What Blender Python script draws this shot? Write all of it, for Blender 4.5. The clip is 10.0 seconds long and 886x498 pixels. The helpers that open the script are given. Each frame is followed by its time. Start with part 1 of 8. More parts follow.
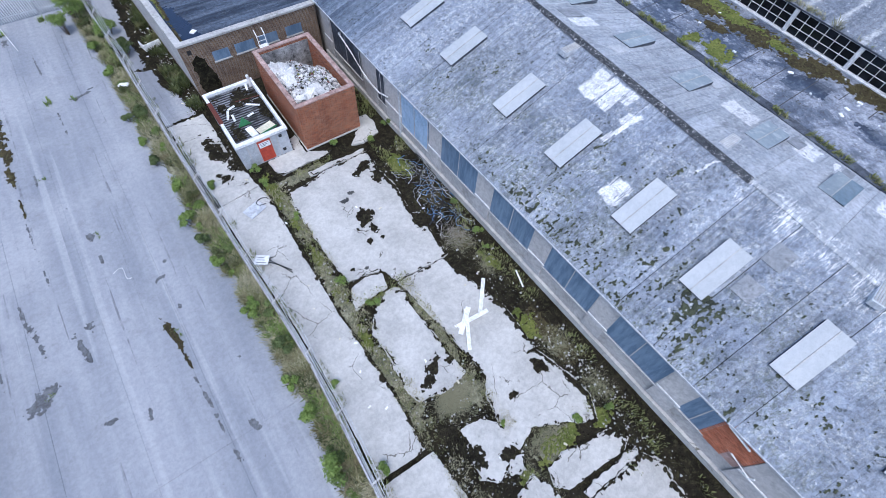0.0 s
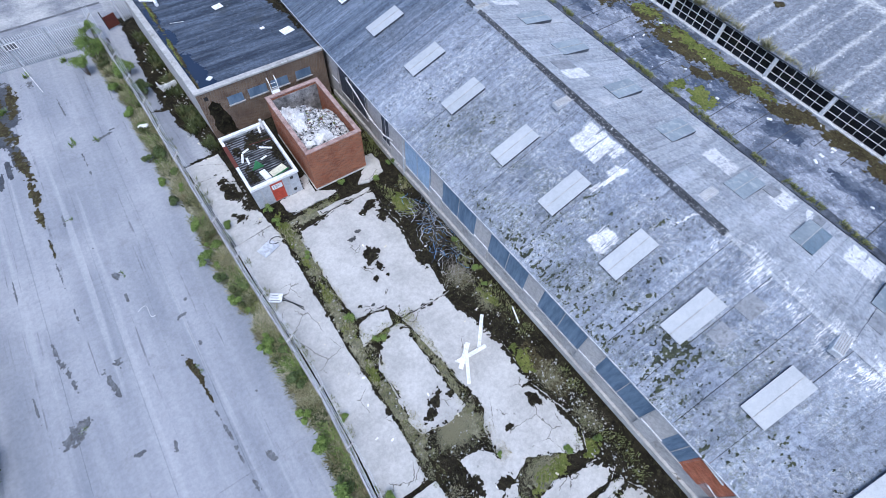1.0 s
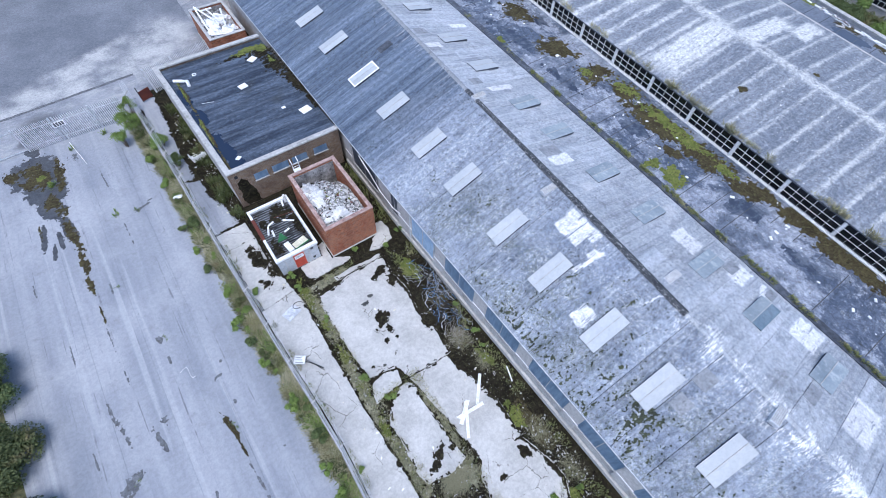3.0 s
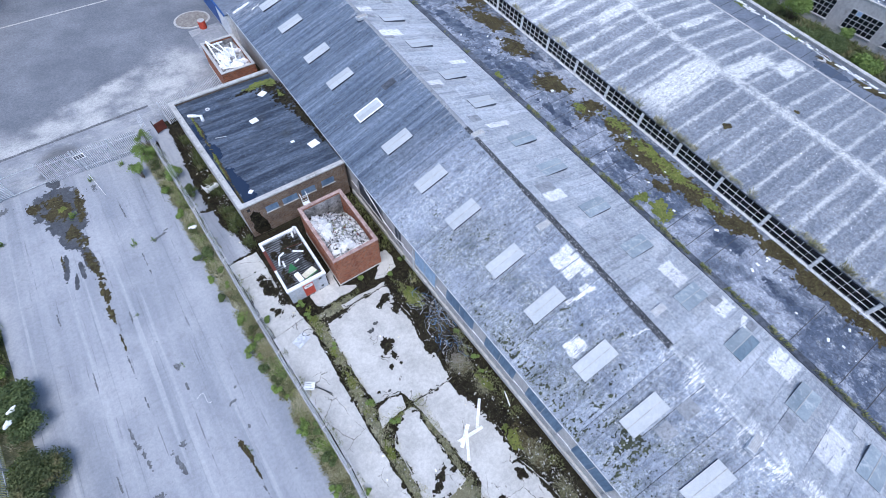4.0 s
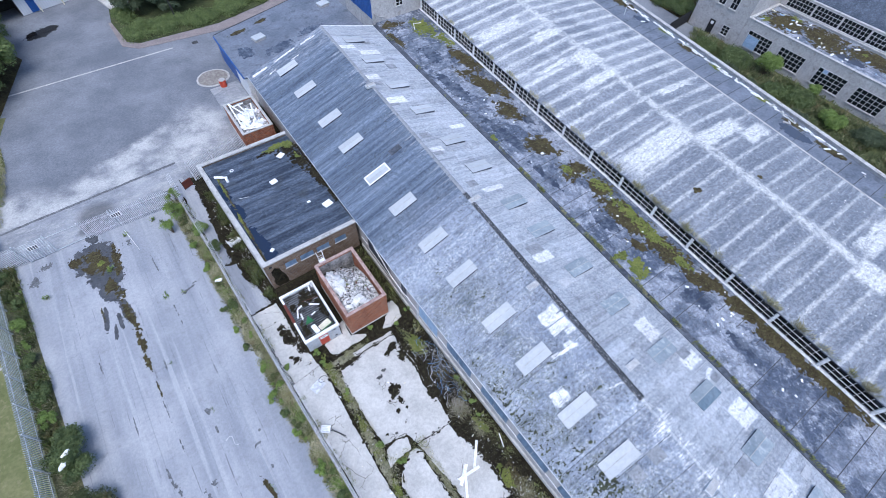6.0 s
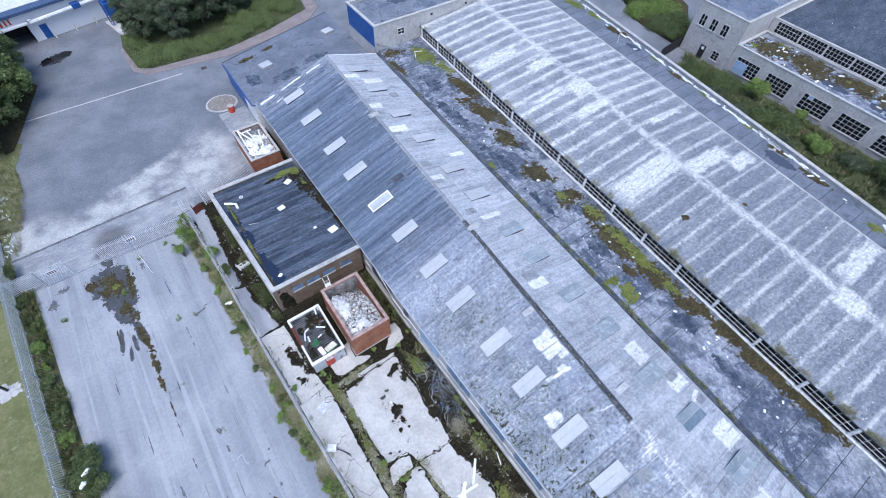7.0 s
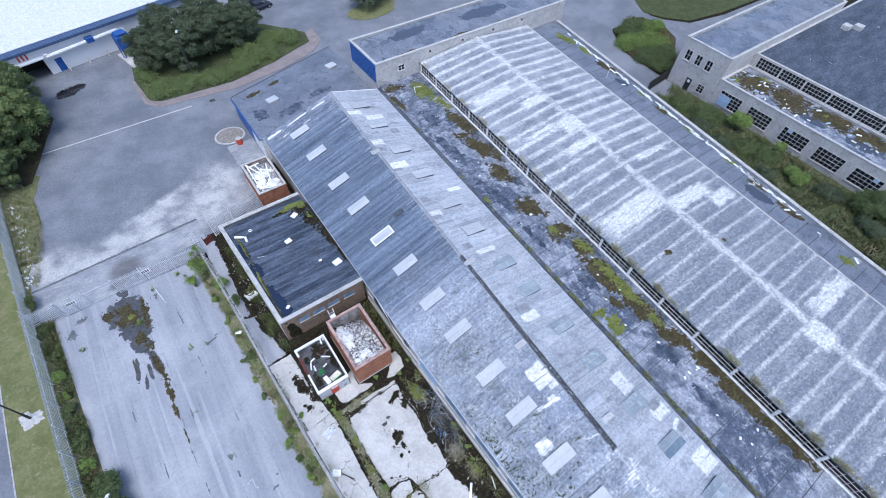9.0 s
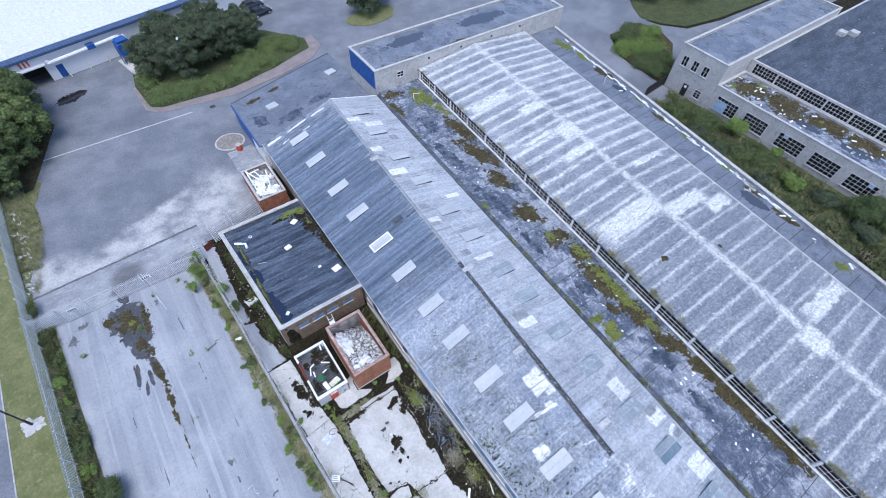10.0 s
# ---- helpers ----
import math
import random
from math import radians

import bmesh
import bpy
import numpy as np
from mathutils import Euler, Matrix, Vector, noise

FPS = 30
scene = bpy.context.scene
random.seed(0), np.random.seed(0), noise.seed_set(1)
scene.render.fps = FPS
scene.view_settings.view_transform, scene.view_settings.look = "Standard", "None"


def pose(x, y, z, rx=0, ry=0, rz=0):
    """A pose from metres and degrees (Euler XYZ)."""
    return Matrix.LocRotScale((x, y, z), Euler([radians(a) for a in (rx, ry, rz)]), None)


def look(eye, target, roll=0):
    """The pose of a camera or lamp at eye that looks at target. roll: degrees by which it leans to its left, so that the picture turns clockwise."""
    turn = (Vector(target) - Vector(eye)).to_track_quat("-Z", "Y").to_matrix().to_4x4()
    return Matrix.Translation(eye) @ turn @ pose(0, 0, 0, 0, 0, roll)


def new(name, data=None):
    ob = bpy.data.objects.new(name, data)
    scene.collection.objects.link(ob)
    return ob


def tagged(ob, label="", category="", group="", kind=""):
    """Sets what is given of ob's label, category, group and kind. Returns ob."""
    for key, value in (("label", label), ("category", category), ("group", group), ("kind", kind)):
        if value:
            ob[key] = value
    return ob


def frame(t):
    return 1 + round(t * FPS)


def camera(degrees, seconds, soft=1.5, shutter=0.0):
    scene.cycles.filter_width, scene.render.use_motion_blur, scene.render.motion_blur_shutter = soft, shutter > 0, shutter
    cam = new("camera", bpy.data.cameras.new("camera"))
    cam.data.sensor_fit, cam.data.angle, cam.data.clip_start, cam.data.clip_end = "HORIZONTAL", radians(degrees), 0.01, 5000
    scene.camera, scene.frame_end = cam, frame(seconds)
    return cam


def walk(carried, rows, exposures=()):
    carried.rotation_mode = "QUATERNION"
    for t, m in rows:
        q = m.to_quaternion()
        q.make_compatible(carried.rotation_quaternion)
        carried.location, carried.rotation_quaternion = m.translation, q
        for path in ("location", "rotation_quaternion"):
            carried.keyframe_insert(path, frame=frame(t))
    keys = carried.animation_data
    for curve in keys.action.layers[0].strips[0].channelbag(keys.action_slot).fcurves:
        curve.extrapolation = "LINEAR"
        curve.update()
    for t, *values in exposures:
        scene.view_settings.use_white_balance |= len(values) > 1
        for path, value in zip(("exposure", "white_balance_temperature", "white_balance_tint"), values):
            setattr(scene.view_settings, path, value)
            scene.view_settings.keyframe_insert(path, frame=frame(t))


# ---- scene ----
cam = camera(89.0, 10.0, soft=0.5)
PATH = [
    (0, (-8.956, -20.656, 21.31), (-8.305, -19.848, 19.6), 4.4),
    (0.5, (-8.635, -20.22, 22.638), (-7.992, -19.412, 20.925), 4.0),
    (1, (-8.549, -19.88, 23.911), (-7.898, -19.064, 22.205), 4.1),
    (1.5, (-8.446, -19.582, 25.244), (-7.79, -18.763, 23.541), 4.1),
    (2, (-8.309, -19.288, 26.503), (-7.651, -18.463, 24.805), 4.0),
    (2.5, (-8.135, -18.956, 27.843), (-7.476, -18.121, 26.149), 3.7),
    (4, (-7.881, -18.081, 31.776), (-7.205, -17.221, 30.102), 3.5),
    (4.5, (-7.825, -17.842, 33.145), (-7.143, -16.975, 31.477), 3.5),
    (5, (-7.748, -17.643, 34.543), (-7.061, -16.765, 32.882), 3.4),
    (5.5, (-7.729, -17.539, 35.925), (-7.035, -16.65, 34.273), 3.3),
    (7, (-7.694, -17.103, 39.966), (-6.978, -16.186, 38.339), 3.3),
    (7.5, (-7.624, -16.952, 41.232), (-6.9, -16.026, 39.613), 3.3),
    (8, (-7.673, -16.789, 42.292), (-6.941, -15.857, 40.681), 3.5),
    (8.5, (-7.657, -16.76, 43.037), (-6.92, -15.822, 41.432), 3.4),
    (9, (-7.592, -16.689, 43.663), (-6.851, -15.752, 42.059), 3.6),
    (9.5, (-7.565, -16.667, 43.996), (-6.819, -15.726, 42.396), 3.6),
    (10, (-7.44, -16.638, 44.282), (-6.694, -15.697, 42.684), 3.6),
]
walk(cam, [(t, look(eye, target, roll)) for t, eye, target, roll in PATH], [(0.0, 0.70, 5650, 11), (4.0, 0.80, 5650, 11), (10.0, 0.82, 5650, 11)])

# ---- world and light ----
world = bpy.data.worlds.new("sky")
scene.world = world
world.use_nodes = True
wt = world.node_tree
sky = wt.nodes.new("ShaderNodeTexSky")
sky.sky_type = "NISHITA"
sky.sun_disc = False
sky.sun_elevation = radians(62)
sky.sun_rotation = radians(215)
sky.air_density, sky.dust_density = 1.0, 2.0
wt.links.new(sky.outputs[0], wt.nodes["Background"].inputs[0])
wt.nodes["Background"].inputs[1].default_value = 0.135
sun = new("sun", bpy.data.lights.new("sun", "SUN"))
sun.data.energy, sun.data.angle, sun.data.color = 1.25, radians(34), (1.0, 0.95, 0.88)
sun.matrix_world = look((-14, -20, 60), (0, 0, 0))


# ---- material tools ----
class Tree:
    """A small node writer for one material."""

    def __init__(self, name):
        self.m = bpy.data.materials.new(name)
        self.m.use_nodes = True
        self.t = self.m.node_tree
        self.b = self.t.nodes["Principled BSDF"]
        self.p = self.node("ShaderNodeNewGeometry").outputs["Position"]
        self.rnd = None

    def node(self, kind, operation="", data_type="", feature="", rotation_type="", smooth=False):
        n = self.t.nodes.new(kind)
        if operation:
            n.operation = operation
        if data_type:
            n.data_type = data_type
        if feature:
            n.feature = feature
        if rotation_type:
            n.rotation_type = rotation_type
        if smooth:
            n.interpolation_type = "SMOOTHSTEP"
        return n

    def put(self, socket, value):
        if isinstance(value, bpy.types.NodeSocket):
            self.t.links.new(value, socket)
        elif isinstance(value, tuple) and len(value) == 3 and socket.type == "RGBA":
            socket.default_value = (*value, 1)
        else:
            socket.default_value = value

    def scaled(self, v, s=(1, 1, 1), off=(0, 0, 0), rot=0):
        n = self.node("ShaderNodeMapping")
        self.put(n.inputs["Vector"], v)
        n.inputs["Scale"].default_value = s
        n.inputs["Location"].default_value = off
        n.inputs["Rotation"].default_value = (0, 0, radians(rot))
        return n.outputs[0]

    def noise(self, scale, detail=4, rough=0.6, v=None, dist=0.0):
        n = self.node("ShaderNodeTexNoise")
        self.put(n.inputs["Vector"], v if v is not None else self.p)
        n.inputs["Scale"].default_value, n.inputs["Detail"].default_value = scale, detail
        n.inputs["Roughness"].default_value, n.inputs["Distortion"].default_value = rough, dist
        return n.outputs["Fac"]

    def cells(self, scale, v=None, feature="F1", out="Distance"):
        n = self.node("ShaderNodeTexVoronoi", feature=feature)
        self.put(n.inputs["Vector"], v if v is not None else self.p)
        n.inputs["Scale"].default_value = scale
        return n.outputs[out]

    def calc(self, op, a, b=0.0):
        n = self.node("ShaderNodeMath", operation=op)
        self.put(n.inputs[0], a)
        self.put(n.inputs[1], b)
        return n.outputs[0]

    def step(self, v, lo, hi):
        n = self.node("ShaderNodeMapRange", smooth=True)
        self.put(n.inputs["Value"], v)
        n.inputs["From Min"].default_value, n.inputs["From Max"].default_value = lo, hi
        return n.outputs[0]

    def mix(self, f, a, b):
        n = self.node("ShaderNodeMix", data_type="RGBA")
        self.put(n.inputs[0], f)
        self.put(n.inputs[6], a)
        self.put(n.inputs[7], b)
        return n.outputs[2]

    def axis(self, k):
        n = self.node("ShaderNodeSeparateXYZ")
        self.put(n.inputs[0], self.p)
        return n.outputs[k]

    def random(self):
        if self.rnd is None:
            self.rnd = self.node("ShaderNodeObjectInfo").outputs["Random"]
        return self.rnd

    def warped(self, amount, scale=0.8):
        """The place, pushed about by noise."""
        n = self.node("ShaderNodeTexNoise")
        self.put(n.inputs["Vector"], self.p)
        n.inputs["Scale"].default_value, n.inputs["Detail"].default_value, n.inputs["Roughness"].default_value = scale, 5, 0.65
        a = self.node("ShaderNodeVectorMath", operation="SUBTRACT")
        self.put(a.inputs[0], n.outputs["Color"])
        a.inputs[1].default_value = (0.5, 0.5, 0.5)
        b = self.node("ShaderNodeVectorMath", operation="SCALE")
        self.put(b.inputs[0], a.outputs[0])
        b.inputs["Scale"].default_value = amount
        c = self.node("ShaderNodeVectorMath", operation="ADD")
        self.put(c.inputs[0], self.p)
        self.put(c.inputs[1], b.outputs[0])
        return c.outputs[0]

    def spots(self, places, v, soft=0.35, square=False):
        """A mask of oval or squarish stains: (x, y, half length, half width, turn)."""
        total = None
        for x, y, rx, ry, turn in places:
            a = self.node("ShaderNodeVectorMath", operation="SUBTRACT")
            self.put(a.inputs[0], v)
            a.inputs[1].default_value = (x, y, 0)
            n = self.node("ShaderNodeMapping")
            n.vector_type = "VECTOR"
            r = self.node("ShaderNodeVectorRotate", rotation_type="Z_AXIS")
            self.put(r.inputs["Vector"], a.outputs[0])
            r.inputs["Angle"].default_value = radians(-turn)
            self.put(n.inputs["Vector"], r.outputs[0])
            n.inputs["Scale"].default_value = (1 / rx, 1 / ry, 0)
            if square:
                e = self.node("ShaderNodeVectorMath", operation="ABSOLUTE")
                self.put(e.inputs[0], n.outputs[0])
                xyz = self.node("ShaderNodeSeparateXYZ")
                self.put(xyz.inputs[0], e.outputs[0])
                far = self.calc("MAXIMUM", xyz.outputs[0], xyz.outputs[1])
            else:
                d = self.node("ShaderNodeVectorMath", operation="LENGTH")
                self.put(d.inputs[0], n.outputs[0])
                far = d.outputs["Value"]
            f = self.step(far, 1 + soft, 1 - soft)
            total = f if total is None else self.calc("MAXIMUM", total, f)
        return total

    def done(self, colour, rough=0.85, bump=None, height=0.02, metal=0.0, spec=0.3, mottle=0.0):
        if mottle:
            # fine weathering at the scale of a hand
            f = self.calc("ADD", self.calc("MULTIPLY", self.step(self.noise(4.0, 9, 0.88), 0.39, 0.61), 2 * mottle), 1 - mottle)
            h = self.node("ShaderNodeHueSaturation")
            self.put(h.inputs["Value"], f)
            self.put(h.inputs["Color"], colour)
            colour = h.outputs[0]
        self.put(self.b.inputs["Base Color"], colour)
        self.put(self.b.inputs["Roughness"], rough)
        self.b.inputs["Metallic"].default_value = metal
        self.b.inputs["Specular IOR Level"].default_value = spec
        if bump is not None:
            n = self.node("ShaderNodeBump")
            n.inputs["Distance"].default_value = height
            self.put(n.inputs["Height"], bump)
            self.t.links.new(n.outputs[0], self.b.inputs["Normal"])
        return self.m


def surface(name, c1, c2, scale=2.0, grain=25.0, rough=0.85, bump=0.01, dirt=None, metal=0.0, spec=0.3, vary=0.0, mottle=0.16):
    """A worn surface: two tones at a large scale, grain at a small one, and dirt."""
    k = Tree(name)
    a = k.mix(k.step(k.noise(scale, 5, 0.62), 0.3, 0.7), c1, c2)
    g = k.noise(grain, 3, 0.7)
    a = k.mix(k.calc("MULTIPLY", k.step(g, 0.45, 0.75), 0.35), a, tuple(0.55 * x for x in c1))
    if dirt:
        a = k.mix(k.calc("MULTIPLY", k.step(k.noise(scale * 2.7, 6, 0.7), 0.52, 0.68), 0.8), a, dirt)
    if vary:
        h = k.node("ShaderNodeHueSaturation")
        k.put(h.inputs["Value"], k.calc("ADD", k.calc("MULTIPLY", k.random(), 2 * vary), 1 - vary))
        k.put(h.inputs["Color"], a)
        a = h.outputs[0]
    return k.done(a, rough, g, bump, metal, spec, mottle)


def leafy(name, c1, c2, c3):
    """Leaves and blades: each island has its own tone."""
    k = Tree(name)
    r = k.node("ShaderNodeNewGeometry").outputs["Random Per Island"]
    a = k.mix(r, c1, c2)
    a = k.mix(k.step(k.noise(0.9, 3), 0.5, 0.72), a, c3)
    k.b.inputs["Transmission Weight"].default_value = 0.0
    return k.done(a, 0.6, spec=0.25)


# ---- mesh tools ----
def part(name, bm, material, parent=None, label="", smooth=False):
    """Links a bmesh as one mesh object, under a thing or a part."""
    me = bpy.data.meshes.new(name)
    bm.to_mesh(me)
    bm.free()
    if smooth:
        me.polygons.foreach_set("use_smooth", [True] * len(me.polygons))
    me.materials.append(material)
    ob = new(name, me)
    ob.parent = parent
    if label:
        ob["label"] = label
    return ob


def piece(name, mesh, parent, m=None):
    """One more object on a shared mesh."""
    ob = new(name, mesh)
    ob.parent = parent
    if m is not None:
        ob.matrix_basis = m
    return ob


def data_of(bm, name, material):
    me = bpy.data.meshes.new(name)
    bm.to_mesh(me)
    bm.free()
    me.materials.append(material)
    return me


def thing(name, x=0, y=0, z=0, turn=0, label="", category="", group="", kind=""):
    """The Empty at a thing's base."""
    ob = new(name)
    ob.matrix_basis = pose(x, y, z, 0, 0, turn)
    return tagged(ob, label, category, group, kind)


def solid(name, bm, material, label="", category="", group="", kind="", smooth=False):
    return tagged(part(name, bm, material, smooth=smooth), label, category, group, kind)


def box(bm, x0, x1, y0, y1, z0, z1, bevel=0.0, m=None):
    r = bmesh.ops.create_cube(bm, size=1)
    t = Matrix.Translation(((x0 + x1) / 2, (y0 + y1) / 2, (z0 + z1) / 2)) @ Matrix.Diagonal((x1 - x0, y1 - y0, z1 - z0, 1))
    bmesh.ops.transform(bm, matrix=(m @ t) if m is not None else t, verts=r["verts"])
    if bevel:
        es = list({e for v in r["verts"] for e in v.link_edges})
        bmesh.ops.bevel(bm, geom=es, offset=bevel, segments=1, affect="EDGES")
    return bm


def boxes(*rows, bevel=0.0):
    bm = bmesh.new()
    for r in rows:
        box(bm, *r, bevel=bevel)
    return bm


def tube(bm, points, radius, sides=5, taper=1.0):
    """A bent round bar through points."""
    rings = []
    pts = [Vector(p) for p in points]
    for i, p in enumerate(pts):
        d = (pts[min(i + 1, len(pts) - 1)] - pts[max(i - 1, 0)]).normalized()
        a = d.orthogonal().normalized()
        b = d.cross(a)
        r = radius * (1 + (taper - 1) * i / max(1, len(pts) - 1))
        rings.append([bm.verts.new(p + r * (math.cos(2 * math.pi * k / sides) * a + math.sin(2 * math.pi * k / sides) * b)) for k in range(sides)])
    for r0, r1 in zip(rings, rings[1:]):
        # pick the turn of the ring that twists least
        s = min(range(sides), key=lambda q: (r0[0].co - r1[q].co).length)
        for k in range(sides):
            bm.faces.new((r0[k], r0[(k + 1) % sides], r1[(k + 1 + s) % sides], r1[(k + s) % sides]))
    bm.faces.new(rings[0][::-1])
    bm.faces.new(rings[-1])
    return bm


def prism(bm, pts, z0, z1):
    """An upright block on a plan outline."""
    a = [bm.verts.new((x, y, z0)) for x, y in pts]
    b = [bm.verts.new((x, y, z1)) for x, y in pts]
    n = len(pts)
    bm.faces.new(b)
    bm.faces.new(a[::-1])
    for i in range(n):
        bm.faces.new((a[i], a[(i + 1) % n], b[(i + 1) % n], b[i]))
    bmesh.ops.recalc_face_normals(bm, faces=bm.faces)
    return bm


def ragged(pts, step=0.14, rough=0.12, seed=0, scale=0.9):
    """A plan outline with broken, uneven edges."""
    out = []
    for i, (x, y) in enumerate(pts):
        x1, y1 = pts[(i + 1) % len(pts)]
        n = max(1, int(math.hypot(x1 - x, y1 - y) / step))
        for k in range(n):
            px, py = x + (x1 - x) * k / n, y + (y1 - y) * k / n
            q = Vector((px * scale, py * scale, seed * 7.3))
            v = 0.9 * noise.noise_vector(q) + 0.6 * noise.noise_vector(q * 2.7) + 0.45 * noise.noise_vector(q * 7.1)
            out.append((px + rough * v.x, py + rough * v.y))
    return out


def blob(cx, cy, rx, ry, turn=0, seed=0, rough=0.45, n=40):
    """The outline of a patch with a frayed edge."""
    out = []
    c, s = math.cos(radians(turn)), math.sin(radians(turn))
    for i in range(n):
        a = 2 * math.pi * i / n
        q = Vector((math.cos(a) * 1.3, math.sin(a) * 1.3, seed * 3.7))
        r = 1 + rough * (noise.noise(q) * 1.2 + noise.noise(q * 3.1) * 0.6 + noise.noise(q * 7) * 0.35)
        x, y = rx * r * math.cos(a), ry * r * math.sin(a)
        out.append((cx + c * x - s * y, cy + s * x + c * y))
    return out


def mat_of_soil(bm, outline, z, h):
    """A low mound on an outline: an outer ring at z and inner rings that rise."""
    n = len(outline)
    cx, cy = sum(p[0] for p in outline) / n, sum(p[1] for p in outline) / n
    rings = []
    for f, up in ((1.0, 0.0), (0.88, 0.7), (0.5, 1.0)):
        ring = []
        for x, y in outline:
            px, py = cx + f * (x - cx), cy + f * (y - cy)
            ring.append(bm.verts.new((px, py, z + h * up * (0.7 + 0.6 * noise.noise(Vector((px * 2, py * 2, 1)))))))
        rings.append(ring)
    mid = bm.verts.new((cx, cy, z + h))
    for a, b in zip(rings, rings[1:]):
        for i in range(n):
            bm.faces.new((a[i], a[(i + 1) % n], b[(i + 1) % n], b[i]))
    for i in range(n):
        bm.faces.new((rings[-1][i], rings[-1][(i + 1) % n], mid))
    return bm


def blades(name, places, material, height, spread=0.12, per=9, width=0.03, lean=0.5, parent=None):
    """Tufts of grass and weeds, one joined mesh."""
    rng = random.Random(len(places) * 13 + int(height * 100))
    verts, faces = [], []
    for x, y, z, s in places:
        for _ in range(per):
            a, d = rng.uniform(0, 6.283), spread * s * math.sqrt(rng.random())
            h = height * s * rng.uniform(0.5, 1.15)
            bx, by = x + d * math.cos(a), y + d * math.sin(a)
            b = a + rng.uniform(-0.8, 0.8)
            lx, ly = lean * h * math.cos(b), lean * h * math.sin(b)
            wx, wy = -math.sin(b) * width * s, math.cos(b) * width * s
            i = len(verts)
            verts += [(bx - wx, by - wy, z), (bx + wx, by + wy, z), (bx + 0.45 * lx + wx * 0.8, by + 0.45 * ly + wy * 0.8, z + 0.65 * h),
                      (bx + 0.45 * lx - wx * 0.8, by + 0.45 * ly - wy * 0.8, z + 0.65 * h), (bx + lx, by + ly, z + h * 0.95)]
            faces += [(i, i + 1, i + 2, i + 3), (i + 3, i + 2, i + 4)]
    me = bpy.data.meshes.new(name)
    me.from_pydata(verts, [], faces)
    me.materials.append(material)
    ob = new(name, me)
    ob.parent = parent
    return ob


def leaf_mesh(name, clumps, material, leaf, count, seed=1, parent=None, flat=0.0):
    """A crown of small leaves on clumps (x, y, z, rx, ry, rz), thickest near each clump's skin."""
    rng = random.Random(seed)
    verts, faces = [], []
    weights = [c[3] * c[4] + c[3] * c[5] for c in clumps]
    for c in rng.choices(clumps, weights, k=count):
        v = Vector((rng.gauss(0, 1), rng.gauss(0, 1), rng.gauss(0, 1))).normalized()
        if v.z < -0.35:
            v.z = -v.z
        r = rng.uniform(0.5, 1.1) * (1 + 0.32 * noise.noise(Vector((c[0] * 3 + v.x * 2.2, c[1] * 3 + v.y * 2.2, v.z * 2.2))))
        p = Vector((c[0] + c[3] * r * v.x, c[1] + c[4] * r * v.y, c[2] + c[5] * r * v.z))
        nrm = (v + Vector((rng.gauss(0, 0.55), rng.gauss(0, 0.55), rng.gauss(0, 0.55) + flat))).normalized()
        a = nrm.orthogonal().normalized()
        a.rotate(Matrix.Rotation(rng.uniform(0, 6.283), 3, nrm))
        b = nrm.cross(a)
        s = leaf * rng.uniform(0.6, 1.4)
        i = len(verts)
        verts += [tuple(p - a * s), tuple(p + b * s * 0.55 + nrm * s * 0.15), tuple(p + a * s), tuple(p - b * s * 0.55 + nrm * s * 0.15)]
        faces.append((i, i + 1, i + 2, i + 3))
    me = bpy.data.meshes.new(name)
    me.from_pydata(verts, [], faces)
    me.materials.append(material)
    ob = new(name, me)
    ob.parent = parent
    return ob


# ---- materials ----
CONCRETE = Tree("old_concrete")
_k = CONCRETE
_a = _k.mix(_k.step(_k.noise(0.5, 5), 0.3, 0.7), (0.405, 0.395, 0.372), (0.54, 0.528, 0.497))
_a = _k.mix(_k.calc("MULTIPLY", _k.step(_k.noise(1.1, 8, 0.72), 0.50, 0.72), 0.4), _a, (0.33, 0.32, 0.295))
_a = _k.mix(_k.calc("MULTIPLY", _k.step(_k.noise(7, 8, 0.85), 0.52, 0.66), 0.3), _a, (0.60, 0.595, 0.57))
_a = _k.mix(_k.step(_k.noise(6, 8, 0.85), 0.655, 0.70), _a, (0.12, 0.115, 0.09))
_cr = _k.cells(0.5, _k.warped(0.5, 1.5), "DISTANCE_TO_EDGE")
_a = _k.mix(_k.calc("MULTIPLY", _k.step(_cr, 0.009, 0.003), _k.step(_k.noise(0.3, 2), 0.55, 0.58)), _a, (0.14, 0.13, 0.11))
CONCRETE = _k.done(_a, 0.9, _k.noise(35, 4), 0.004, mottle=0.09)

YARD = Tree("yard_concrete")
_k = YARD
_st = _k.scaled(_k.p, (0.7, 0.05, 1))
_a = _k.mix(_k.step(_k.noise(1.0, 5, 0.6, _st), 0.32, 0.7), (0.235, 0.25, 0.28), (0.335, 0.345, 0.37))
_a = _k.mix(_k.calc("MULTIPLY", _k.step(_k.noise(0.12, 4), 0.45, 0.7), 0.6), _a, (0.42, 0.425, 0.44))
_a = _k.mix(_k.calc("MULTIPLY", _k.step(_k.noise(0.9, 8, 0.75), 0.52, 0.72), 0.5), _a, (0.20, 0.205, 0.215))
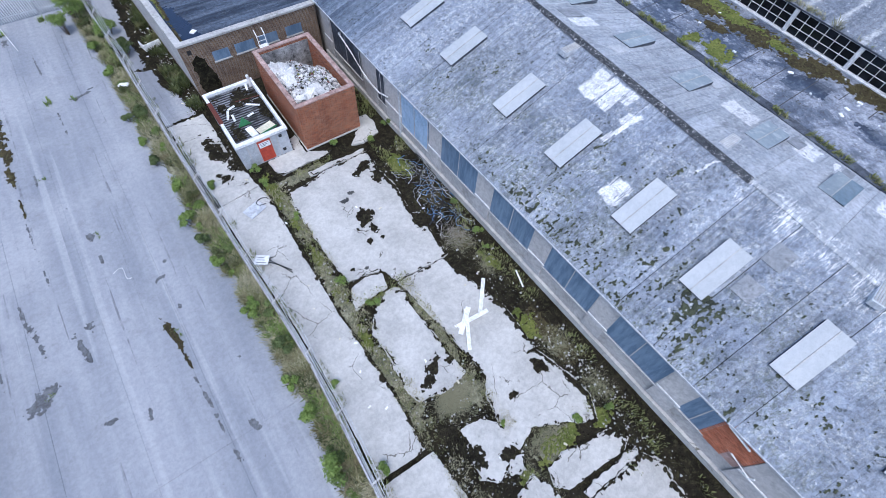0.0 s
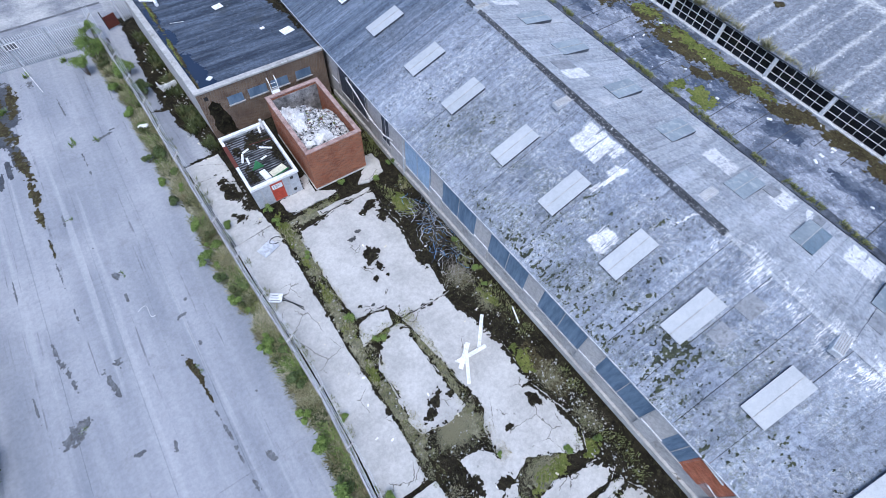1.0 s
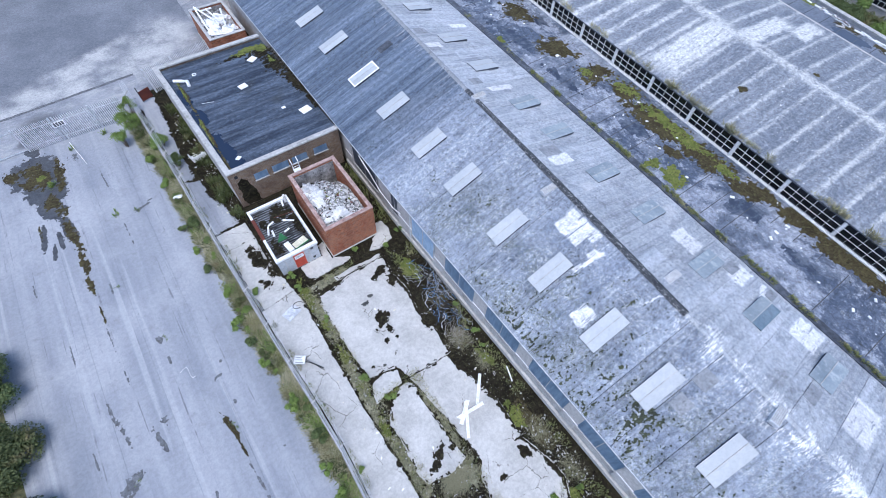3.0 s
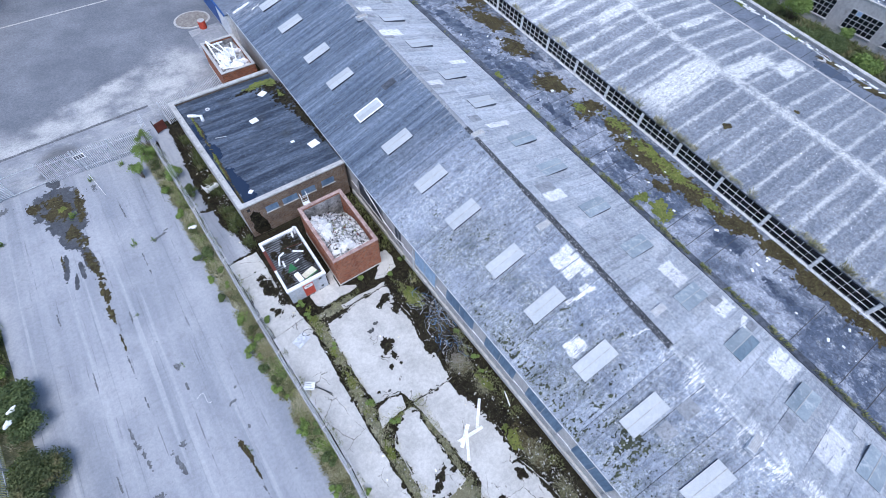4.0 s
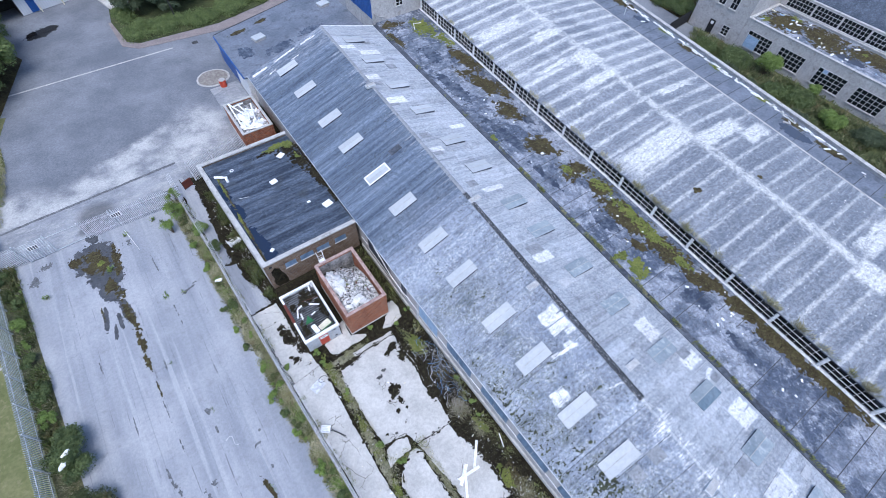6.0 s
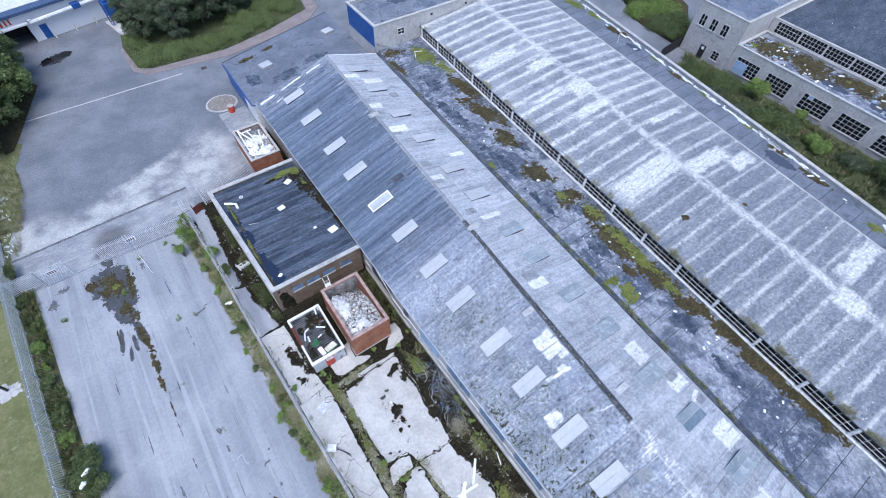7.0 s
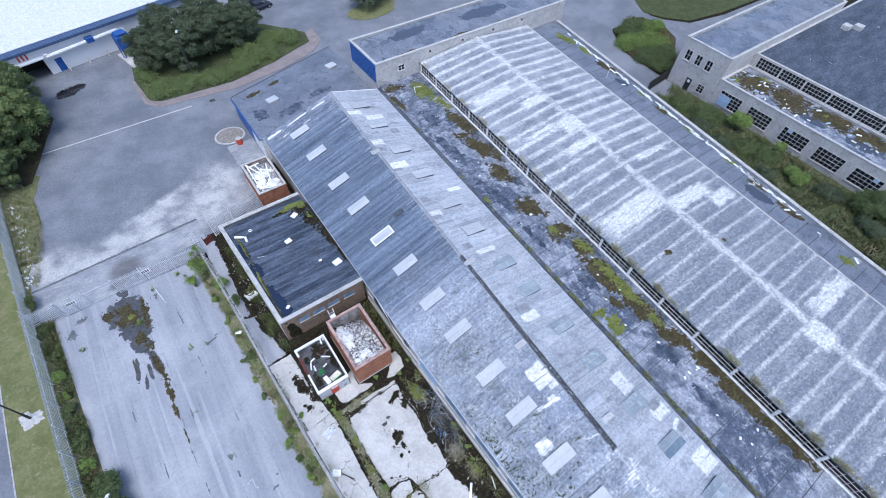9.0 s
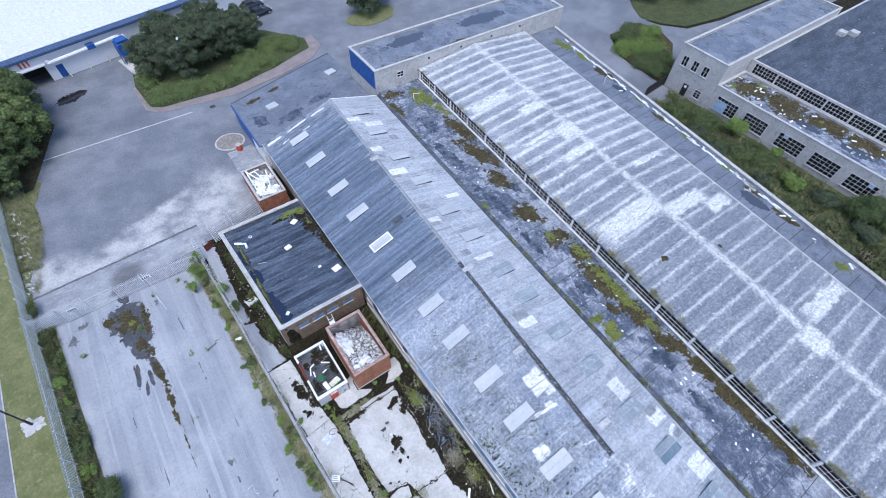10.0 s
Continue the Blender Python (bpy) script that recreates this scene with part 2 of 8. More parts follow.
# thin dark seams and pale wheel tracks along the bays
_a = _k.mix(_k.calc("MULTIPLY", _k.step(_k.noise(1.5, 4, 0.6, _k.scaled(_k.p, (2.2, 0.045, 1), (3, 9, 0))), 0.61, 0.67), _k.calc("MULTIPLY", _k.step(_k.noise(0.6, 6, 0.75), 0.42, 0.6), 0.75)), _a, (0.14, 0.147, 0.165))
_a = _k.mix(_k.calc("MULTIPLY", _k.step(_k.noise(1.2, 3, 0.5, _k.scaled(_k.p, (1.1, 0.03, 1), (8, 2, 0))), 0.57, 0.68), 0.55), _a, (0.42, 0.428, 0.445))
_a = _k.mix(_k.calc("MULTIPLY", _k.step(_k.noise(5, 8, 0.85), 0.62, 0.70), 0.35), _a, (0.46, 0.465, 0.475))
_a = _k.mix(_k.calc("MULTIPLY", _k.step(_k.noise(4, 8, 0.85, _k.scaled(_k.p, (1, 0.5, 1), (5, 5, 0))), 0.62, 0.68), 0.7), _a, (0.10, 0.10, 0.095))
YARD = _k.done(_a, 0.85, _k.noise(30, 4), 0.004, mottle=0.1)

ASPHALT = Tree("asphalt")
_k = ASPHALT
_a = _k.mix(_k.step(_k.noise(0.13, 7, 0.68), 0.35, 0.68), (0.135, 0.146, 0.168), (0.215, 0.226, 0.248))
_w = _k.warped(5, 0.25)
_a = _k.mix(_k.calc("MULTIPLY", _k.spots([(-17, 30.2, 10.5, 2.0, 4), (-25.5, 31.0, 2.2, 3.0, 0), (-6.0, 34.0, 3.0, 3.4, -35), (-8.0, 30.6, 4.6, 3.4, 30), (-13, 34, 5, 1.2, 20)], _w, 0.6), _k.calc("MULTIPLY", _k.step(_k.noise(0.35, 5, 0.62), 0.26, 0.64), 0.9)), _a, (0.49, 0.485, 0.47))
_a = _k.mix(_k.calc("MULTIPLY", _k.step(_k.noise(3, 6, 0.75), 0.56, 0.7), 0.4), _a, (0.09, 0.095, 0.10))
ASPHALT = _k.done(_a, 0.85, _k.noise(40, 3), 0.004, mottle=0.18)


def sheet_roof(name, tones, lichen, white, weedy=False, white_amount=0.82):
    """Weathered roof sheeting: streaks down the fall, lichen, droppings, moss."""
    k = Tree(name)
    s = k.scaled(k.p, (0.10, 2.6, 0.1))
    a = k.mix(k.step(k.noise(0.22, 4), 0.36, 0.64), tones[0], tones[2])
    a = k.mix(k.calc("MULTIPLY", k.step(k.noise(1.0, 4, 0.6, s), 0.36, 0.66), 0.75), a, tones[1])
    # thin runs of darker and paler weathering down the fall
    thin = k.noise(1.0, 3, 0.55, k.scaled(k.p, (0.2, 6.5, 0.2), (3, 5, 0)))
    a = k.mix(k.calc("MULTIPLY", k.step(thin, 0.54, 0.68), k.calc("MULTIPLY", k.step(k.noise(0.4, 4), 0.36, 0.6), 0.55)), a, tuple(0.5 * c for c in tones[0]))
    keep = lichen
    if weedy:
        yy = k.calc("ADD", k.axis(1), k.calc("MULTIPLY", k.calc("SUBTRACT", k.noise(0.3, 4), 0.5), 9.0))
        band = k.step(yy, -1.0, 6.5)
        d = k.mix(k.step(k.noise(1.0, 4, 0.6, s), 0.34, 0.68), (0.08, 0.105, 0.15), (0.165, 0.20, 0.255))
        d = k.mix(k.calc("MULTIPLY", k.step(thin, 0.56, 0.70), 0.5), d, (0.05, 0.068, 0.10))
        d = k.mix(k.calc("MULTIPLY", k.calc("MULTIPLY", k.step(k.noise(2.0, 8, 0.82, k.scaled(k.p, (0.3, 5.0, 0.3))), 0.54, 0.64), k.step(k.noise(0.35, 4), 0.46, 0.62)), 0.6), d, (0.36, 0.38, 0.41))
        high = k.step(k.calc("SUBTRACT", k.axis(0), k.calc("MULTIPLY", k.axis(1), 0.05)), 6.9, 9.8)
        d = k.mix(k.calc("MULTIPLY", k.step(k.calc("ADD", k.noise(1.0, 6, 0.7, k.scaled(k.p, (0.3, 3.2, 0.3), (2, 9, 0))), k.calc("MULTIPLY", high, 0.10)), 0.60, 0.72), k.calc("MULTIPLY", high, k.step(k.noise(0.3, 5, 0.7), 0.40, 0.62))), d, (0.36, 0.38, 0.41))
        keep = k.calc("SUBTRACT", lichen, k.calc("MULTIPLY", band, lichen * 0.85))
    # lichen: fine pale specks, thick in some places
    where = k.step(k.noise(0.6, 5, 0.65), 0.38, 0.62)
    fine = k.step(k.noise(5.0, 9, 0.88), 0.50, 0.57)
    a = k.mix(k.calc("MULTIPLY", k.calc("MULTIPLY", fine, where), keep), a, (0.62, 0.63, 0.62))
    runs = k.calc("MULTIPLY", k.step(k.noise(2.2, 8, 0.82, k.scaled(k.p, (0.3, 5.5, 0.35), (7, 1, 0))), 0.56, 0.64), k.step(k.noise(0.45, 4), 0.44, 0.6))
    a = k.mix(k.calc("MULTIPLY", runs, keep), a, (0.64, 0.65, 0.65))
    # old dark stains with broken edges
    old = k.calc("MULTIPLY", k.step(k.noise(0.8, 8, 0.78, k.scaled(k.p, (0.5, 1.1, 1), (2, 8, 0))), 0.54, 0.62), 0.5)
    a = k.mix(old, a, tuple(0.6 * c for c in tones[0]))
    if weedy:
        # a green bloom where moss grows thickest, low on the slope
        low = k.calc("MULTIPLY", k.step(k.axis(0), 8.2, 5.0), k.step(k.calc("ABSOLUTE", k.calc("ADD", k.axis(1), 15.0)), 15.5, 10.5))
        m = k.calc("MULTIPLY", k.step(k.noise(5.0, 8, 0.86, k.scaled(k.p, (0.7, 1.3, 1))), 0.48, 0.55), k.calc("MULTIPLY", low, k.step(k.noise(0.5, 5, 0.7), 0.40, 0.56)))
        a = k.mix(k.calc("MULTIPLY", m, 0.6), a, (0.10, 0.115, 0.075))
        # the far end is paler, with worn patches
        d = k.mix(k.calc("MULTIPLY", k.step(k.calc("ADD", k.axis(1), k.calc("MULTIPLY", k.noise(0.6, 6, 0.72), 6.0)), 32.0, 37.5), k.calc("MULTIPLY", k.step(k.noise(2.0, 8, 0.8, k.scaled(k.p, (0.5, 1.6, 0.5))), 0.42, 0.58), 0.6)), d, (0.38, 0.40, 0.44))
        a = k.mix(band, a, d)
    off = k.calc("SUBTRACT", k.axis(0), k.calc("ADD", k.calc("MULTIPLY", k.axis(1), 0.05), 10.15))
    # streaked droppings
    w = k.warped(0.5, 2.2)
    edge = k.step(k.noise(1.0, 4, 0.6, k.scaled(k.p, (0.7, 5.5, 0.8))), 0.36, 0.41)
    a = k.mix(k.calc("MULTIPLY", k.calc("MULTIPLY", k.spots(white, w, 0.1, True), edge), white_amount), a, (0.74, 0.74, 0.74))
    # white runs below the ridge where gulls sit
    up = k.calc("MULTIPLY", k.calc("MULTIPLY", k.step(k.calc("ABSOLUTE", off), 2.2, 0.0), k.step(k.noise(0.55, 5, 0.7), 0.30, 0.68)), k.step(k.axis(1), -16.5, -19.5))
    run = k.calc("ADD", k.noise(2.6, 9, 0.84, k.scaled(k.warped(0.3, 1.6), (0.55, 4.2, 0.5), (1, 3, 0))), k.calc("MULTIPLY", up, 0.25))
    a = k.mix(k.calc("MULTIPLY", k.step(run, 0.65, 0.70), k.step(up, 0.02, 0.15)), a, (0.78, 0.78, 0.78))
    drop = k.calc("MULTIPLY", k.step(k.cells(3.0, k.warped(0.4, 3.0)), 0.14, 0.08), k.calc("MULTIPLY", k.step(k.axis(1), -4.0, -18.0), k.step(k.noise(1.1, 5), 0.46, 0.58)))
    a = k.mix(k.calc("MULTIPLY", drop, 0.8), a, (0.72, 0.72, 0.71))
    # crumbs of black moss in drifts
    crumb = k.calc("MULTIPLY", k.step(k.cells(4.2, k.warped(0.35, 3.0)), 0.30, 0.20), k.step(k.noise(0.5, 6, 0.72, k.scaled(k.p, (1, 1, 1), (4, 17, 0))), 0.50, 0.58))
    a = k.mix(k.calc("MULTIPLY", crumb, 0.7), a, (0.05, 0.058, 0.05) if weedy else (0.2, 0.21, 0.22))
    # grit and dark specks
    a = k.mix(k.calc("MULTIPLY", k.step(k.noise(7, 9, 0.9, k.scaled(k.p, (0.7, 1.2, 1), (9, 3, 0))), 0.55, 0.61), k.calc("ADD", k.calc("MULTIPLY", k.step(k.noise(0.7, 5, 0.7), 0.42, 0.6), 0.5), 0.2)), a, tuple(0.38 * c for c in tones[0]))
    h = k.node("ShaderNodeHueSaturation")
    k.put(h.inputs["Value"], k.calc("ADD", k.calc("MULTIPLY", k.random(), 0.22), 0.89))
    k.put(h.inputs["Color"], a)
    return k.done(h.outputs[0], 0.85, k.calc("ADD", k.noise(14, 5, 0.7), k.calc("MULTIPLY", fine, 0.4)), 0.012, mottle=0.32 if weedy else 0.22)


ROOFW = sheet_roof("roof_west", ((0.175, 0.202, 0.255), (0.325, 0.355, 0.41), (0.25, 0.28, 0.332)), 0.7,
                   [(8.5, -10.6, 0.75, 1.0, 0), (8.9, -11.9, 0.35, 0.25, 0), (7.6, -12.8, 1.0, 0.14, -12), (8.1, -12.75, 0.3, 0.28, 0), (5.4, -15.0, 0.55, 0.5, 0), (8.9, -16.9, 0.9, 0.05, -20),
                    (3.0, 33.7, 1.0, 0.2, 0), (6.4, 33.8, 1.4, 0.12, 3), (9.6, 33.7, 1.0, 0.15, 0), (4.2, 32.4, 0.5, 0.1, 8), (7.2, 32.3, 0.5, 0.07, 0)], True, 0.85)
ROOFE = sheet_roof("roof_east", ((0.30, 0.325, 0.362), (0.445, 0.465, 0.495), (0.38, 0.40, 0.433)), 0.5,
                   [(11.8, -5.9, 0.95, 0.45, 0), (14.5, -15.1, 0.75, 0.9, 0), (15.3, -23.2, 1.0, 0.8, 0), (12.6, -27.3, 1.4, 0.7, 0), (12.4, 17.8, 1.1, 0.6, 0), (12.2, 22.6, 0.8, 0.45, 0),
                    (14.8, 27.8, 1.2, 0.5, 0), (12.6, 29.3, 1.0, 0.4, 0), (15.5, -18.6, 0.9, 0.5, 0), (13.4, 2.6, 1.2, 0.3, 0), (15.4, -20.2, 1.0, 0.2, 20), (11.6, 9.2, 0.7, 0.4, 0), (16.2, 12.0, 0.9, 0.3, 0)], white_amount=0.85)

BIGROOF = Tree("big_roof_felt")
_k = BIGROOF
_s = _k.scaled(_k.p, (0.25, 1.6, 1))
_sep = _k.node("ShaderNodeSeparateXYZ")
_k.put(_sep.inputs[0], _k.warped(0.35, 1.2))
_y = _k.calc("ADD", _sep.outputs[1], 17.6)
_off = _k.calc("SUBTRACT", _sep.outputs[0], _k.calc("ADD", _k.calc("MULTIPLY", _sep.outputs[1], 0.083), 34.0))
_north = _k.step(_k.axis(1), -9.0, 12.0)
_a = _k.mix(_k.step(_k.noise(0.7, 7, 0.72, _s), 0.34, 0.68), (0.152, 0.170, 0.203), (0.259, 0.275, 0.299))
# panels between the ribs weather differently
_cell = _k.node("ShaderNodeCombineXYZ")
_k.put(_cell.inputs[0], _k.calc("FLOOR", _k.calc("DIVIDE", _off, 9.6)))
_k.put(_cell.inputs[1], _k.calc("FLOOR", _k.calc("DIVIDE", _y, 1.85)))
_wn = _k.node("ShaderNodeTexWhiteNoise")
_k.put(_wn.inputs["Vector"], _cell.outputs[0])
_a = _k.mix(_k.calc("MULTIPLY", _wn.outputs["Value"], 0.5), _a, (0.127, 0.145, 0.179))
_a = _k.mix(_k.calc("MULTIPLY", _k.step(_k.noise(3.0, 9, 0.84, _s), 0.50, 0.64), 0.4), _a, (0.447, 0.460, 0.473))
_a = _k.mix(_k.calc("MULTIPLY", _k.calc("MULTIPLY", _north, _k.step(_k.noise(0.28, 6, 0.7), 0.38, 0.66)), 0.5), _a, (0.426, 0.440, 0.463))
# salts along ribs and crown, with combed edges
_rib = _k.calc("ABSOLUTE", _k.calc("SINE", _k.calc("MULTIPLY", _y, math.pi / 1.85)))
_comb = _k.calc("MULTIPLY", _k.calc("SUBTRACT", _k.noise(3.2, 3, 0.6, _k.scaled(_k.p, (1.6, 0.3, 1))), 0.5), 0.9)
_rib = _k.calc("ADD", _rib, _k.calc("ADD", _comb, _k.calc("MULTIPLY", _k.calc("SUBTRACT", _k.noise(0.5, 4), 0.5), 0.6)))
_wide = _k.calc("ADD", _k.calc("MULTIPLY", _north, 0.26), 0.32)
_ribm = _k.calc("MULTIPLY", _k.step(_k.calc("DIVIDE", _rib, _wide), 1.45, 0.2), _k.step(_k.noise(1.2, 9, 0.82, _k.scaled(_k.p, (0.6, 1.4, 1))), 0.34, 0.56))
_cenm = _k.calc("MULTIPLY", _k.step(_k.calc("ABSOLUTE", _off), 0.85, 0.1), _k.step(_k.noise(1.1, 9, 0.82), 0.36, 0.56))
_big = _k.calc("MULTIPLY", _k.spots([(29.6, -2.9, 4.2, 1.35, 0), (36.6, -4.9, 3.4, 0.95, 0), (40.4, -6.9, 1.9, 0.9, 0), (30.0, 22.2, 3.0, 0.7, 0), (33.5, 17.8, 1.6, 0.8, 0), (34.4, 11.6, 1.5, 1.3, 0), (32.8, 8.0, 2.6, 0.7, 0), (30.2, 12.8, 2.2, 0.3, 0), (39.0, 2.5, 2.6, 0.4, 0), (37.6, -20.9, 3.6, 0.8, 0), (32.0, -22.6, 1.2, 1.2, 0)], _k.warped(1.3, 0.9), 0.25, True),
                _k.step(_k.noise(2.0, 9, 0.84, _s), 0.34, 0.52))
_all = _k.calc("MAXIMUM", _k.calc("MAXIMUM", _k.calc("MULTIPLY", _ribm, _k.calc("ADD", _k.calc("MULTIPLY", _north, 0.3), 0.62)), _k.calc("MULTIPLY", _cenm, 0.85)), _big)
_a = _k.mix(_k.calc("MULTIPLY", _all, 0.8), _a, (0.670, 0.670, 0.647))
_a = _k.mix(_k.calc("MULTIPLY", _k.step(_k.noise(7, 8, 0.86), 0.56, 0.64), 0.4), _a, (0.101, 0.115, 0.140))
_a = _k.mix(_k.calc("MULTIPLY", _k.step(_k.noise(7.5, 8, 0.86, _k.scaled(_k.p, (1, 1, 1), (4, 7, 0))), 0.57, 0.65), 0.4), _a, (0.629, 0.630, 0.608))
_spk = _k.calc("MULTIPLY", _k.calc("MULTIPLY", _k.step(_k.cells(2.4, _k.warped(0.5, 3.0)), 0.14, 0.08), _k.step(_k.noise(0.8, 5), 0.40, 0.55)), _k.step(_k.axis(1), 0.0, -14.0))
_a = _k.mix(_spk, _a, (0.771, 0.760, 0.733))
BIGROOF = _k.done(_a, 0.8, _k.noise(10, 6, 0.7), 0.015, mottle=0.36)

STRIP = Tree("strip_roof_felt")
_k = STRIP
# pale tones below also paint sky reflected in wet felt
_a = _k.mix(_k.step(_k.noise(0.45, 7, 0.7), 0.36, 0.64), (0.10, 0.118, 0.155), (0.28, 0.30, 0.345))
_wet = _k.step(_k.noise(0.32, 8, 0.72, _k.scaled(_k.p, (1, 0.6, 1), (11, 3, 0))), 0.51, 0.54)
_a = _k.mix(_k.calc("MULTIPLY", _wet, 0.7), _a, (0.07, 0.085, 0.12))
_a = _k.mix(_k.calc("MULTIPLY", _k.step(_k.noise(0.9, 9, 0.84), 0.54, 0.59), 0.6), _a, (0.40, 0.42, 0.46))
_a = _k.mix(_k.calc("MULTIPLY", _k.step(_k.noise(2.6, 9, 0.84, _k.scaled(_k.p, (1, 1, 1), (6, 6, 0))), 0.57, 0.62), 0.85), _a, (0.05, 0.05, 0.04))
_a = _k.mix(_k.step(_k.cells(1.5), 0.08, 0.05), _a, (0.66, 0.66, 0.66))
STRIP = _k.done(_a, _k.calc("SUBTRACT", 0.8, _k.calc("MULTIPLY", _wet, 0.66)), _k.noise(9, 5), 0.01, mottle=0.34)

FELT = Tree("dark_roof_felt")
_k = FELT
_s = _k.scaled(_k.p, (0.18, 1.1, 1))
_lap = _k.calc("ABSOLUTE", _k.calc("SINE", _k.calc("ADD", _k.calc("MULTIPLY", _k.axis(1), math.pi / 1.12), _k.calc("MULTIPLY", _k.noise(0.7, 4), 1.2))))
_a = _k.mix(_k.step(_k.noise(1.2, 6, 0.7, _s), 0.36, 0.68), (0.026, 0.036, 0.056), (0.10, 0.125, 0.168))
_a = _k.mix(_k.calc("MULTIPLY", _k.step(_lap, 0.5, 0.05), 0.28), _a, (0.16, 0.185, 0.225))
_a = _k.mix(_k.calc("MULTIPLY", _k.step(_k.noise(2.5, 8, 0.78), 0.55, 0.68), 0.45), _a, (0.20, 0.22, 0.255))
_a = _k.mix(_k.calc("MULTIPLY", _k.step(_k.noise(0.5, 5), 0.55, 0.7), 0.6), _a, (0.04, 0.045, 0.05))
FELT = _k.done(_a, 0.8, _k.noise(10, 5), 0.01, mottle=0.3)

_k = Tree("blue_grey_felt")
_a = _k.mix(_k.step(_k.noise(0.35, 6, 0.7), 0.34, 0.66), (0.125, 0.145, 0.18), (0.205, 0.225, 0.265))
_wet = _k.step(_k.noise(0.22, 7, 0.72, _k.scaled(_k.p, (1, 1, 1), (5, 2, 0))), 0.52, 0.56)
_a = _k.mix(_k.calc("MULTIPLY", _wet, 0.45), _a, (0.09, 0.105, 0.14))
_crk = _k.cells(0.42, _k.warped(1.4, 0.7), "DISTANCE_TO_EDGE")
_a = _k.mix(_k.calc("MULTIPLY", _k.calc("MULTIPLY", _k.step(_crk, 0.06, 0.012), _k.step(_k.noise(0.3, 5), 0.47, 0.58)), 0.6), _a, (0.06, 0.068, 0.085))
_a = _k.mix(_k.calc("MULTIPLY", _k.step(_k.noise(3.0, 8, 0.84), 0.55, 0.63), 0.4), _a, (0.36, 0.38, 0.41))
BLUEFELT = _k.done(_a, _k.calc("SUBTRACT", 0.7, _k.calc("MULTIPLY", _wet, 0.5)), _k.noise(9, 5), 0.008, mottle=0.25)
SMOOTHFELT = surface("smooth_blue_felt", (0.12, 0.138, 0.172), (0.19, 0.21, 0.25), 0.35, 8, 0.55, 0.01, (0.075, 0.085, 0.105), mottle=0.25)
_k = Tree("granular_dark_felt")
_a = _k.mix(_k.step(_k.noise(0.5, 6, 0.7, _k.scaled(_k.p, (0.4, 1.2, 1))), 0.36, 0.66), (0.04, 0.05, 0.068), (0.085, 0.10, 0.13))
_a = _k.mix(_k.calc("MULTIPLY", _k.step(_k.noise(3.2, 9, 0.9), 0.52, 0.62), 0.6), _a, (0.21, 0.235, 0.28))
_a = _k.mix(_k.step(_k.cells(0.5, _k.warped(1.5, 1.2)), 0.07, 0.04), _a, (0.55, 0.55, 0.55))
GRANULAR = _k.done(_a, 0.85, _k.noise(10, 5), 0.01, mottle=0.4)
DARKFELT = surface("dark_grey_felt", (0.05, 0.057, 0.072), (0.10, 0.112, 0.135), 0.5, 8, 0.8, 0.01, (0.15, 0.162, 0.185), mottle=0.4)


def brickwork(name, c1, c2, mortar, dark):
    k = Tree(name)
    x, y, z = k.axis(0), k.axis(1), k.axis(2)
    c = k.node("ShaderNodeCombineXYZ")
    k.put(c.inputs[0], k.calc("ADD", x, y))
    k.put(c.inputs[1], z)
    b = k.node("ShaderNodeTexBrick")
    k.put(b.inputs["Vector"], c.outputs[0])
    b.inputs["Color1"].default_value, b.inputs["Color2"].default_value, b.inputs["Mortar"].default_value = (*c1, 1), (*c2, 1), (*mortar, 1)
    b.inputs["Scale"].default_value, b.inputs["Mortar Size"].default_value = 1.0, 0.012
    b.inputs["Brick Width"].default_value, b.inputs["Row Height"].default_value = 0.225, 0.075
    a = k.mix(k.calc("MULTIPLY", k.step(k.noise(0.9, 6, 0.7), 0.45, 0.7), 0.5), b.outputs["Color"], dark)
    v = k.scaled(k.p, (1.3, 1.3, 0.3))
    a = k.mix(k.calc("MULTIPLY", k.step(k.noise(1.0, 6, 0.7, v), 0.52, 0.72), 0.4), a, tuple(0.45 * q for q in dark))
    a = k.mix(k.calc("MULTIPLY", k.step(k.noise(6.0, 8, 0.85), 0.57, 0.66), 0.2), a, mortar)
    return k.done(a, 0.9, b.outputs["Fac"], -0.006, mottle=0.15)


BRICK = brickwork("red_brick", (0.17, 0.045, 0.022), (0.44, 0.14, 0.058), (0.34, 0.22, 0.155), (0.21, 0.058, 0.03))
BROWNBRICK = brickwork("brown_brick", (0.12, 0.072, 0.042), (0.22, 0.14, 0.08), (0.27, 0.235, 0.20), (0.085, 0.05, 0.036))
_k = Tree("wet_soil")
_a = _k.mix(_k.step(_k.noise(0.8, 6, 0.7), 0.34, 0.66), (0.012, 0.010, 0.007), (0.032, 0.027, 0.018))
_a = _k.mix(_k.step(_k.noise(4.5, 8, 0.82), 0.50, 0.62), _a, (0.055, 0.052, 0.028))
_a = _k.mix(_k.step(_k.noise(5.5, 9, 0.85, _k.scaled(_k.p, (1, 1, 1), (3, 1, 0))), 0.53, 0.60), _a, (0.007, 0.006, 0.005))
SOIL = _k.done(_a, 0.95, _k.noise(14, 5, 0.75), 0.05, spec=0.1)
DAMP = surface("damp_stain", (0.05, 0.05, 0.05), (0.085, 0.085, 0.08), 1.5, 12, 0.6, 0.006, (0.04, 0.04, 0.03))
_k = Tree("green_moss")
_a = _k.mix(_k.step(_k.noise(0.8, 6, 0.7), 0.34, 0.66), (0.1, 0.125, 0.03), (0.18, 0.2, 0.05))
_a = _k.mix(_k.step(_k.noise(4.5, 8, 0.82), 0.50, 0.62), _a, (0.24, 0.25, 0.09))
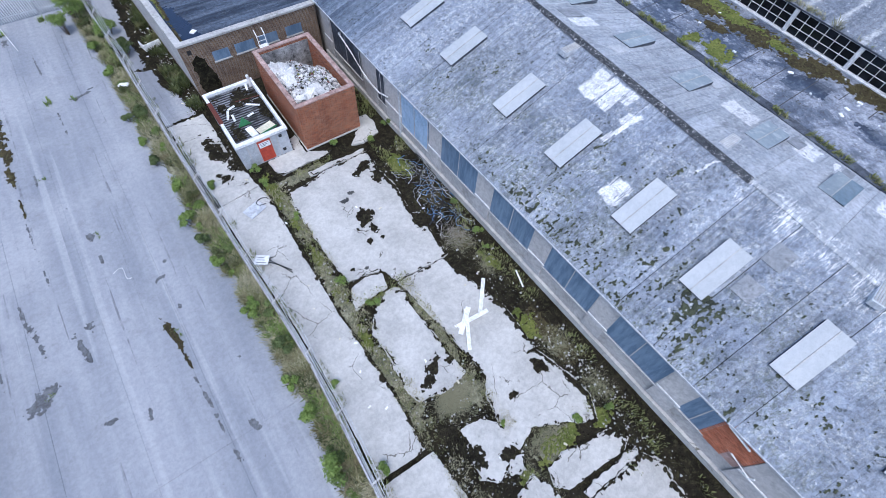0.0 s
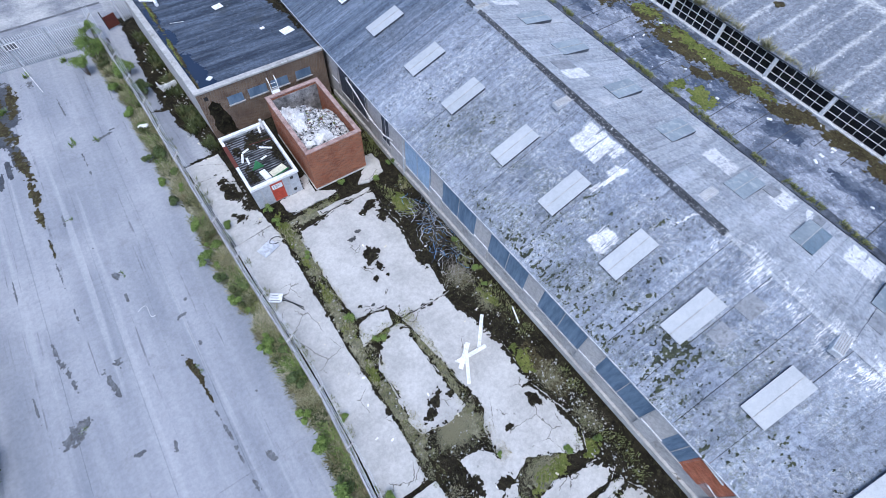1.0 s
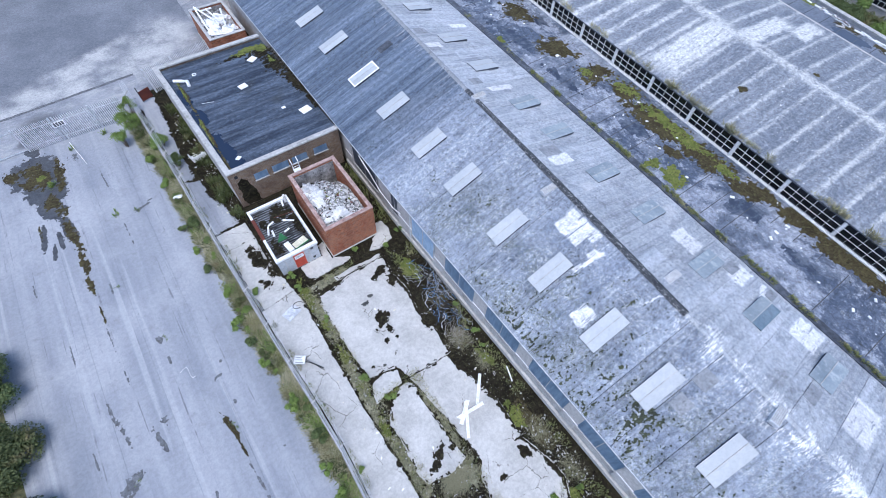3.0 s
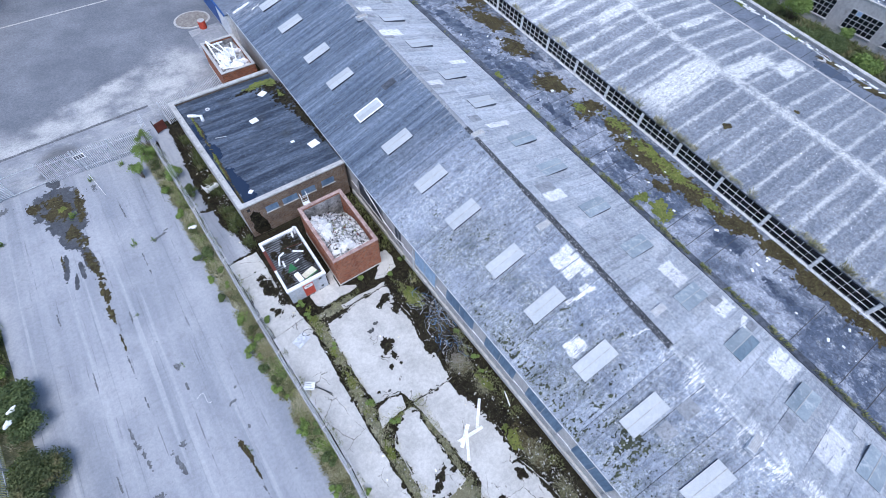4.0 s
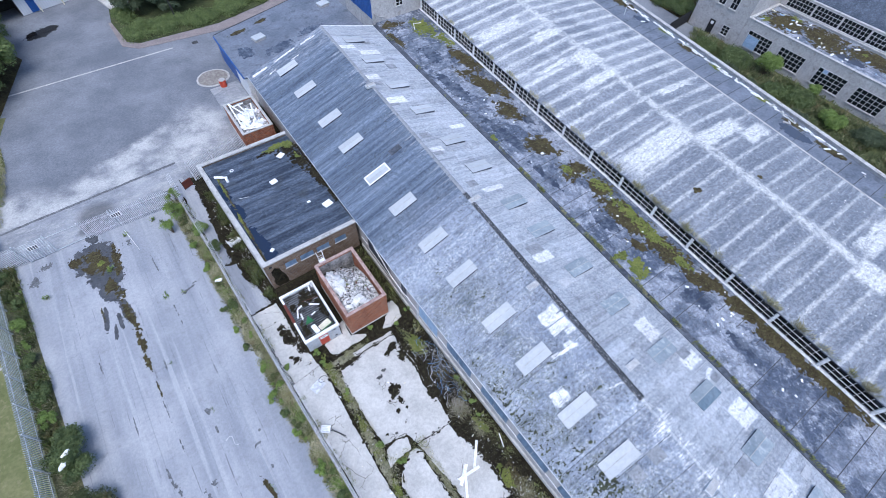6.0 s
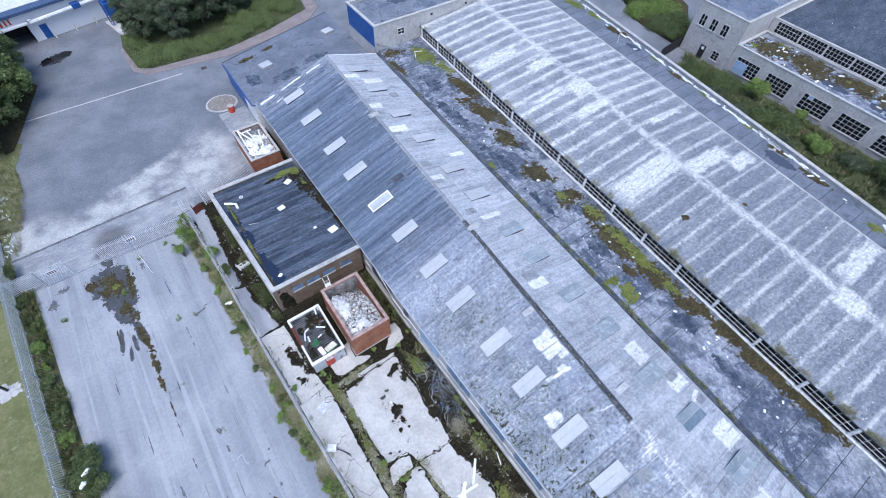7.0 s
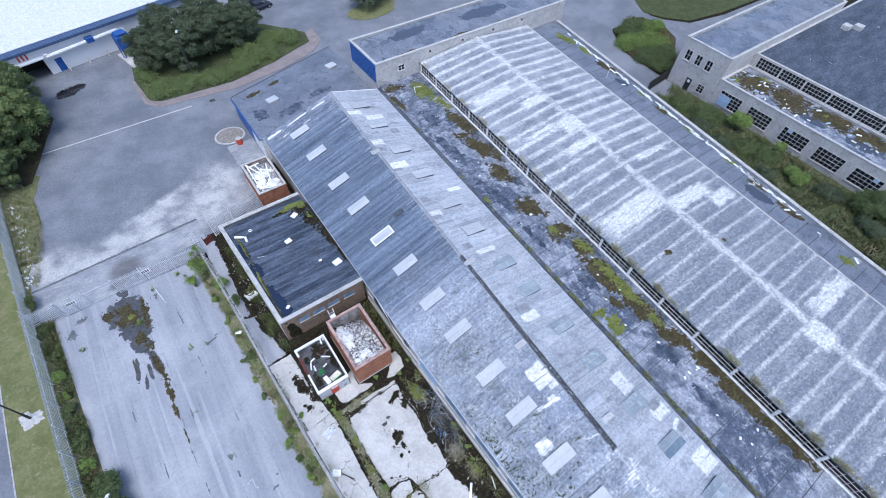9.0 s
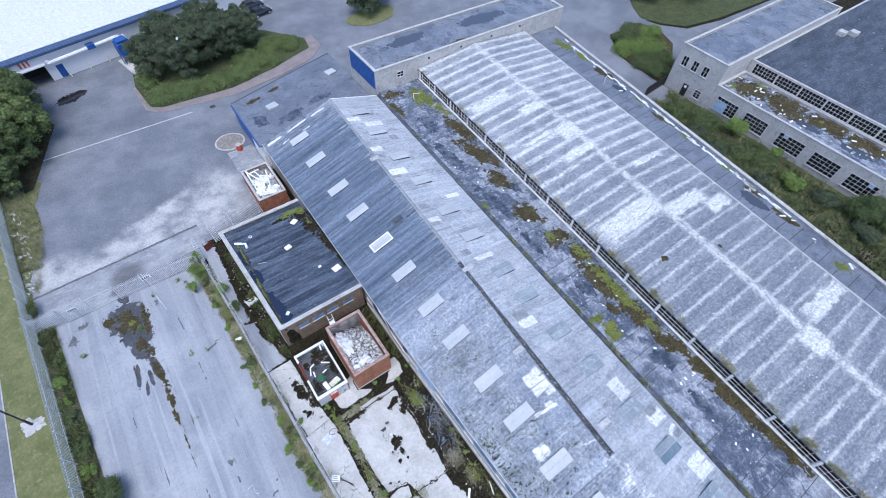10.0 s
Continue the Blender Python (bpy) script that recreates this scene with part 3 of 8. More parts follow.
_a = _k.mix(_k.step(_k.noise(5.5, 9, 0.85, _k.scaled(_k.p, (1, 1, 1), (3, 1, 0))), 0.53, 0.60), _a, (0.05, 0.05, 0.024))
MOSS = _k.done(_a, 0.95, _k.noise(16, 5, 0.75), 0.06, spec=0.1)
STAINEDLINING = surface("stained_lining", (0.10, 0.10, 0.10), (0.42, 0.41, 0.40), 0.9, 14, 0.9, 0.006, (0.02, 0.02, 0.02), mottle=0.3)
WETSILT = surface("wet_silt", (0.055, 0.058, 0.065), (0.095, 0.098, 0.105), 0.9, 10, 0.35, 0.006, (0.04, 0.037, 0.03), mottle=0.3)
YARDSTAIN = surface("grey_yard_stain", (0.10, 0.105, 0.115), (0.16, 0.165, 0.175), 1.5, 12, 0.7, 0.004, (0.07, 0.07, 0.06), mottle=0.3)
_k = Tree("brown_moss")
_a = _k.mix(_k.step(_k.noise(0.8, 6, 0.7), 0.34, 0.66), (0.045, 0.036, 0.022), (0.085, 0.07, 0.036))
_a = _k.mix(_k.step(_k.noise(4.5, 8, 0.82), 0.50, 0.62), _a, (0.12, 0.115, 0.05))
_a = _k.mix(_k.step(_k.noise(5.5, 9, 0.85, _k.scaled(_k.p, (1, 1, 1), (3, 1, 0))), 0.53, 0.60), _a, (0.018, 0.016, 0.013))
_a = _k.mix(_k.step(_k.cells(2.2), 0.07, 0.04), _a, (0.4, 0.4, 0.38))
BROWNMOSS = _k.done(_a, 0.95, _k.noise(16, 5, 0.75), 0.06, spec=0.1)
# blue-grey base is lifted so the colour carries the sky's reflection
WATER = Tree("still_water").done((0.065, 0.075, 0.10), 0.05, spec=0.5)
ROOFWATER = Tree("dark_roof_water").done((0.018, 0.028, 0.055), 0.04, spec=0.5)
_k = Tree("roof_crumbs")
_a = _k.mix(_k.step(_k.noise(1.2, 6, 0.7), 0.4, 0.6), (0.04, 0.046, 0.034), (0.08, 0.09, 0.055))
CRUMBS = _k.done(_a, 0.95, _k.noise(16, 5), 0.05)
STRAW = leafy("dry_grass", (0.46, 0.43, 0.30), (0.32, 0.30, 0.18), (0.25, 0.245, 0.12))
DULLSTRAW = leafy("matted_grass", (0.25, 0.235, 0.15), (0.17, 0.165, 0.095), (0.13, 0.14, 0.06))
GRASS = leafy("weed_green", (0.14, 0.165, 0.055), (0.25, 0.26, 0.105), (0.33, 0.31, 0.16))
LEAF = leafy("bush_leaf", (0.13, 0.20, 0.045), (0.21, 0.28, 0.075), (0.09, 0.13, 0.035))
DARKLEAF = leafy("tree_leaf", (0.05, 0.072, 0.04), (0.115, 0.14, 0.075), (0.035, 0.052, 0.03))
MIDLEAF = leafy("hedge_leaf", (0.065, 0.095, 0.034), (0.13, 0.165, 0.06), (0.045, 0.066, 0.028))
HEDGELEAF = leafy("pale_hedge_leaf", (0.10, 0.145, 0.045), (0.19, 0.235, 0.085), (0.07, 0.10, 0.035))
RANK = leafy("rank_weed_leaf", (0.05, 0.066, 0.026), (0.115, 0.135, 0.05), (0.15, 0.13, 0.06))
BRACKEN = leafy("dull_weeds", (0.15, 0.16, 0.075), (0.27, 0.26, 0.135), (0.21, 0.175, 0.105))
EARTH = surface("dry_earth", (0.07, 0.072, 0.035), (0.14, 0.135, 0.07), 1.4, 14, 0.95, 0.02, (0.04, 0.048, 0.02), mottle=0.35)
_k = Tree("shallow_water")
# the paler blue-grey tone paints reflected sky into the water colour
_a = _k.mix(_k.step(_k.noise(0.8, 7, 0.75), 0.42, 0.60), (0.045, 0.055, 0.08), (0.13, 0.145, 0.175))
_a = _k.mix(_k.step(_k.noise(3.0, 8, 0.82), 0.60, 0.66), _a, (0.04, 0.04, 0.03))
SHALLOW = _k.done(_a, 0.08, spec=0.5)
PUDDLE = Tree("dark_puddle").done((0.012, 0.012, 0.014), 0.05, spec=0.5)
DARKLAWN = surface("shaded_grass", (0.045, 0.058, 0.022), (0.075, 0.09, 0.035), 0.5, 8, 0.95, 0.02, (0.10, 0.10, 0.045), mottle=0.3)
LAWN = surface("mown_grass", (0.12, 0.135, 0.05), (0.18, 0.18, 0.08), 0.5, 8, 0.95, 0.02, (0.24, 0.22, 0.12))
BARK = surface("bark", (0.09, 0.07, 0.05), (0.14, 0.11, 0.08), 3, 30, 0.95, 0.02)
TWIG = surface("dead_twig", (0.30, 0.27, 0.23), (0.40, 0.37, 0.33), 3, 30, 0.95, 0.01)
WHITE = surface("white_paint", (0.70, 0.70, 0.70), (0.78, 0.78, 0.77), 1.2, 20, 0.6, 0.002, (0.5, 0.5, 0.48))
CLEANWHITE = surface("white_board", (0.80, 0.80, 0.80), (0.86, 0.86, 0.86), 2, 20, 0.5, 0.001)
CREAM = surface("cream_board", (0.62, 0.58, 0.44), (0.70, 0.66, 0.52), 2, 20, 0.7, 0.002)
GREENB = surface("green_board", (0.03, 0.14, 0.05), (0.04, 0.18, 0.07), 2, 20, 0.6, 0.002)
GALV = surface("galvanised_steel", (0.50, 0.52, 0.55), (0.62, 0.64, 0.66), 2, 25, 0.5, 0.002, (0.42, 0.42, 0.43), metal=0.2)
RUST = surface("rusty_red_plate", (0.16, 0.045, 0.03), (0.10, 0.035, 0.028), 2, 20, 0.8, 0.003)
RED = surface("red_paint", (0.45, 0.06, 0.035), (0.52, 0.085, 0.045), 2, 20, 0.6, 0.002, (0.22, 0.04, 0.03))
DARKMETAL = surface("dark_metal", (0.03, 0.03, 0.033), (0.055, 0.055, 0.055), 2, 25, 0.6, 0.002)
RENDERED = surface("grey_render", (0.40, 0.385, 0.375), (0.49, 0.475, 0.46), 0.5, 22, 0.9, 0.004, (0.29, 0.27, 0.25))
COPING = surface("coping_stone", (0.40, 0.39, 0.38), (0.50, 0.49, 0.47), 0.8, 25, 0.9, 0.004, (0.24, 0.24, 0.21))
PINKCOPING = surface("pink_coping", (0.33, 0.215, 0.185), (0.46, 0.335, 0.30), 1.8, 25, 0.9, 0.004, (0.17, 0.11, 0.09), mottle=0.3)
GRAVELBOARD = surface("gravel_board", (0.30, 0.295, 0.31), (0.42, 0.41, 0.42), 0.9, 22, 0.9, 0.004, (0.18, 0.17, 0.17), mottle=0.25)
BLUE = surface("blue_cladding", (0.02, 0.075, 0.26), (0.03, 0.10, 0.32), 1.5, 20, 0.45, 0.002)
PALEBLUE = surface("pale_blue_sheet", (0.30, 0.42, 0.58), (0.38, 0.50, 0.64), 0.9, 20, 0.6, 0.002, (0.25, 0.35, 0.48))
KERBSTONE = surface("kerb_stone", (0.34, 0.33, 0.32), (0.44, 0.43, 0.42), 1, 20, 0.9, 0.004)
PAVIOR = surface("pink_paviour", (0.215, 0.185, 0.18), (0.28, 0.24, 0.23), 0.7, 14, 0.9, 0.004, (0.22, 0.19, 0.18))
GREYPANEL = surface("grey_boarding", (0.44, 0.425, 0.42), (0.52, 0.505, 0.495), 0.6, 25, 0.8, 0.003, (0.36, 0.35, 0.345))
SKYTEAL = surface("dull_glass_sheet", (0.22, 0.265, 0.295), (0.31, 0.35, 0.375), 0.7, 25, 0.4, 0.002, (0.45, 0.47, 0.48), vary=0.12, mottle=0.1)
SKYLIGHT = surface("skylight_sheet", (0.42, 0.445, 0.465), (0.48, 0.50, 0.515), 0.5, 25, 0.5, 0.002, vary=0.08, mottle=0.05)
SKYDARK = surface("skylight_blue", (0.13, 0.18, 0.22), (0.18, 0.23, 0.27), 0.8, 25, 0.35, 0.002)
RUBBLE = surface("grey_rubble", (0.17, 0.17, 0.175), (0.48, 0.48, 0.48), 3.5, 18, 0.9, 0.03, (0.07, 0.07, 0.06), mottle=0.35)
PALERUBBLE = surface("pale_rubble", (0.62, 0.61, 0.60), (0.74, 0.73, 0.71), 2.5, 18, 0.9, 0.02, (0.4, 0.4, 0.4))
PLASTICBLUE = surface("blue_plastic", (0.12, 0.28, 0.55), (0.16, 0.34, 0.6), 3, 20, 0.5, 0.001)
CABLEGREY = surface("grey_sheath", (0.26, 0.28, 0.31), (0.42, 0.44, 0.47), 5, 20, 0.6, 0.001)
BLACK = surface("black_rubber_and_dark_void", (0.018, 0.018, 0.02), (0.03, 0.03, 0.03), 3, 20, 0.7, 0.001)
CARPAINT = surface("dark_car_paint", (0.03, 0.035, 0.05), (0.035, 0.04, 0.055), 1, 10, 0.25, 0.0)
SILVER = surface("silver_car_paint", (0.42, 0.44, 0.47), (0.45, 0.47, 0.5), 1, 10, 0.3, 0.0)
_k = Tree("dark_corrugated_sheet")
_wv = _k.calc("SINE", _k.calc("ADD", _k.calc("MULTIPLY", _k.axis(1), 2 * math.pi / 0.2), _k.calc("MULTIPLY", _k.noise(1.5, 3), 1.5)))
_a = _k.mix(_k.step(_k.noise(1.4, 6, 0.75), 0.35, 0.65), (0.02, 0.02, 0.022), (0.06, 0.06, 0.065))
# light caught on the crests is painted as pale grey along the wave
_a = _k.mix(_k.calc("MULTIPLY", _k.step(_wv, 0.35, 0.9), _k.step(_k.noise(0.9, 5, 0.7), 0.40, 0.60)), _a, (0.30, 0.31, 0.33))
CORRUGATED = _k.done(_a, 0.8, _wv, 0.03)
KIOSKWALL = surface("grey_white_render", (0.42, 0.44, 0.47), (0.50, 0.52, 0.545), 0.8, 22, 0.8, 0.002, (0.36, 0.37, 0.39))
INK = surface("faded_print", (0.10, 0.10, 0.11), (0.14, 0.14, 0.15), 3, 20, 0.7, 0.0)
PANE = Tree("dark_pane").done((0.010, 0.012, 0.015), 0.12, spec=0.4)
_k = Tree("sheeted_window")
_a = _k.mix(_k.step(_k.noise(1.4, 6, 0.7, _k.scaled(_k.p, (1, 2.2, 0.35))), 0.32, 0.7), (0.09, 0.145, 0.22), (0.20, 0.28, 0.38))
_a = _k.mix(_k.calc("MULTIPLY", _k.step(_k.noise(3, 6, 0.75, _k.scaled(_k.p, (1, 5, 0.3))), 0.58, 0.7), 0.5), _a, (0.40, 0.47, 0.54))
SHEETED = _k.done(_a, 0.5, spec=0.35)
_k = Tree("white_profiled_sheet")
_wv = _k.calc("SINE", _k.calc("MULTIPLY", _k.axis(0), math.pi / 0.16))
# walls are flat; darker bands paint the shading of the sheet's profile
_a = _k.mix(_k.calc("MULTIPLY", _k.step(_wv, 0.3, 0.9), 0.3), (0.66, 0.67, 0.69), (0.46, 0.48, 0.52))
_a = _k.mix(_k.calc("MULTIPLY", _k.step(_k.noise(0.4, 5), 0.5, 0.7), 0.3), _a, (0.5, 0.5, 0.52))
CLADDING = _k.done(_a, 0.55)


# ---- ground and pavings ----
def fence_x(y):
    """The uneven line of the chain-link fence."""
    rows = ((-48, -10.6), (-28, -10.1), (-18, -9.82), (-12, -9.62), (-6, -9.95), (-2, -10.15), (6.6, -10.5), (14, -10.75), (26, -11.45))
    for (y0, x0), (y1, x1) in zip(rows, rows[1:]):
        if y <= y1:
            return x0 + (x1 - x0) * (y - y0) / (y1 - y0)
    return rows[-1][1]


def beside_fence(rows):
    """Rows of (x, y, ...), x counted from a straight fence at -10.2, moved to the fence's own line."""
    return [(r[0] + fence_x(r[1]) + 10.2, *r[1:]) for r in rows]


DRYEARTH = surface("dry_grassy_earth", (0.14, 0.138, 0.085), (0.27, 0.258, 0.175), 1.6, 14, 0.95, 0.02, (0.055, 0.06, 0.03), mottle=0.4)
SEAM = surface("dark_seam", (0.11, 0.115, 0.125), (0.17, 0.175, 0.185), 1.2, 14, 0.9, 0.006, (0.07, 0.07, 0.07), mottle=0.3)
bm = bmesh.new()
bmesh.ops.create_grid(bm, x_segments=8, y_segments=8, size=2500)
bmesh.ops.translate(bm, vec=(0, 0, -0.10), verts=bm.verts)
solid("ground", bm, SOIL, "dark damp soil under the whole site", "ground", kind="structure")

yard = thing("yard", -18.7, -10, 0, label="pale streaked concrete yard in long bays", category="yard", kind="structure")
road = solid("road", prism(bmesh.new(), [(-28.1, 24.7), (-9.9, 24.7), (-9.9, 26.4), (1.3, 26.4), (1.3, 130), (-60, 130), (-60, 70), (-26, 50), (-28.4, 40)], -0.09, -0.01), ASPHALT,
             "worn grey asphalt service road with pale dust", "road", kind="structure")
solid("road", boxes((1.3, 160, 34.0, 130, -0.09, -0.011)), ASPHALT, "grey asphalt access road between the buildings", "road", kind="structure")
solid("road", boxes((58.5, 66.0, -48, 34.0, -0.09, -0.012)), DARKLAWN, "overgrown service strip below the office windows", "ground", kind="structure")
_k = Tree("dusty_apron")
_a = _k.mix(_k.step(_k.noise(0.3, 6, 0.7), 0.34, 0.68), (0.20, 0.212, 0.235), (0.33, 0.338, 0.355))
_a = _k.mix(_k.calc("MULTIPLY", _k.step(_k.noise(0.6, 8, 0.8, _k.scaled(_k.p, (0.5, 1.2, 1))), 0.46, 0.64), 0.6), _a, (0.44, 0.435, 0.42))
_a = _k.mix(_k.calc("MULTIPLY", _k.spots([(-19.0, 26.6, 1.7, 1.4, 10), (-20.3, 25.0, 0.7, 0.5, 40)], _k.warped(0.9, 0.9), 0.45), 0.75), _a, (0.10, 0.10, 0.105))
_a = _k.mix(_k.calc("MULTIPLY", _k.step(_k.noise(5, 8, 0.85), 0.58, 0.66), 0.4), _a, (0.12, 0.12, 0.12))
APRON = _k.done(_a, 0.88, _k.noise(30, 4), 0.004, mottle=0.12)
solid("pavement", prism(bmesh.new(), [(-27.6, 23.62), (-11.5, 23.62), (-10.2, 24.2), (-10.0, 29.4), (-27.95, 28.6)], -0.09, 0.004), APRON, "dusty worn apron at the gate", "pavement", kind="structure")
solid("road_seam", prism(bmesh.new(), ragged([(-27.9, 28.62), (-10.1, 29.42), (-10.1, 29.74), (-27.9, 28.9)], 0.3, 0.08, 4), -0.09, 0.001), SEAM, "dark patched seam across the road", "road seam", kind="structure")
solid("road_seam", prism(bmesh.new(), ragged([(-15.2, 25.4), (-9.9, 25.9), (-9.9, 26.0), (-15.2, 25.5)], 0.3, 0.03, 6), -0.09, 0.007), SEAM, "dark crack across the apron", "road seam", kind="structure")
solid("line_marking", boxes((-25.5, -3.5, 52.3, 52.55, -0.01, -0.004)), COPING, "worn white line across the asphalt", "road marking", kind="structure")
solid("verge", prism(bmesh.new(), [(-31.75, -48), (-24.3, -48), (-28.2, 24.5), (-28.75, 38), (-30.0, 70), (-31.75, 70)], -0.09, 0.03), LAWN, "mown grass verge outside the steel fence", "grass", kind="structure")
solid("road", boxes((-60, -31.85, -48, 70, -0.09, -0.01)), ASPHALT, "smooth grey public road beyond the verge", "road", kind="structure")
solid("verge", prism(bmesh.new(), [(-24.3, -48), (-22.6, -48), (-26.6, 23.55), (-28.14, 23.55)], -0.09, 0.01), EARTH, "weedy earth strip inside the steel fence", "ground", kind="structure")

solid("kerb", boxes((-31.87, -31.75, -48, 70, -0.09, 0.06)), KERBSTONE, "kerb along the verge", "kerb", kind="structure")
solid("verge", prism(bmesh.new(), ragged([(-28.2, 25.0), (-28.0, 28.4), (-27.8, 31.5), (-26.7, 35.2), (-25.5, 39.4), (-25.7, 44), (-24.4, 48), (-30, 50), (-28.7, 38)], 0.3, 0.15, 9), -0.09, 0.04), LAWN, "rough grass corner beside the road", "grass", kind="structure")
solid("verge", prism(bmesh.new(), [(-28, 46.5), (-25.4, 47), (-21, 60), (-24, 67), (-60, 67), (-60, 47)], -0.09, 0.05), BROWNMOSS, "planted bank under the roadside trees", "grass", kind="structure")
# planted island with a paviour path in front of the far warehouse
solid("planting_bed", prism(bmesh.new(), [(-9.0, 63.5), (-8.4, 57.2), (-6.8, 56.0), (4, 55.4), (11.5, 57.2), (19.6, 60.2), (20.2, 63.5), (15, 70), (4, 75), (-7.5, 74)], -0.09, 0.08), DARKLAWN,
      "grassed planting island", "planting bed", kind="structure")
solid("path", prism(bmesh.new(), [(-9.4, 63.5), (-9.2, 56.4), (-7.4, 54.6), (4, 53.3), (12, 54.6), (18.5, 56.6), (21.6, 59.5), (21.9, 64), (20.3, 63.5), (19.7, 60.1), (11.5, 57.0), (4, 55.2), (-6.8, 55.8), (-8.4, 57.0), (-9.0, 63.5)], -0.09, 0.05),
      PAVIOR, "pink paviour footpath round the planting island", "path", kind="structure")
solid("planting_bed", prism(bmesh.new(), blob(35, 64.5, 5.2, 3.2, 10, 3, 0.1), -0.09, 0.08), LAWN, "small round grassed island", "planting bed", kind="structure")
solid("planting_bed", prism(bmesh.new(), [(66.2, 17.3), (68.5, 17.3), (79, 25.0), (81.2, 30), (79.8, 34), (76, 35.3), (71, 32), (66.3, 25.5)], -0.09, 0.08), BROWNMOSS, "overgrown shrub bed beside the office", "planting bed", kind="structure")
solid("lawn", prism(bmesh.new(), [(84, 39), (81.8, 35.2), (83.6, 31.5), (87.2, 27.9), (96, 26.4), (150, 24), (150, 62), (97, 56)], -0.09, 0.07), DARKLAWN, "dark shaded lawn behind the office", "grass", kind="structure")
solid("path", prism(bmesh.new(), [(80.6, 35.6), (79.5, 31), (66.4, 17.0), (150, 17.0), (150, 24), (96, 25.6), (86.6, 27.2), (82.9, 31.2), (81.3, 35.4)], -0.09, 0.0), ASPHALT, "narrow asphalt path round the lawn", "path", kind="structure")
solid("pavement", prism(bmesh.new(), [(52.5, 12.5), (65.9, 12.5), (65.9, 17.2), (66.6, 28), (71, 34.0), (54.6, 34.0)], -0.09, 0.0), ASPHALT, "grey asphalt beside the overgrown bed", "pavement", kind="structure")
solid("circle_bed", prism(bmesh.new(), blob(-1.2, 42.6, 2.1, 1.9, 0, 7, 0.03), -0.09, 0.07), COPING, "round gravel bed with a pale kerb", "planting bed", kind="structure")
solid("gravel", prism(bmesh.new(), blob(-1.2, 42.6, 1.85, 1.65, 0, 7, 0.03), 0.0, 0.10), surface("brown_gravel", (0.20, 0.18, 0.16), (0.30, 0.28, 0.25), 3, 25, 0.95, 0.03), "brown gravel in a round bed", "gravel", kind="stuff")
solid("pavement", boxes((-2.4, 1.3, 33.2, 40.4, -0.09, 0.03)), APRON, "concrete hardstanding beside the low building", "pavement", kind="structure")

# ---- the long shed with the pitched roof ----
WZ, RZ, EZ, S0, S1 = 4.0, 7.1, 5.0, -48.0, 34.5
shed = thing("long_shed", 10, -8, 0, label="long grey industrial shed with a weathered pitched roof", category="shed", kind="structure")
SH = Matrix.Translation((-10, 8, 0))


def in_shed(name, bm, material, label="", parent=None):
    bmesh.ops.transform(bm, matrix=SH, verts=bm.verts)
    return part(name, bm, material, parent or shed, label)


def weave(y):
    return 1.62 + 0.025 * max(0.0, -y)


def ridge(y):
    return 10.15 + 0.05 * y


def eave(y):
    return 17.65 + 0.042 * y


def west(x, y):
    return WZ + (RZ - WZ) * (x - weave(y)) / (ridge(y) - weave(y))


def east(x, y):
    return RZ + (EZ - RZ) * (x - ridge(y)) / (eave(y) - ridge(y))




def along_wall(x0, x1, y0, y1, z0, z1):
    """An upright band that follows the west wall, with its bend."""
    ys_ = [y0] + ([0.0] if y0 < 0 < y1 else []) + [y1]
    return prism(bmesh.new(), [(weave(y) + x0, y) for y in ys_] + [(weave(y) + x1, y) for y in reversed(ys_)], z0, z1)


in_shed("wall", along_wall(0.25, 0.47, S0, S1 - 0.15, -0.05, 3.93), RENDERED)
in_shed("wall", prism(bmesh.new(), [(eave(S0) - 0.3, S0), (eave(S0) - 0.05, S0), (eave(S1) - 0.05, S1 - 0.15), (eave(S1) - 0.3, S1 - 0.15)], 0, 4.95), RENDERED)
b = bmesh.new()
for y0, y1 in ((S0, S0 + 0.2), (S1 - 0.3, S1 - 0.1)):
    a = [b.verts.new((x, y0, z)) for x, z in ((weave(y0) + 0.27, 0), (eave(y0) - 0.1, 0), (eave(y0) - 0.1, 4.9), (ridge(y0), RZ - 0.1), (weave(y0) + 0.27, 3.95))]
    c = [b.verts.new((v.co.x, y1, v.co.z)) for v in a]
    b.faces.new(a)
    b.faces.new(c[::-1])
    for i in range(5):
        b.faces.new((a[i], a[(i + 1) % 5], c[(i + 1) % 5], c[i]))
in_shed("gable", b, RENDERED)
in_shed("plinth", along_wall(0.08, 0.246, -46, 7.9, -0.08, 0.35), CONCRETE, "low concrete plinth along the wall")
in_shed("gutter", along_wall(-0.1, -0.055, S0, S1, 3.91, 3.99), GALV, "thin pale metal eaves trim")
# filled solid; the trough's shadow line is painted by the dark felt
in_shed("gutter", prism(bmesh.new(), [(eave(S0) - 0.05, S0), (eave(S0) + 0.5, S0), (eave(S1) + 0.5, S1), (eave(S1) - 0.05, S1)], 4.9, 5.09), DARKFELT, "silted valley gutter with its trough shadow in the dark colour")
b = bmesh.new()
for xa, xb, fz in ((ridge(S1), eave(S1), east),):
    va = [b.verts.new((x, y, fz(x, S1) + dz)) for x in (xa, xb) for y, dz in ((S1 - 0.06, 0.05), (S1 + 0.06, 0.05), (S1 + 0.06, -0.16), (S1 - 0.06, -0.16))]
    for i in range(4):
        b.faces.new((va[i], va[(i + 1) % 4], va[4 + (i + 1) % 4], va[4 + i]))
    b.faces.new(va[:4])
    b.faces.new(va[4:])
in_shed("gable_flashing", b, WHITE, "white metal flashing on the gable edge")


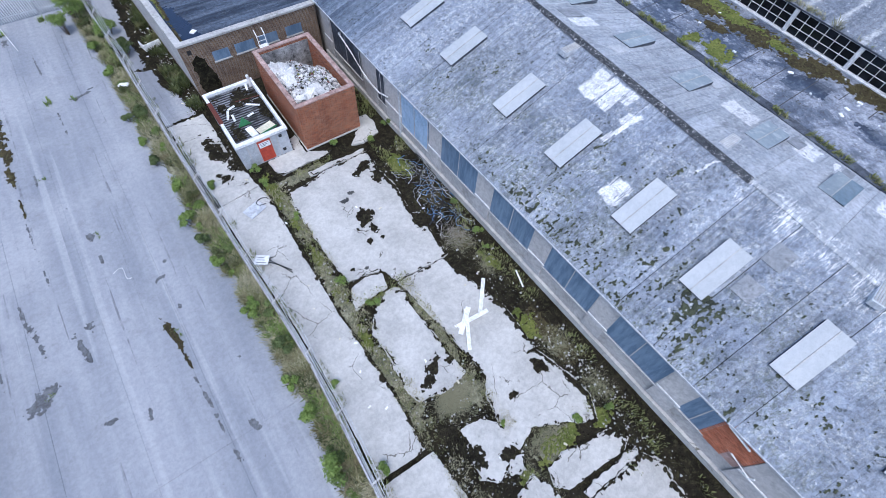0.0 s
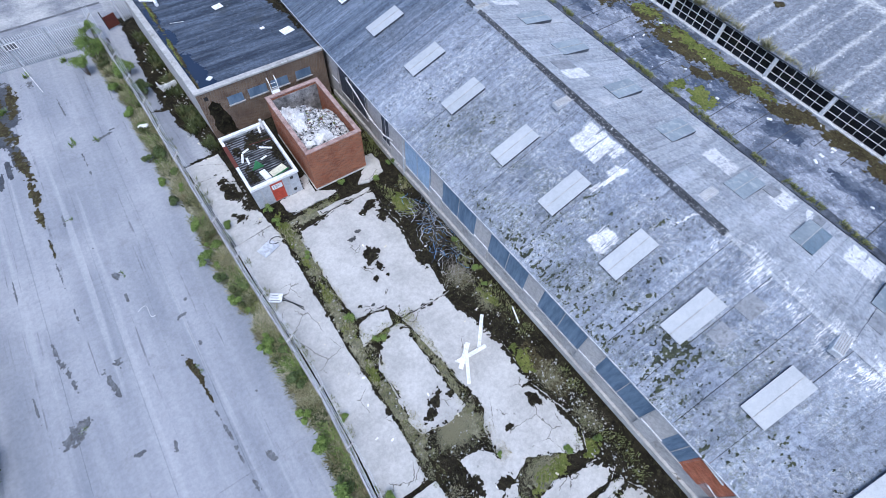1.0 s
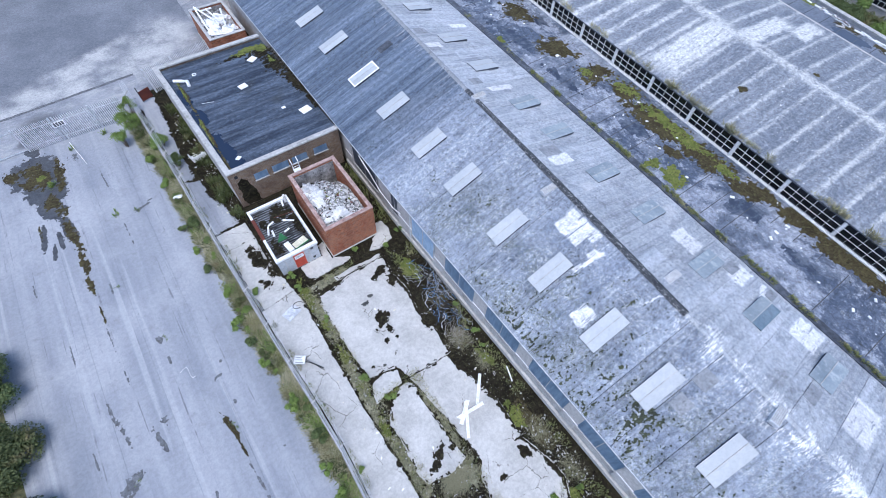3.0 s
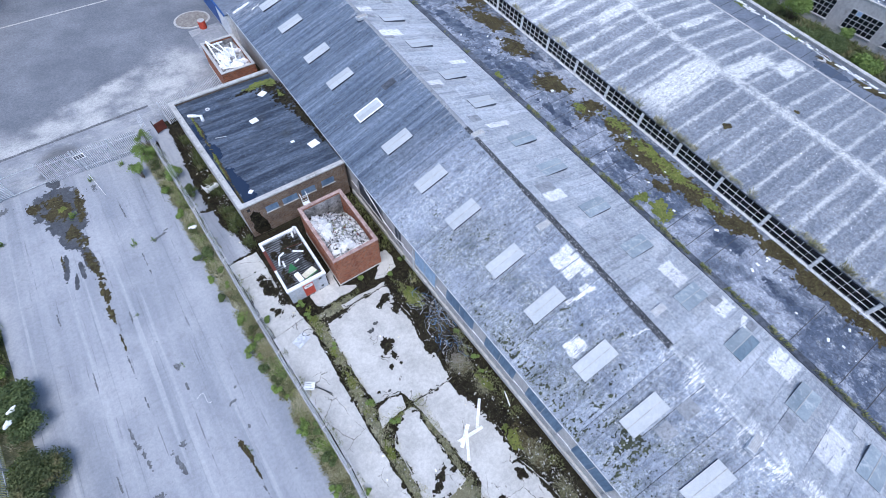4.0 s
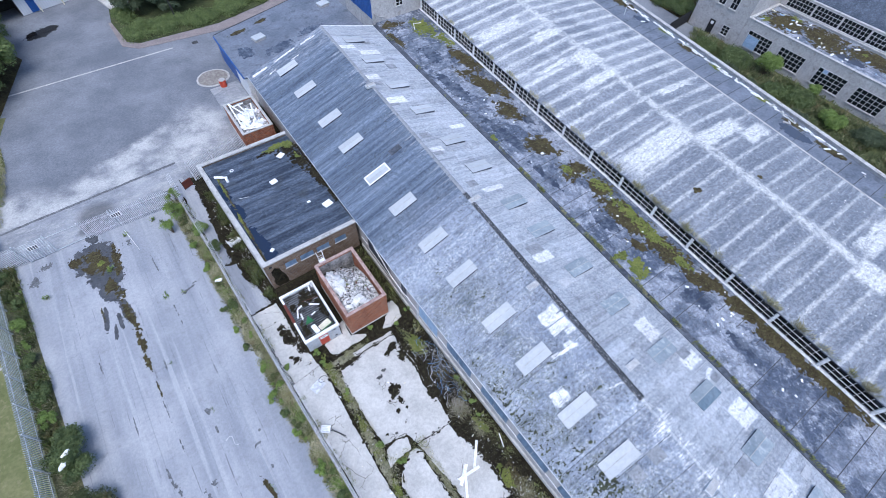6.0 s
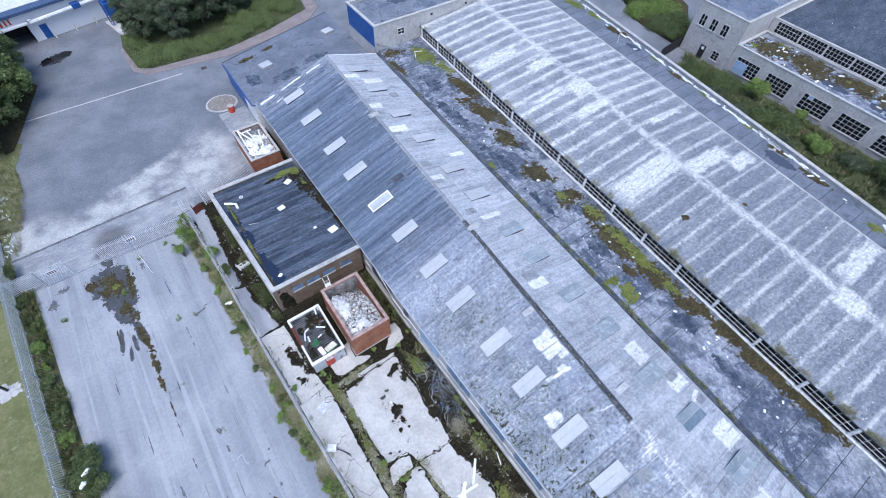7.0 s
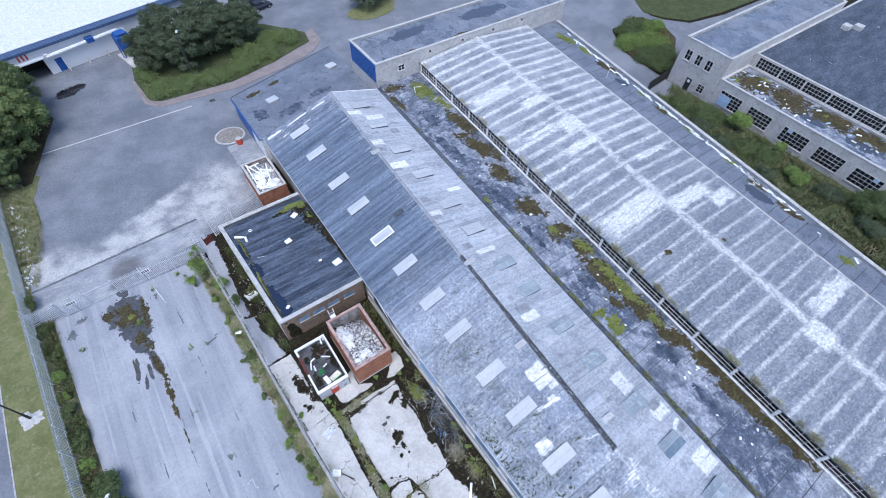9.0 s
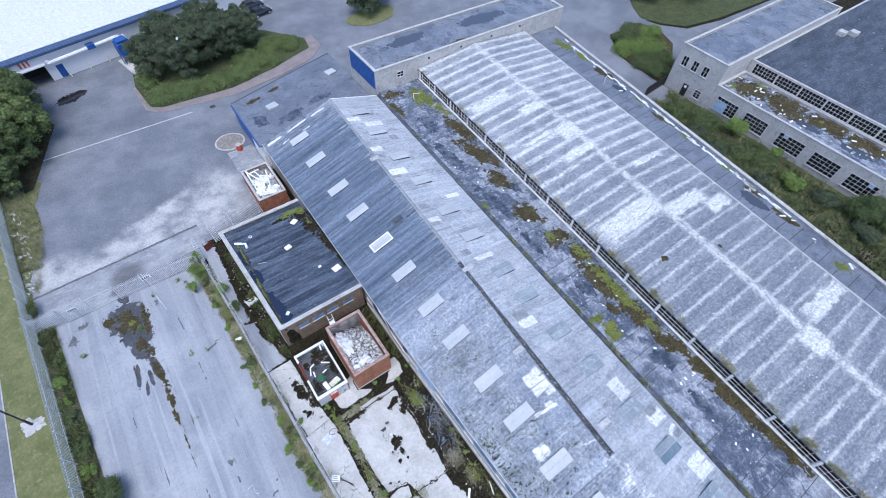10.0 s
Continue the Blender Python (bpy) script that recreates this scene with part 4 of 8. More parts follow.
def strip_of_roof(u0, u1, fz, y0, y1, lift, thick=0.03):
    """One roof sheet: u runs from nought to one over the slope, between the eaves and the ridge."""
    bm = bmesh.new()
    n = 3
    top, low = [], []
    for i in range(n + 1):
        u = u0 + (u1 - u0) * i / n
        w = 0.012 * math.sin(i * 2.1 + y0)
        edge = []
        for y in (y0, y1):
            x = weave(y) - 0.05 + (ridge(y) - weave(y) + 0.05) * u if fz is west else ridge(y) + (eave(y) - ridge(y)) * u
            edge.append((x, y, fz(x, y) + lift + w))
        top.append([bm.verts.new((x - 10, y + 8, z)) for x, y, z in edge])
        low.append([bm.verts.new((x - 10, y + 8, z - thick - w)) for x, y, z in edge])
    for i in range(n):
        bm.faces.new((top[i][0], top[i + 1][0], top[i + 1][1], top[i][1]))
        bm.faces.new((low[i][1], low[i + 1][1], low[i + 1][0], low[i][0]))
        bm.faces.new((top[i][0], low[i][0], low[i + 1][0], top[i + 1][0]))
        bm.faces.new((top[i][1], top[i + 1][1], low[i + 1][1], low[i][1]))
    bm.faces.new((top[0][0], top[0][1], low[0][1], low[0][0]))
    bm.faces.new((top[n][0], low[n][0], low[n][1], top[n][1]))
    return bm


rng = random.Random(4)
y = S0
k = 0
while y < S1 - 0.2:
    w = rng.choice((0.92, 1.0, 1.08, 1.9))
    y2 = min(y + w, S1)
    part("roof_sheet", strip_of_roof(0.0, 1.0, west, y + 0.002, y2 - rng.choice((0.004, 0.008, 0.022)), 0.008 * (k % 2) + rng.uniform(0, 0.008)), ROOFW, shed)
    y, k = y2, k + 1
y = S0
while y < S1 - 0.2:
    w = rng.choice((0.95, 1.05, 1.6))
    y2 = min(y + w, S1)
    cut = rng.choice((0.3, 0.46, 0.64))
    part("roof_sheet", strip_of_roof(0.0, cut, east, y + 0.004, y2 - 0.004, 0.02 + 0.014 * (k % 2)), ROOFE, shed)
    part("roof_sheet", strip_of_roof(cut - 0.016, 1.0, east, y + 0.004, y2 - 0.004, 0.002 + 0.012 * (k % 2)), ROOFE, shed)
    y, k = y2, k + 1
# the sheets lie on a deck
in_shed("roof_deck", boxes((3.2, 15.2, S0 + 0.2, S1 - 0.3, 3.7, 3.8)), DARKMETAL)
PATCHFELT = surface("repair_felt", (0.23, 0.245, 0.265), (0.32, 0.33, 0.35), 1.2, 10, 0.85, 0.005, (0.12, 0.13, 0.14))
PALEPATCH = surface("pale_repair", (0.42, 0.435, 0.45), (0.50, 0.51, 0.525), 1.2, 10, 0.85, 0.005, (0.38, 0.39, 0.41))
# ridge capping: dark crusted vents on a stretch of the ridge, plain felt elsewhere
_k = Tree("ridge_crust")
_a = _k.mix(_k.step(_k.noise(3, 8, 0.8), 0.35, 0.65), (0.028, 0.031, 0.038), (0.085, 0.09, 0.10))
_a = _k.mix(_k.step(_k.noise(7, 7, 0.85), 0.55, 0.61), _a, (0.62, 0.62, 0.62))
RIDGE = _k.done(_a, 0.95, _k.noise(12, 5), 0.04)
for y0, y1, w, h, cap in ((S0, -18.4, 0.14, 0.02, ROOFE), (-18.4, -4.5, 0.24, 0.09, RIDGE), (-4.5, 3.0, 0.2, 0.05, RIDGE), (3.0, S1, 0.18, 0.04, PATCHFELT)):
    b = bmesh.new()
    n = int((y1 - y0) / 0.6)
    for i in range(n):
        ya, yb = y0 + (y1 - y0) * i / n, y0 + (y1 - y0) * (i + 1) / n
        hh = h * rng.uniform(0.85, 1.15)
        for side in (-w, w):
            q0 = [(ridge(t) + side, t, (west if side < 0 else east)(ridge(t) + side, t) + 0.04) for t in (ya, yb)]
            q1 = [(ridge(t), t, RZ + 0.04 + hh) for t in (ya, yb)]
            b.faces.new([b.verts.new(p) for p in (q0[0], q1[0], q1[1], q0[1])])
    in_shed("ridge_capping", b, cap, "dark crusted ridge capping" if cap is RIDGE else "felt ridge capping")


def skylight(y, x0, x1, fz, material, tilt=0.0, half=False, litter=False, hy=0.58, rim=False):
    """A low roof light: kerb, two sheets and a bar between them."""
    ob = thing("skylight", (x0 + x1) / 2, y, fz((x0 + x1) / 2, y), label="raised rectangular roof light with dull plastic sheets", category="skylight", group="roof lights of the long shed")
    sl = math.degrees(math.atan2(fz(x1, y) - fz(x0, y), x1 - x0))
    m = pose(0, 0, 0.02, 0, -sl + tilt, 0)
    hx = (x1 - x0) / 2 / math.cos(radians(sl))
    b = bmesh.new()
    for r in ((-hx, hx, -hy, -hy + 0.05), (-hx, hx, hy - 0.05, hy), (-hx, -hx + 0.05, -hy + 0.05, hy - 0.05), (hx - 0.05, hx, -hy + 0.05, hy - 0.05)):
        box(b, *r, -0.06, 0.13, m=m)
    # dark felt puts the shadow on the roof light's sides into the kerb colour
    part("kerb", b, DARKFELT, ob)
    for s in (-1, 1):
        b = bmesh.new()
        y0, y1 = sorted((s * 0.012, s * (hy - 0.004)))
        box(b, -hx - 0.03, hx + 0.03, y0, y1, 0.135, 0.15, m=m)
        part("sheet", b, SKYDARK if (half and s < 0) else material, ob)
    b = bmesh.new()
    box(b, -hx - 0.03, hx + 0.03, -0.018, 0.018, 0.15, 0.172, m=m)
    part("glazing_bar", b, COPING, ob)
    if rim:
        for s in (-1, 1):
            for u, v, du, dv in ((0, s * (hy - 0.05), hx + 0.03, 0.06), (s * (hx - 0.03), 0, 0.06, hy - 0.12)):
                b = bmesh.new()
                box(b, u - du, u + du, v - dv, v + dv, 0.151, 0.185, m=m)
                part("rim", b, CLEANWHITE, ob, "clean white rim")
    if litter:
        b = bmesh.new()
        mat_of_soil(b, blob(-hx + 0.1, 0.15, 0.42, 0.6, 0, int(y), 0.3), -0.02, 0.05)
        bmesh.ops.transform(b, matrix=m, verts=b.verts)
        part("nest_litter", b, EARTH, ob, "brown litter heaped against the kerb")
    return ob


for y in (-28.9, -24.5, -20.2, -16.35, -11.85, -7.8, -2.95, 1.2, 6.1, 10.65, 15.9, 20.55, 26.5, 31.3):
    skylight(y, 4.5, 6.87, west, SKYLIGHT, rim=(y == 10.65))
for i, y in enumerate((-33.4, -29.2, -25.0, -20.8, -16.9, -12.2, -8.1, -3.4, 0.3, 5.6, 10.0, 15.5, 20.5, 26.0, 30.7)):
    skylight(y, 12.78 + 0.008 * y, 15.1 + 0.008 * y, east, SKYTEAL if y < 1 else SKYLIGHT, tilt=-5.0 if y < 1 else -3.0, half=(i == 3), litter=(i in (3, 4, 5, 6, 8)), hy=0.64)


def roof_vent(x, y, fz, turn=0):
    ob = thing("roof_vent", x, y, fz(x, y) + 0.02, turn, "small grey louvred vent box on the roof", "vent", "roof vents")
    part("box", boxes((-0.55, 0.55, -0.24, 0.24, -0.1, 0.2), bevel=0.02), GALV, ob)
    b = bmesh.new()
    for k in range(5):
        box(b, -0.5, 0.5, -0.21 + 0.088 * k, -0.165 + 0.088 * k, 0.2, 0.225)
    part("louvre", b, COPING, ob)


def roof_repair(x, y, w, d, fz, material, label):
    """A thin felt sheet laid on the slope."""
    ob = thing("roof_patch", x, y, fz(x, y), label=label, category="roof patch", group="felt repairs", kind="structure")
    sl = math.degrees(math.atan2(fz(x + 0.1, y) - fz(x, y), 0.1))
    b = bmesh.new()
    box(b, -w / 2, w / 2, -d / 2, d / 2, 0.04, 0.055, m=pose(0, 0, 0, 0, -sl, 0))
    part("sheet", b, material, ob)


for x, y, w, d in ((7.55, -21.35, 1.0, 0.85), (5.95, -21.5, 0.9, 0.85), (8.43, 11.8, 1.3, 0.7)):
    roof_repair(x, y, w, d, west, DARKFELT if y > 0 else PATCHFELT, "square of dark repair felt on the roof slope")
rng = random.Random(55)
for k in range(15):
    roof_repair(rng.choice((rng.uniform(15.4, 16.0), rng.uniform(11.3, 12.0))), -29.5 + 4.2 * k + rng.uniform(-1.2, 1.6), rng.uniform(0.9, 2.0), rng.uniform(0.4, 1.0), east, rng.choice((PALEPATCH, PATCHFELT, PATCHFELT)), "rectangular felt repair on the roof slope")
roof_vent(9.0, -7.6, west)
roof_vent(8.6, -24.4, west, 8)
roof_vent(10.6, -16.4, east)
roof_vent(10.6, 1.9, east)
roof_vent(10.95, 20.8, east)

# west wall: sheeted windows between boarded piers, as one run of bays
WALLTURN = math.degrees(math.atan(0.025))


def wall_bay(y0, y1, z0, z1, material, label):
    ob = thing("wall_window", weave((y0 + y1) / 2) + 0.22, (y0 + y1) / 2, z0, WALLTURN if y0 + y1 < 0 else 0, label=label, category="window", group="sheeted windows of the long shed", kind="structure")
    h, w = z1 - z0, abs(y1 - y0) / 2
    part("sheet", boxes((-0.05, -0.01, -w, w, 0, h)), material, ob)
    part("sill", boxes((-0.12, 0.0, -w - 0.1, w + 0.1, -0.09, -0.004), bevel=0.01), COPING, ob)
    b = boxes((-0.07, -0.05, -w, -w + 0.05, 0, h), (-0.07, -0.05, w - 0.05, w, 0, h), (-0.07, -0.05, -0.02, 0.02, 0, h))
    part("frame", b, GREYPANEL, ob)


def pier(y0, y1):
    ob = thing("wall_panel", weave((y0 + y1) / 2) + 0.22, (y0 + y1) / 2, 0.5, WALLTURN if y0 + y1 < 0 else 0, label="pale grey boarded pier between windows", category="wall panel", group="boarded piers", kind="structure")
    w = abs(y1 - y0) / 2
    part("board", boxes((-0.09, 0.02, -w, w, 1.35, 3.35), bevel=0.01), GREYPANEL, ob)
    part("board", boxes((-0.085, 0.02, -w, w, 0.1, 1.30), bevel=0.01), GREYPANEL, ob)
    part("cover_strip", boxes((-0.14, -0.09, -w - 0.1, w, 1.28, 1.36)), WHITE, ob)


bays = [(-6.25, -9.5), (-10.7, -13.85), (-14.95, -18.1), (-19.2, -22.25), (-23.4, -24.75)]
wall_bay(-2.2, -5.0, 1.2, 3.7, PALEBLUE, "pale blue sheeted opening in the shed wall")
for a, c in bays:
    wall_bay(c, a, 1.6, 3.75, SHEETED, "window covered with streaked blue-grey sheets")
for a, c in ((-5.1, -6.25), (-9.5, -10.7), (-13.85, -14.95), (-18.1, -19.2), (-22.25, -23.4), (-26.4, -31.0), (2.2, 0.6), (7.6, 6.6), (-0.5, -2.2)):
    pier(a, c)
wall_bay(2.6, 6.4, 1.3, 3.75, DARKFELT, "dark sheeted window in the shed wall")
wall_bay(-0.45, 0.55, 1.3, 3.75, DARKFELT, "narrow dark sheeted window in the shed wall")
# a window opening filled with new red brick, with a toothed edge
infill = thing("brick_infill", weave(-25.5) + 0.22, -25.5, 1.45, WALLTURN, label="window opening filled with fresh red brick with toothed edge", category="brickwork", kind="structure")
part("mortar_bed", boxes((-0.05, 0.03, -0.85, 0.85, 0.0, 2.35)), PINKCOPING, infill)
NEWBRICK = surface("new_red_brick", (0.36, 0.12, 0.065), (0.42, 0.16, 0.09), 3, 40, 0.9, 0.003, vary=0.22)
bk = data_of(boxes((-0.035, 0.02, -0.105, 0.105, -0.031, 0.031), bevel=0.006), "brick", NEWBRICK)
for r in range(31):
    end = -0.8 + (0.0 if r > 20 else 0.10 * ((r // 2) % 2))
    yy = 0.80 - (0.1125 if r % 2 else 0)
    stop = -0.85 + (0.55 if r < 10 else 0.0) + 0.11 * (r % 2)
    while yy > stop:
        piece("brick", bk, infill, pose(-0.05, yy, 0.045 + 0.075 * r))
        yy -= 0.225
part("drain_pipe", tube(bmesh.new(), [(-0.2, 0.75, 2.3), (-0.2, -0.3, 2.05)], 0.05, 6), WHITE, infill, "broken white drain pipe")
part("drain_pipe", tube(bmesh.new(), [(-0.16, -0.25, 0.9), (-0.18, -1.3, 0.55), (-0.18, -1.4, 0.8)], 0.045, 6), WHITE, infill, "broken white drain pipe")
hp = thing("hanging_gutter", 1.7, 1.6, 0, label="white plastic gutter length hanging loose on the shed wall", category="gutter", kind="structure")
part("channel", tube(bmesh.new(), [(-0.05, 3.4, 3.3), (-0.08, 1.8, 2.9), (-0.14, 0.2, 2.35), (-0.1, -1.6, 2.1), (-0.06, -2.6, 2.45)], 0.05, 6), WHITE, hp)
part("bracket", boxes((-0.06, 0.2, 3.3, 3.36, 3.2, 3.4)), GALV, hp)
dp = thing("drain_pipe", 1.78, -2.1, 0, label="grey metal downpipe on the shed wall", category="pipe", kind="structure")
part("pipe", tube(bmesh.new(), [(0, 0, 0), (0, 0, 3.7), (0.0, 0, 3.9)], 0.06, 8), GALV, dp)

# ---- flat strip, glazed band and the big low-crowned roof ----
N1 = 34.8


def bx(y):
    return 24.65 + 0.056 * y


def be(y):
    return 43.75 + 0.108 * y


def px_(y):
    return 49.7 + 0.135 * y


strip = solid("strip_roof", prism(bmesh.new(), [(eave(S0) + 0.5, S0), (bx(S0) + 0.3, S0), (bx(N1) + 0.3, N1), (eave(N1) + 0.5, N1)], 0, 5.1), STRIP, "flat felt valley roof with moss and standing water", "roof", kind="structure")
b = bmesh.new()
rng = random.Random(9)
for k in range(48):
    yy = S0 + 1.7 * k + rng.uniform(-0.1, 0.1)
    x0, x1 = rng.choice(((eave(yy) + 0.6, 21.6), (21.0, 23.6), (eave(yy) + 0.6, 23.9)))
    if yy < 34:
        box(b, x0, min(x1, bx(yy) - 0.2), yy, yy + 0.05, 5.095, 5.106)
solid("felt_laps", b, DARKMETAL, "dark lap joints of the roofing felt", "roof joint", kind="structure")
b = bmesh.new()
NX, NY = 14, 360
grid = []
for j in range(NY + 1):
    y = S0 + (N1 - S0) * j / NY
    row = []
    for i in range(NX + 1):
        u = i / NX
        x = bx(y) - 0.1 + (be(y) + 0.1 - bx(y)) * u
        crown = 0.95 * (1 - (0.12 * (2 * u - 1) ** 2 + 0.88 * abs(2 * u - 1)))
        rib = 0.055 * max(0, math.cos(2 * math.pi * (y + 17.6) / 1.85)) ** 2 * (1 if 0.02 < u < 0.98 else 0)
        row.append(b.verts.new((x, y, 6.68 + crown + rib + 0.02 * noise.noise(Vector((x * 0.4, y * 0.4, 0))))))
    grid.append(row)
for r0, r1 in zip(grid, grid[1:]):
    for i in range(NX):
        b.faces.new((r0[i], r0[i + 1], r1[i + 1], r1[i]))
big = thing("big_hall", 33, 0, 0, label="wide low-crowned hall roof of pale streaked felt above a glazed band", category="hall", kind="structure")
BH = Matrix.Translation((-33, 0, 0))


def in_big(name, bm, material, label="", parent=None):
    bmesh.ops.transform(bm, matrix=BH, verts=bm.verts)
    return part(name, bm, material, parent or big, label)


ob = in_big("roof", b, BIGROOF)
ob.data.polygons.foreach_set("use_smooth", [True] * len(ob.data.polygons))
# solid black core behind the glazing: the unlit interior painted as colour
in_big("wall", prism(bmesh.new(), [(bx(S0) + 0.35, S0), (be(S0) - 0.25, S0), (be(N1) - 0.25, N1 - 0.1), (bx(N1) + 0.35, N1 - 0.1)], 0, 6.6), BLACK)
in_big("fascia", prism(bmesh.new(), [(bx(S0) - 0.12, S0), (bx(S0) + 0.06, S0), (bx(N1) + 0.06, N1), (bx(N1) - 0.12, N1)], 6.60, 6.68), DARKFELT)
in_big("fascia", prism(bmesh.new(), [(be(S0) - 0.05, S0), (be(S0) + 0.14, S0), (be(N1) + 0.14, N1), (be(N1) - 0.05, N1)], 6.3, 6.70), COPING)
in_big("sill", prism(bmesh.new(), [(bx(S0) - 0.18, S0), (bx(S0) + 0.1, S0), (bx(N1) + 0.1, N1 - 0.1), (bx(N1) - 0.18, N1 - 0.1)], 5.12, 5.19), WHITE)
bay_pane = data_of(boxes((-0.01, 0.01, -0.315, 0.315, 0, 0.43)), "pane", PANE)
fb = bmesh.new()
for j in range(7):
    box(fb, -0.03, 0.03, -1.98 + 0.66 * j - 0.013, -1.98 + 0.66 * j + 0.013, 0, 1.38)
for z in (0.0, 0.45, 0.90, 1.35):
    box(fb, -0.025, 0.025, -1.98, 1.98, z, z + 0.024)
frame_mesh = data_of(fb, "window_frame", WHITE)
post_mesh = data_of(boxes((-0.09, 0.07, -0.09, 0.09, 0, 1.38)), "post", WHITE)
rng = random.Random(12)
k = 0
y = 34.4 - 2.1
while y > S0 + 2:
    lean = 0.0 if rng.random() < 0.8 else rng.uniform(-7, 7)
    w = thing("band_window", bx(y), y, 5.20, math.degrees(-math.atan(0.056)), "white steel window bay with dark broken panes", "window", "glazed band windows", "structure")
    piece("window_frame", frame_mesh, w, pose(-0.02, 0, 0, 0, lean, 0))
    piece("post", post_mesh, w, pose(-0.02, 2.1, 0))
    for i in range(6):
        for r in range(3):
            if rng.random() < 0.6 and y > -30:
                piece("pane", bay_pane, w, pose(0.03, -1.65 + 0.66 * i, 0.03 + 0.45 * r))
    y -= 4.2
    k += 1
solid("strip_roof", prism(bmesh.new(), [(be(S0) - 0.2, S0), (px_(S0), S0), (px_(N1), N1), (be(N1) - 0.2, N1)], 0, 5.5), SMOOTHFELT, "flat felt roof with standing water and debris", "roof", kind="structure")
b = bmesh.new()
for k in range(46):
    yy = S0 + 1.75 * k
    box(b, be(yy) + 0.3, px_(yy) - 0.6, yy, yy + 0.06, 5.495, 5.506)
solid("felt_laps", b, DARKMETAL, "dark lap joints of the roofing felt", "roof joint", kind="structure")
par = thing("parapet", 49.7, 0, 0, label="low stone parapet along the roof edge", category="parapet", kind="structure")
part("wall", prism(bmesh.new(), [(px_(S0) - 49.7, S0), (px_(S0) - 49.35, S0), (px_(34) - 49.35, 34.0), (px_(34) - 49.7, 34.0)], 0, 5.75), RENDERED, par)
y = S0
rng = random.Random(3)
while y < 33.5:
    ln = rng.uniform(1.1, 1.5)
    b = boxes((-0.25, 0.25, -ln / 2 + 0.015, ln / 2 - 0.015, 5.752, 5.86), bevel=0.015)
    bmesh.ops.transform(b, matrix=pose(px_(y + ln / 2) - 49.7 + 0.17, y + ln / 2, 0, 0, 0, -math.degrees(math.atan(0.135))), verts=b.verts)
    part("coping_stone", b, COPING, par)
    y += ln

# ---- yard bays and the broken slabs of the side court ----
rng = random.Random(21)
xs = [-26.6, -23.4, -20.2, -17.1, -14.0, None]
ys = [23.6, 14.5, 6.2, -13.5, -48]
for x0, x1 in zip(xs, xs[1:]):
    for y1, y0 in zip(ys, ys[1:]):
        xa, xb = (x1, x1) if x1 else (fence_x(y0) - 0.3, fence_x(y1) - 0.3)
        part("slab", prism(bmesh.new(), [(x0 + 18.704, y0 + 10.004), (xa + 18.696, y0 + 10.004), (xb + 18.696, y1 + 9.996), (x0 + 18.704, y1 + 9.996)], -0.09, rng.uniform(-0.002, 0.002)), YARD, yard)
strip_edge = [(fence_x(y) - 1.05, y) for y in range(-48, 24, 2)] + [(fence_x(y) - 0.02, y) for y in range(22, -50, -2)]
solid("verge", prism(bmesh.new(), ragged(strip_edge, 0.2, 0.32, 5, 0.7), -0.09, 0.014), DRYEARTH, "dry earth strip under the chain-link fence", "ground", kind="structure")
court = thing("court", -4, -9, 0, label="cracked pale concrete slabs with weeds in the joints", category="paving", kind="structure")
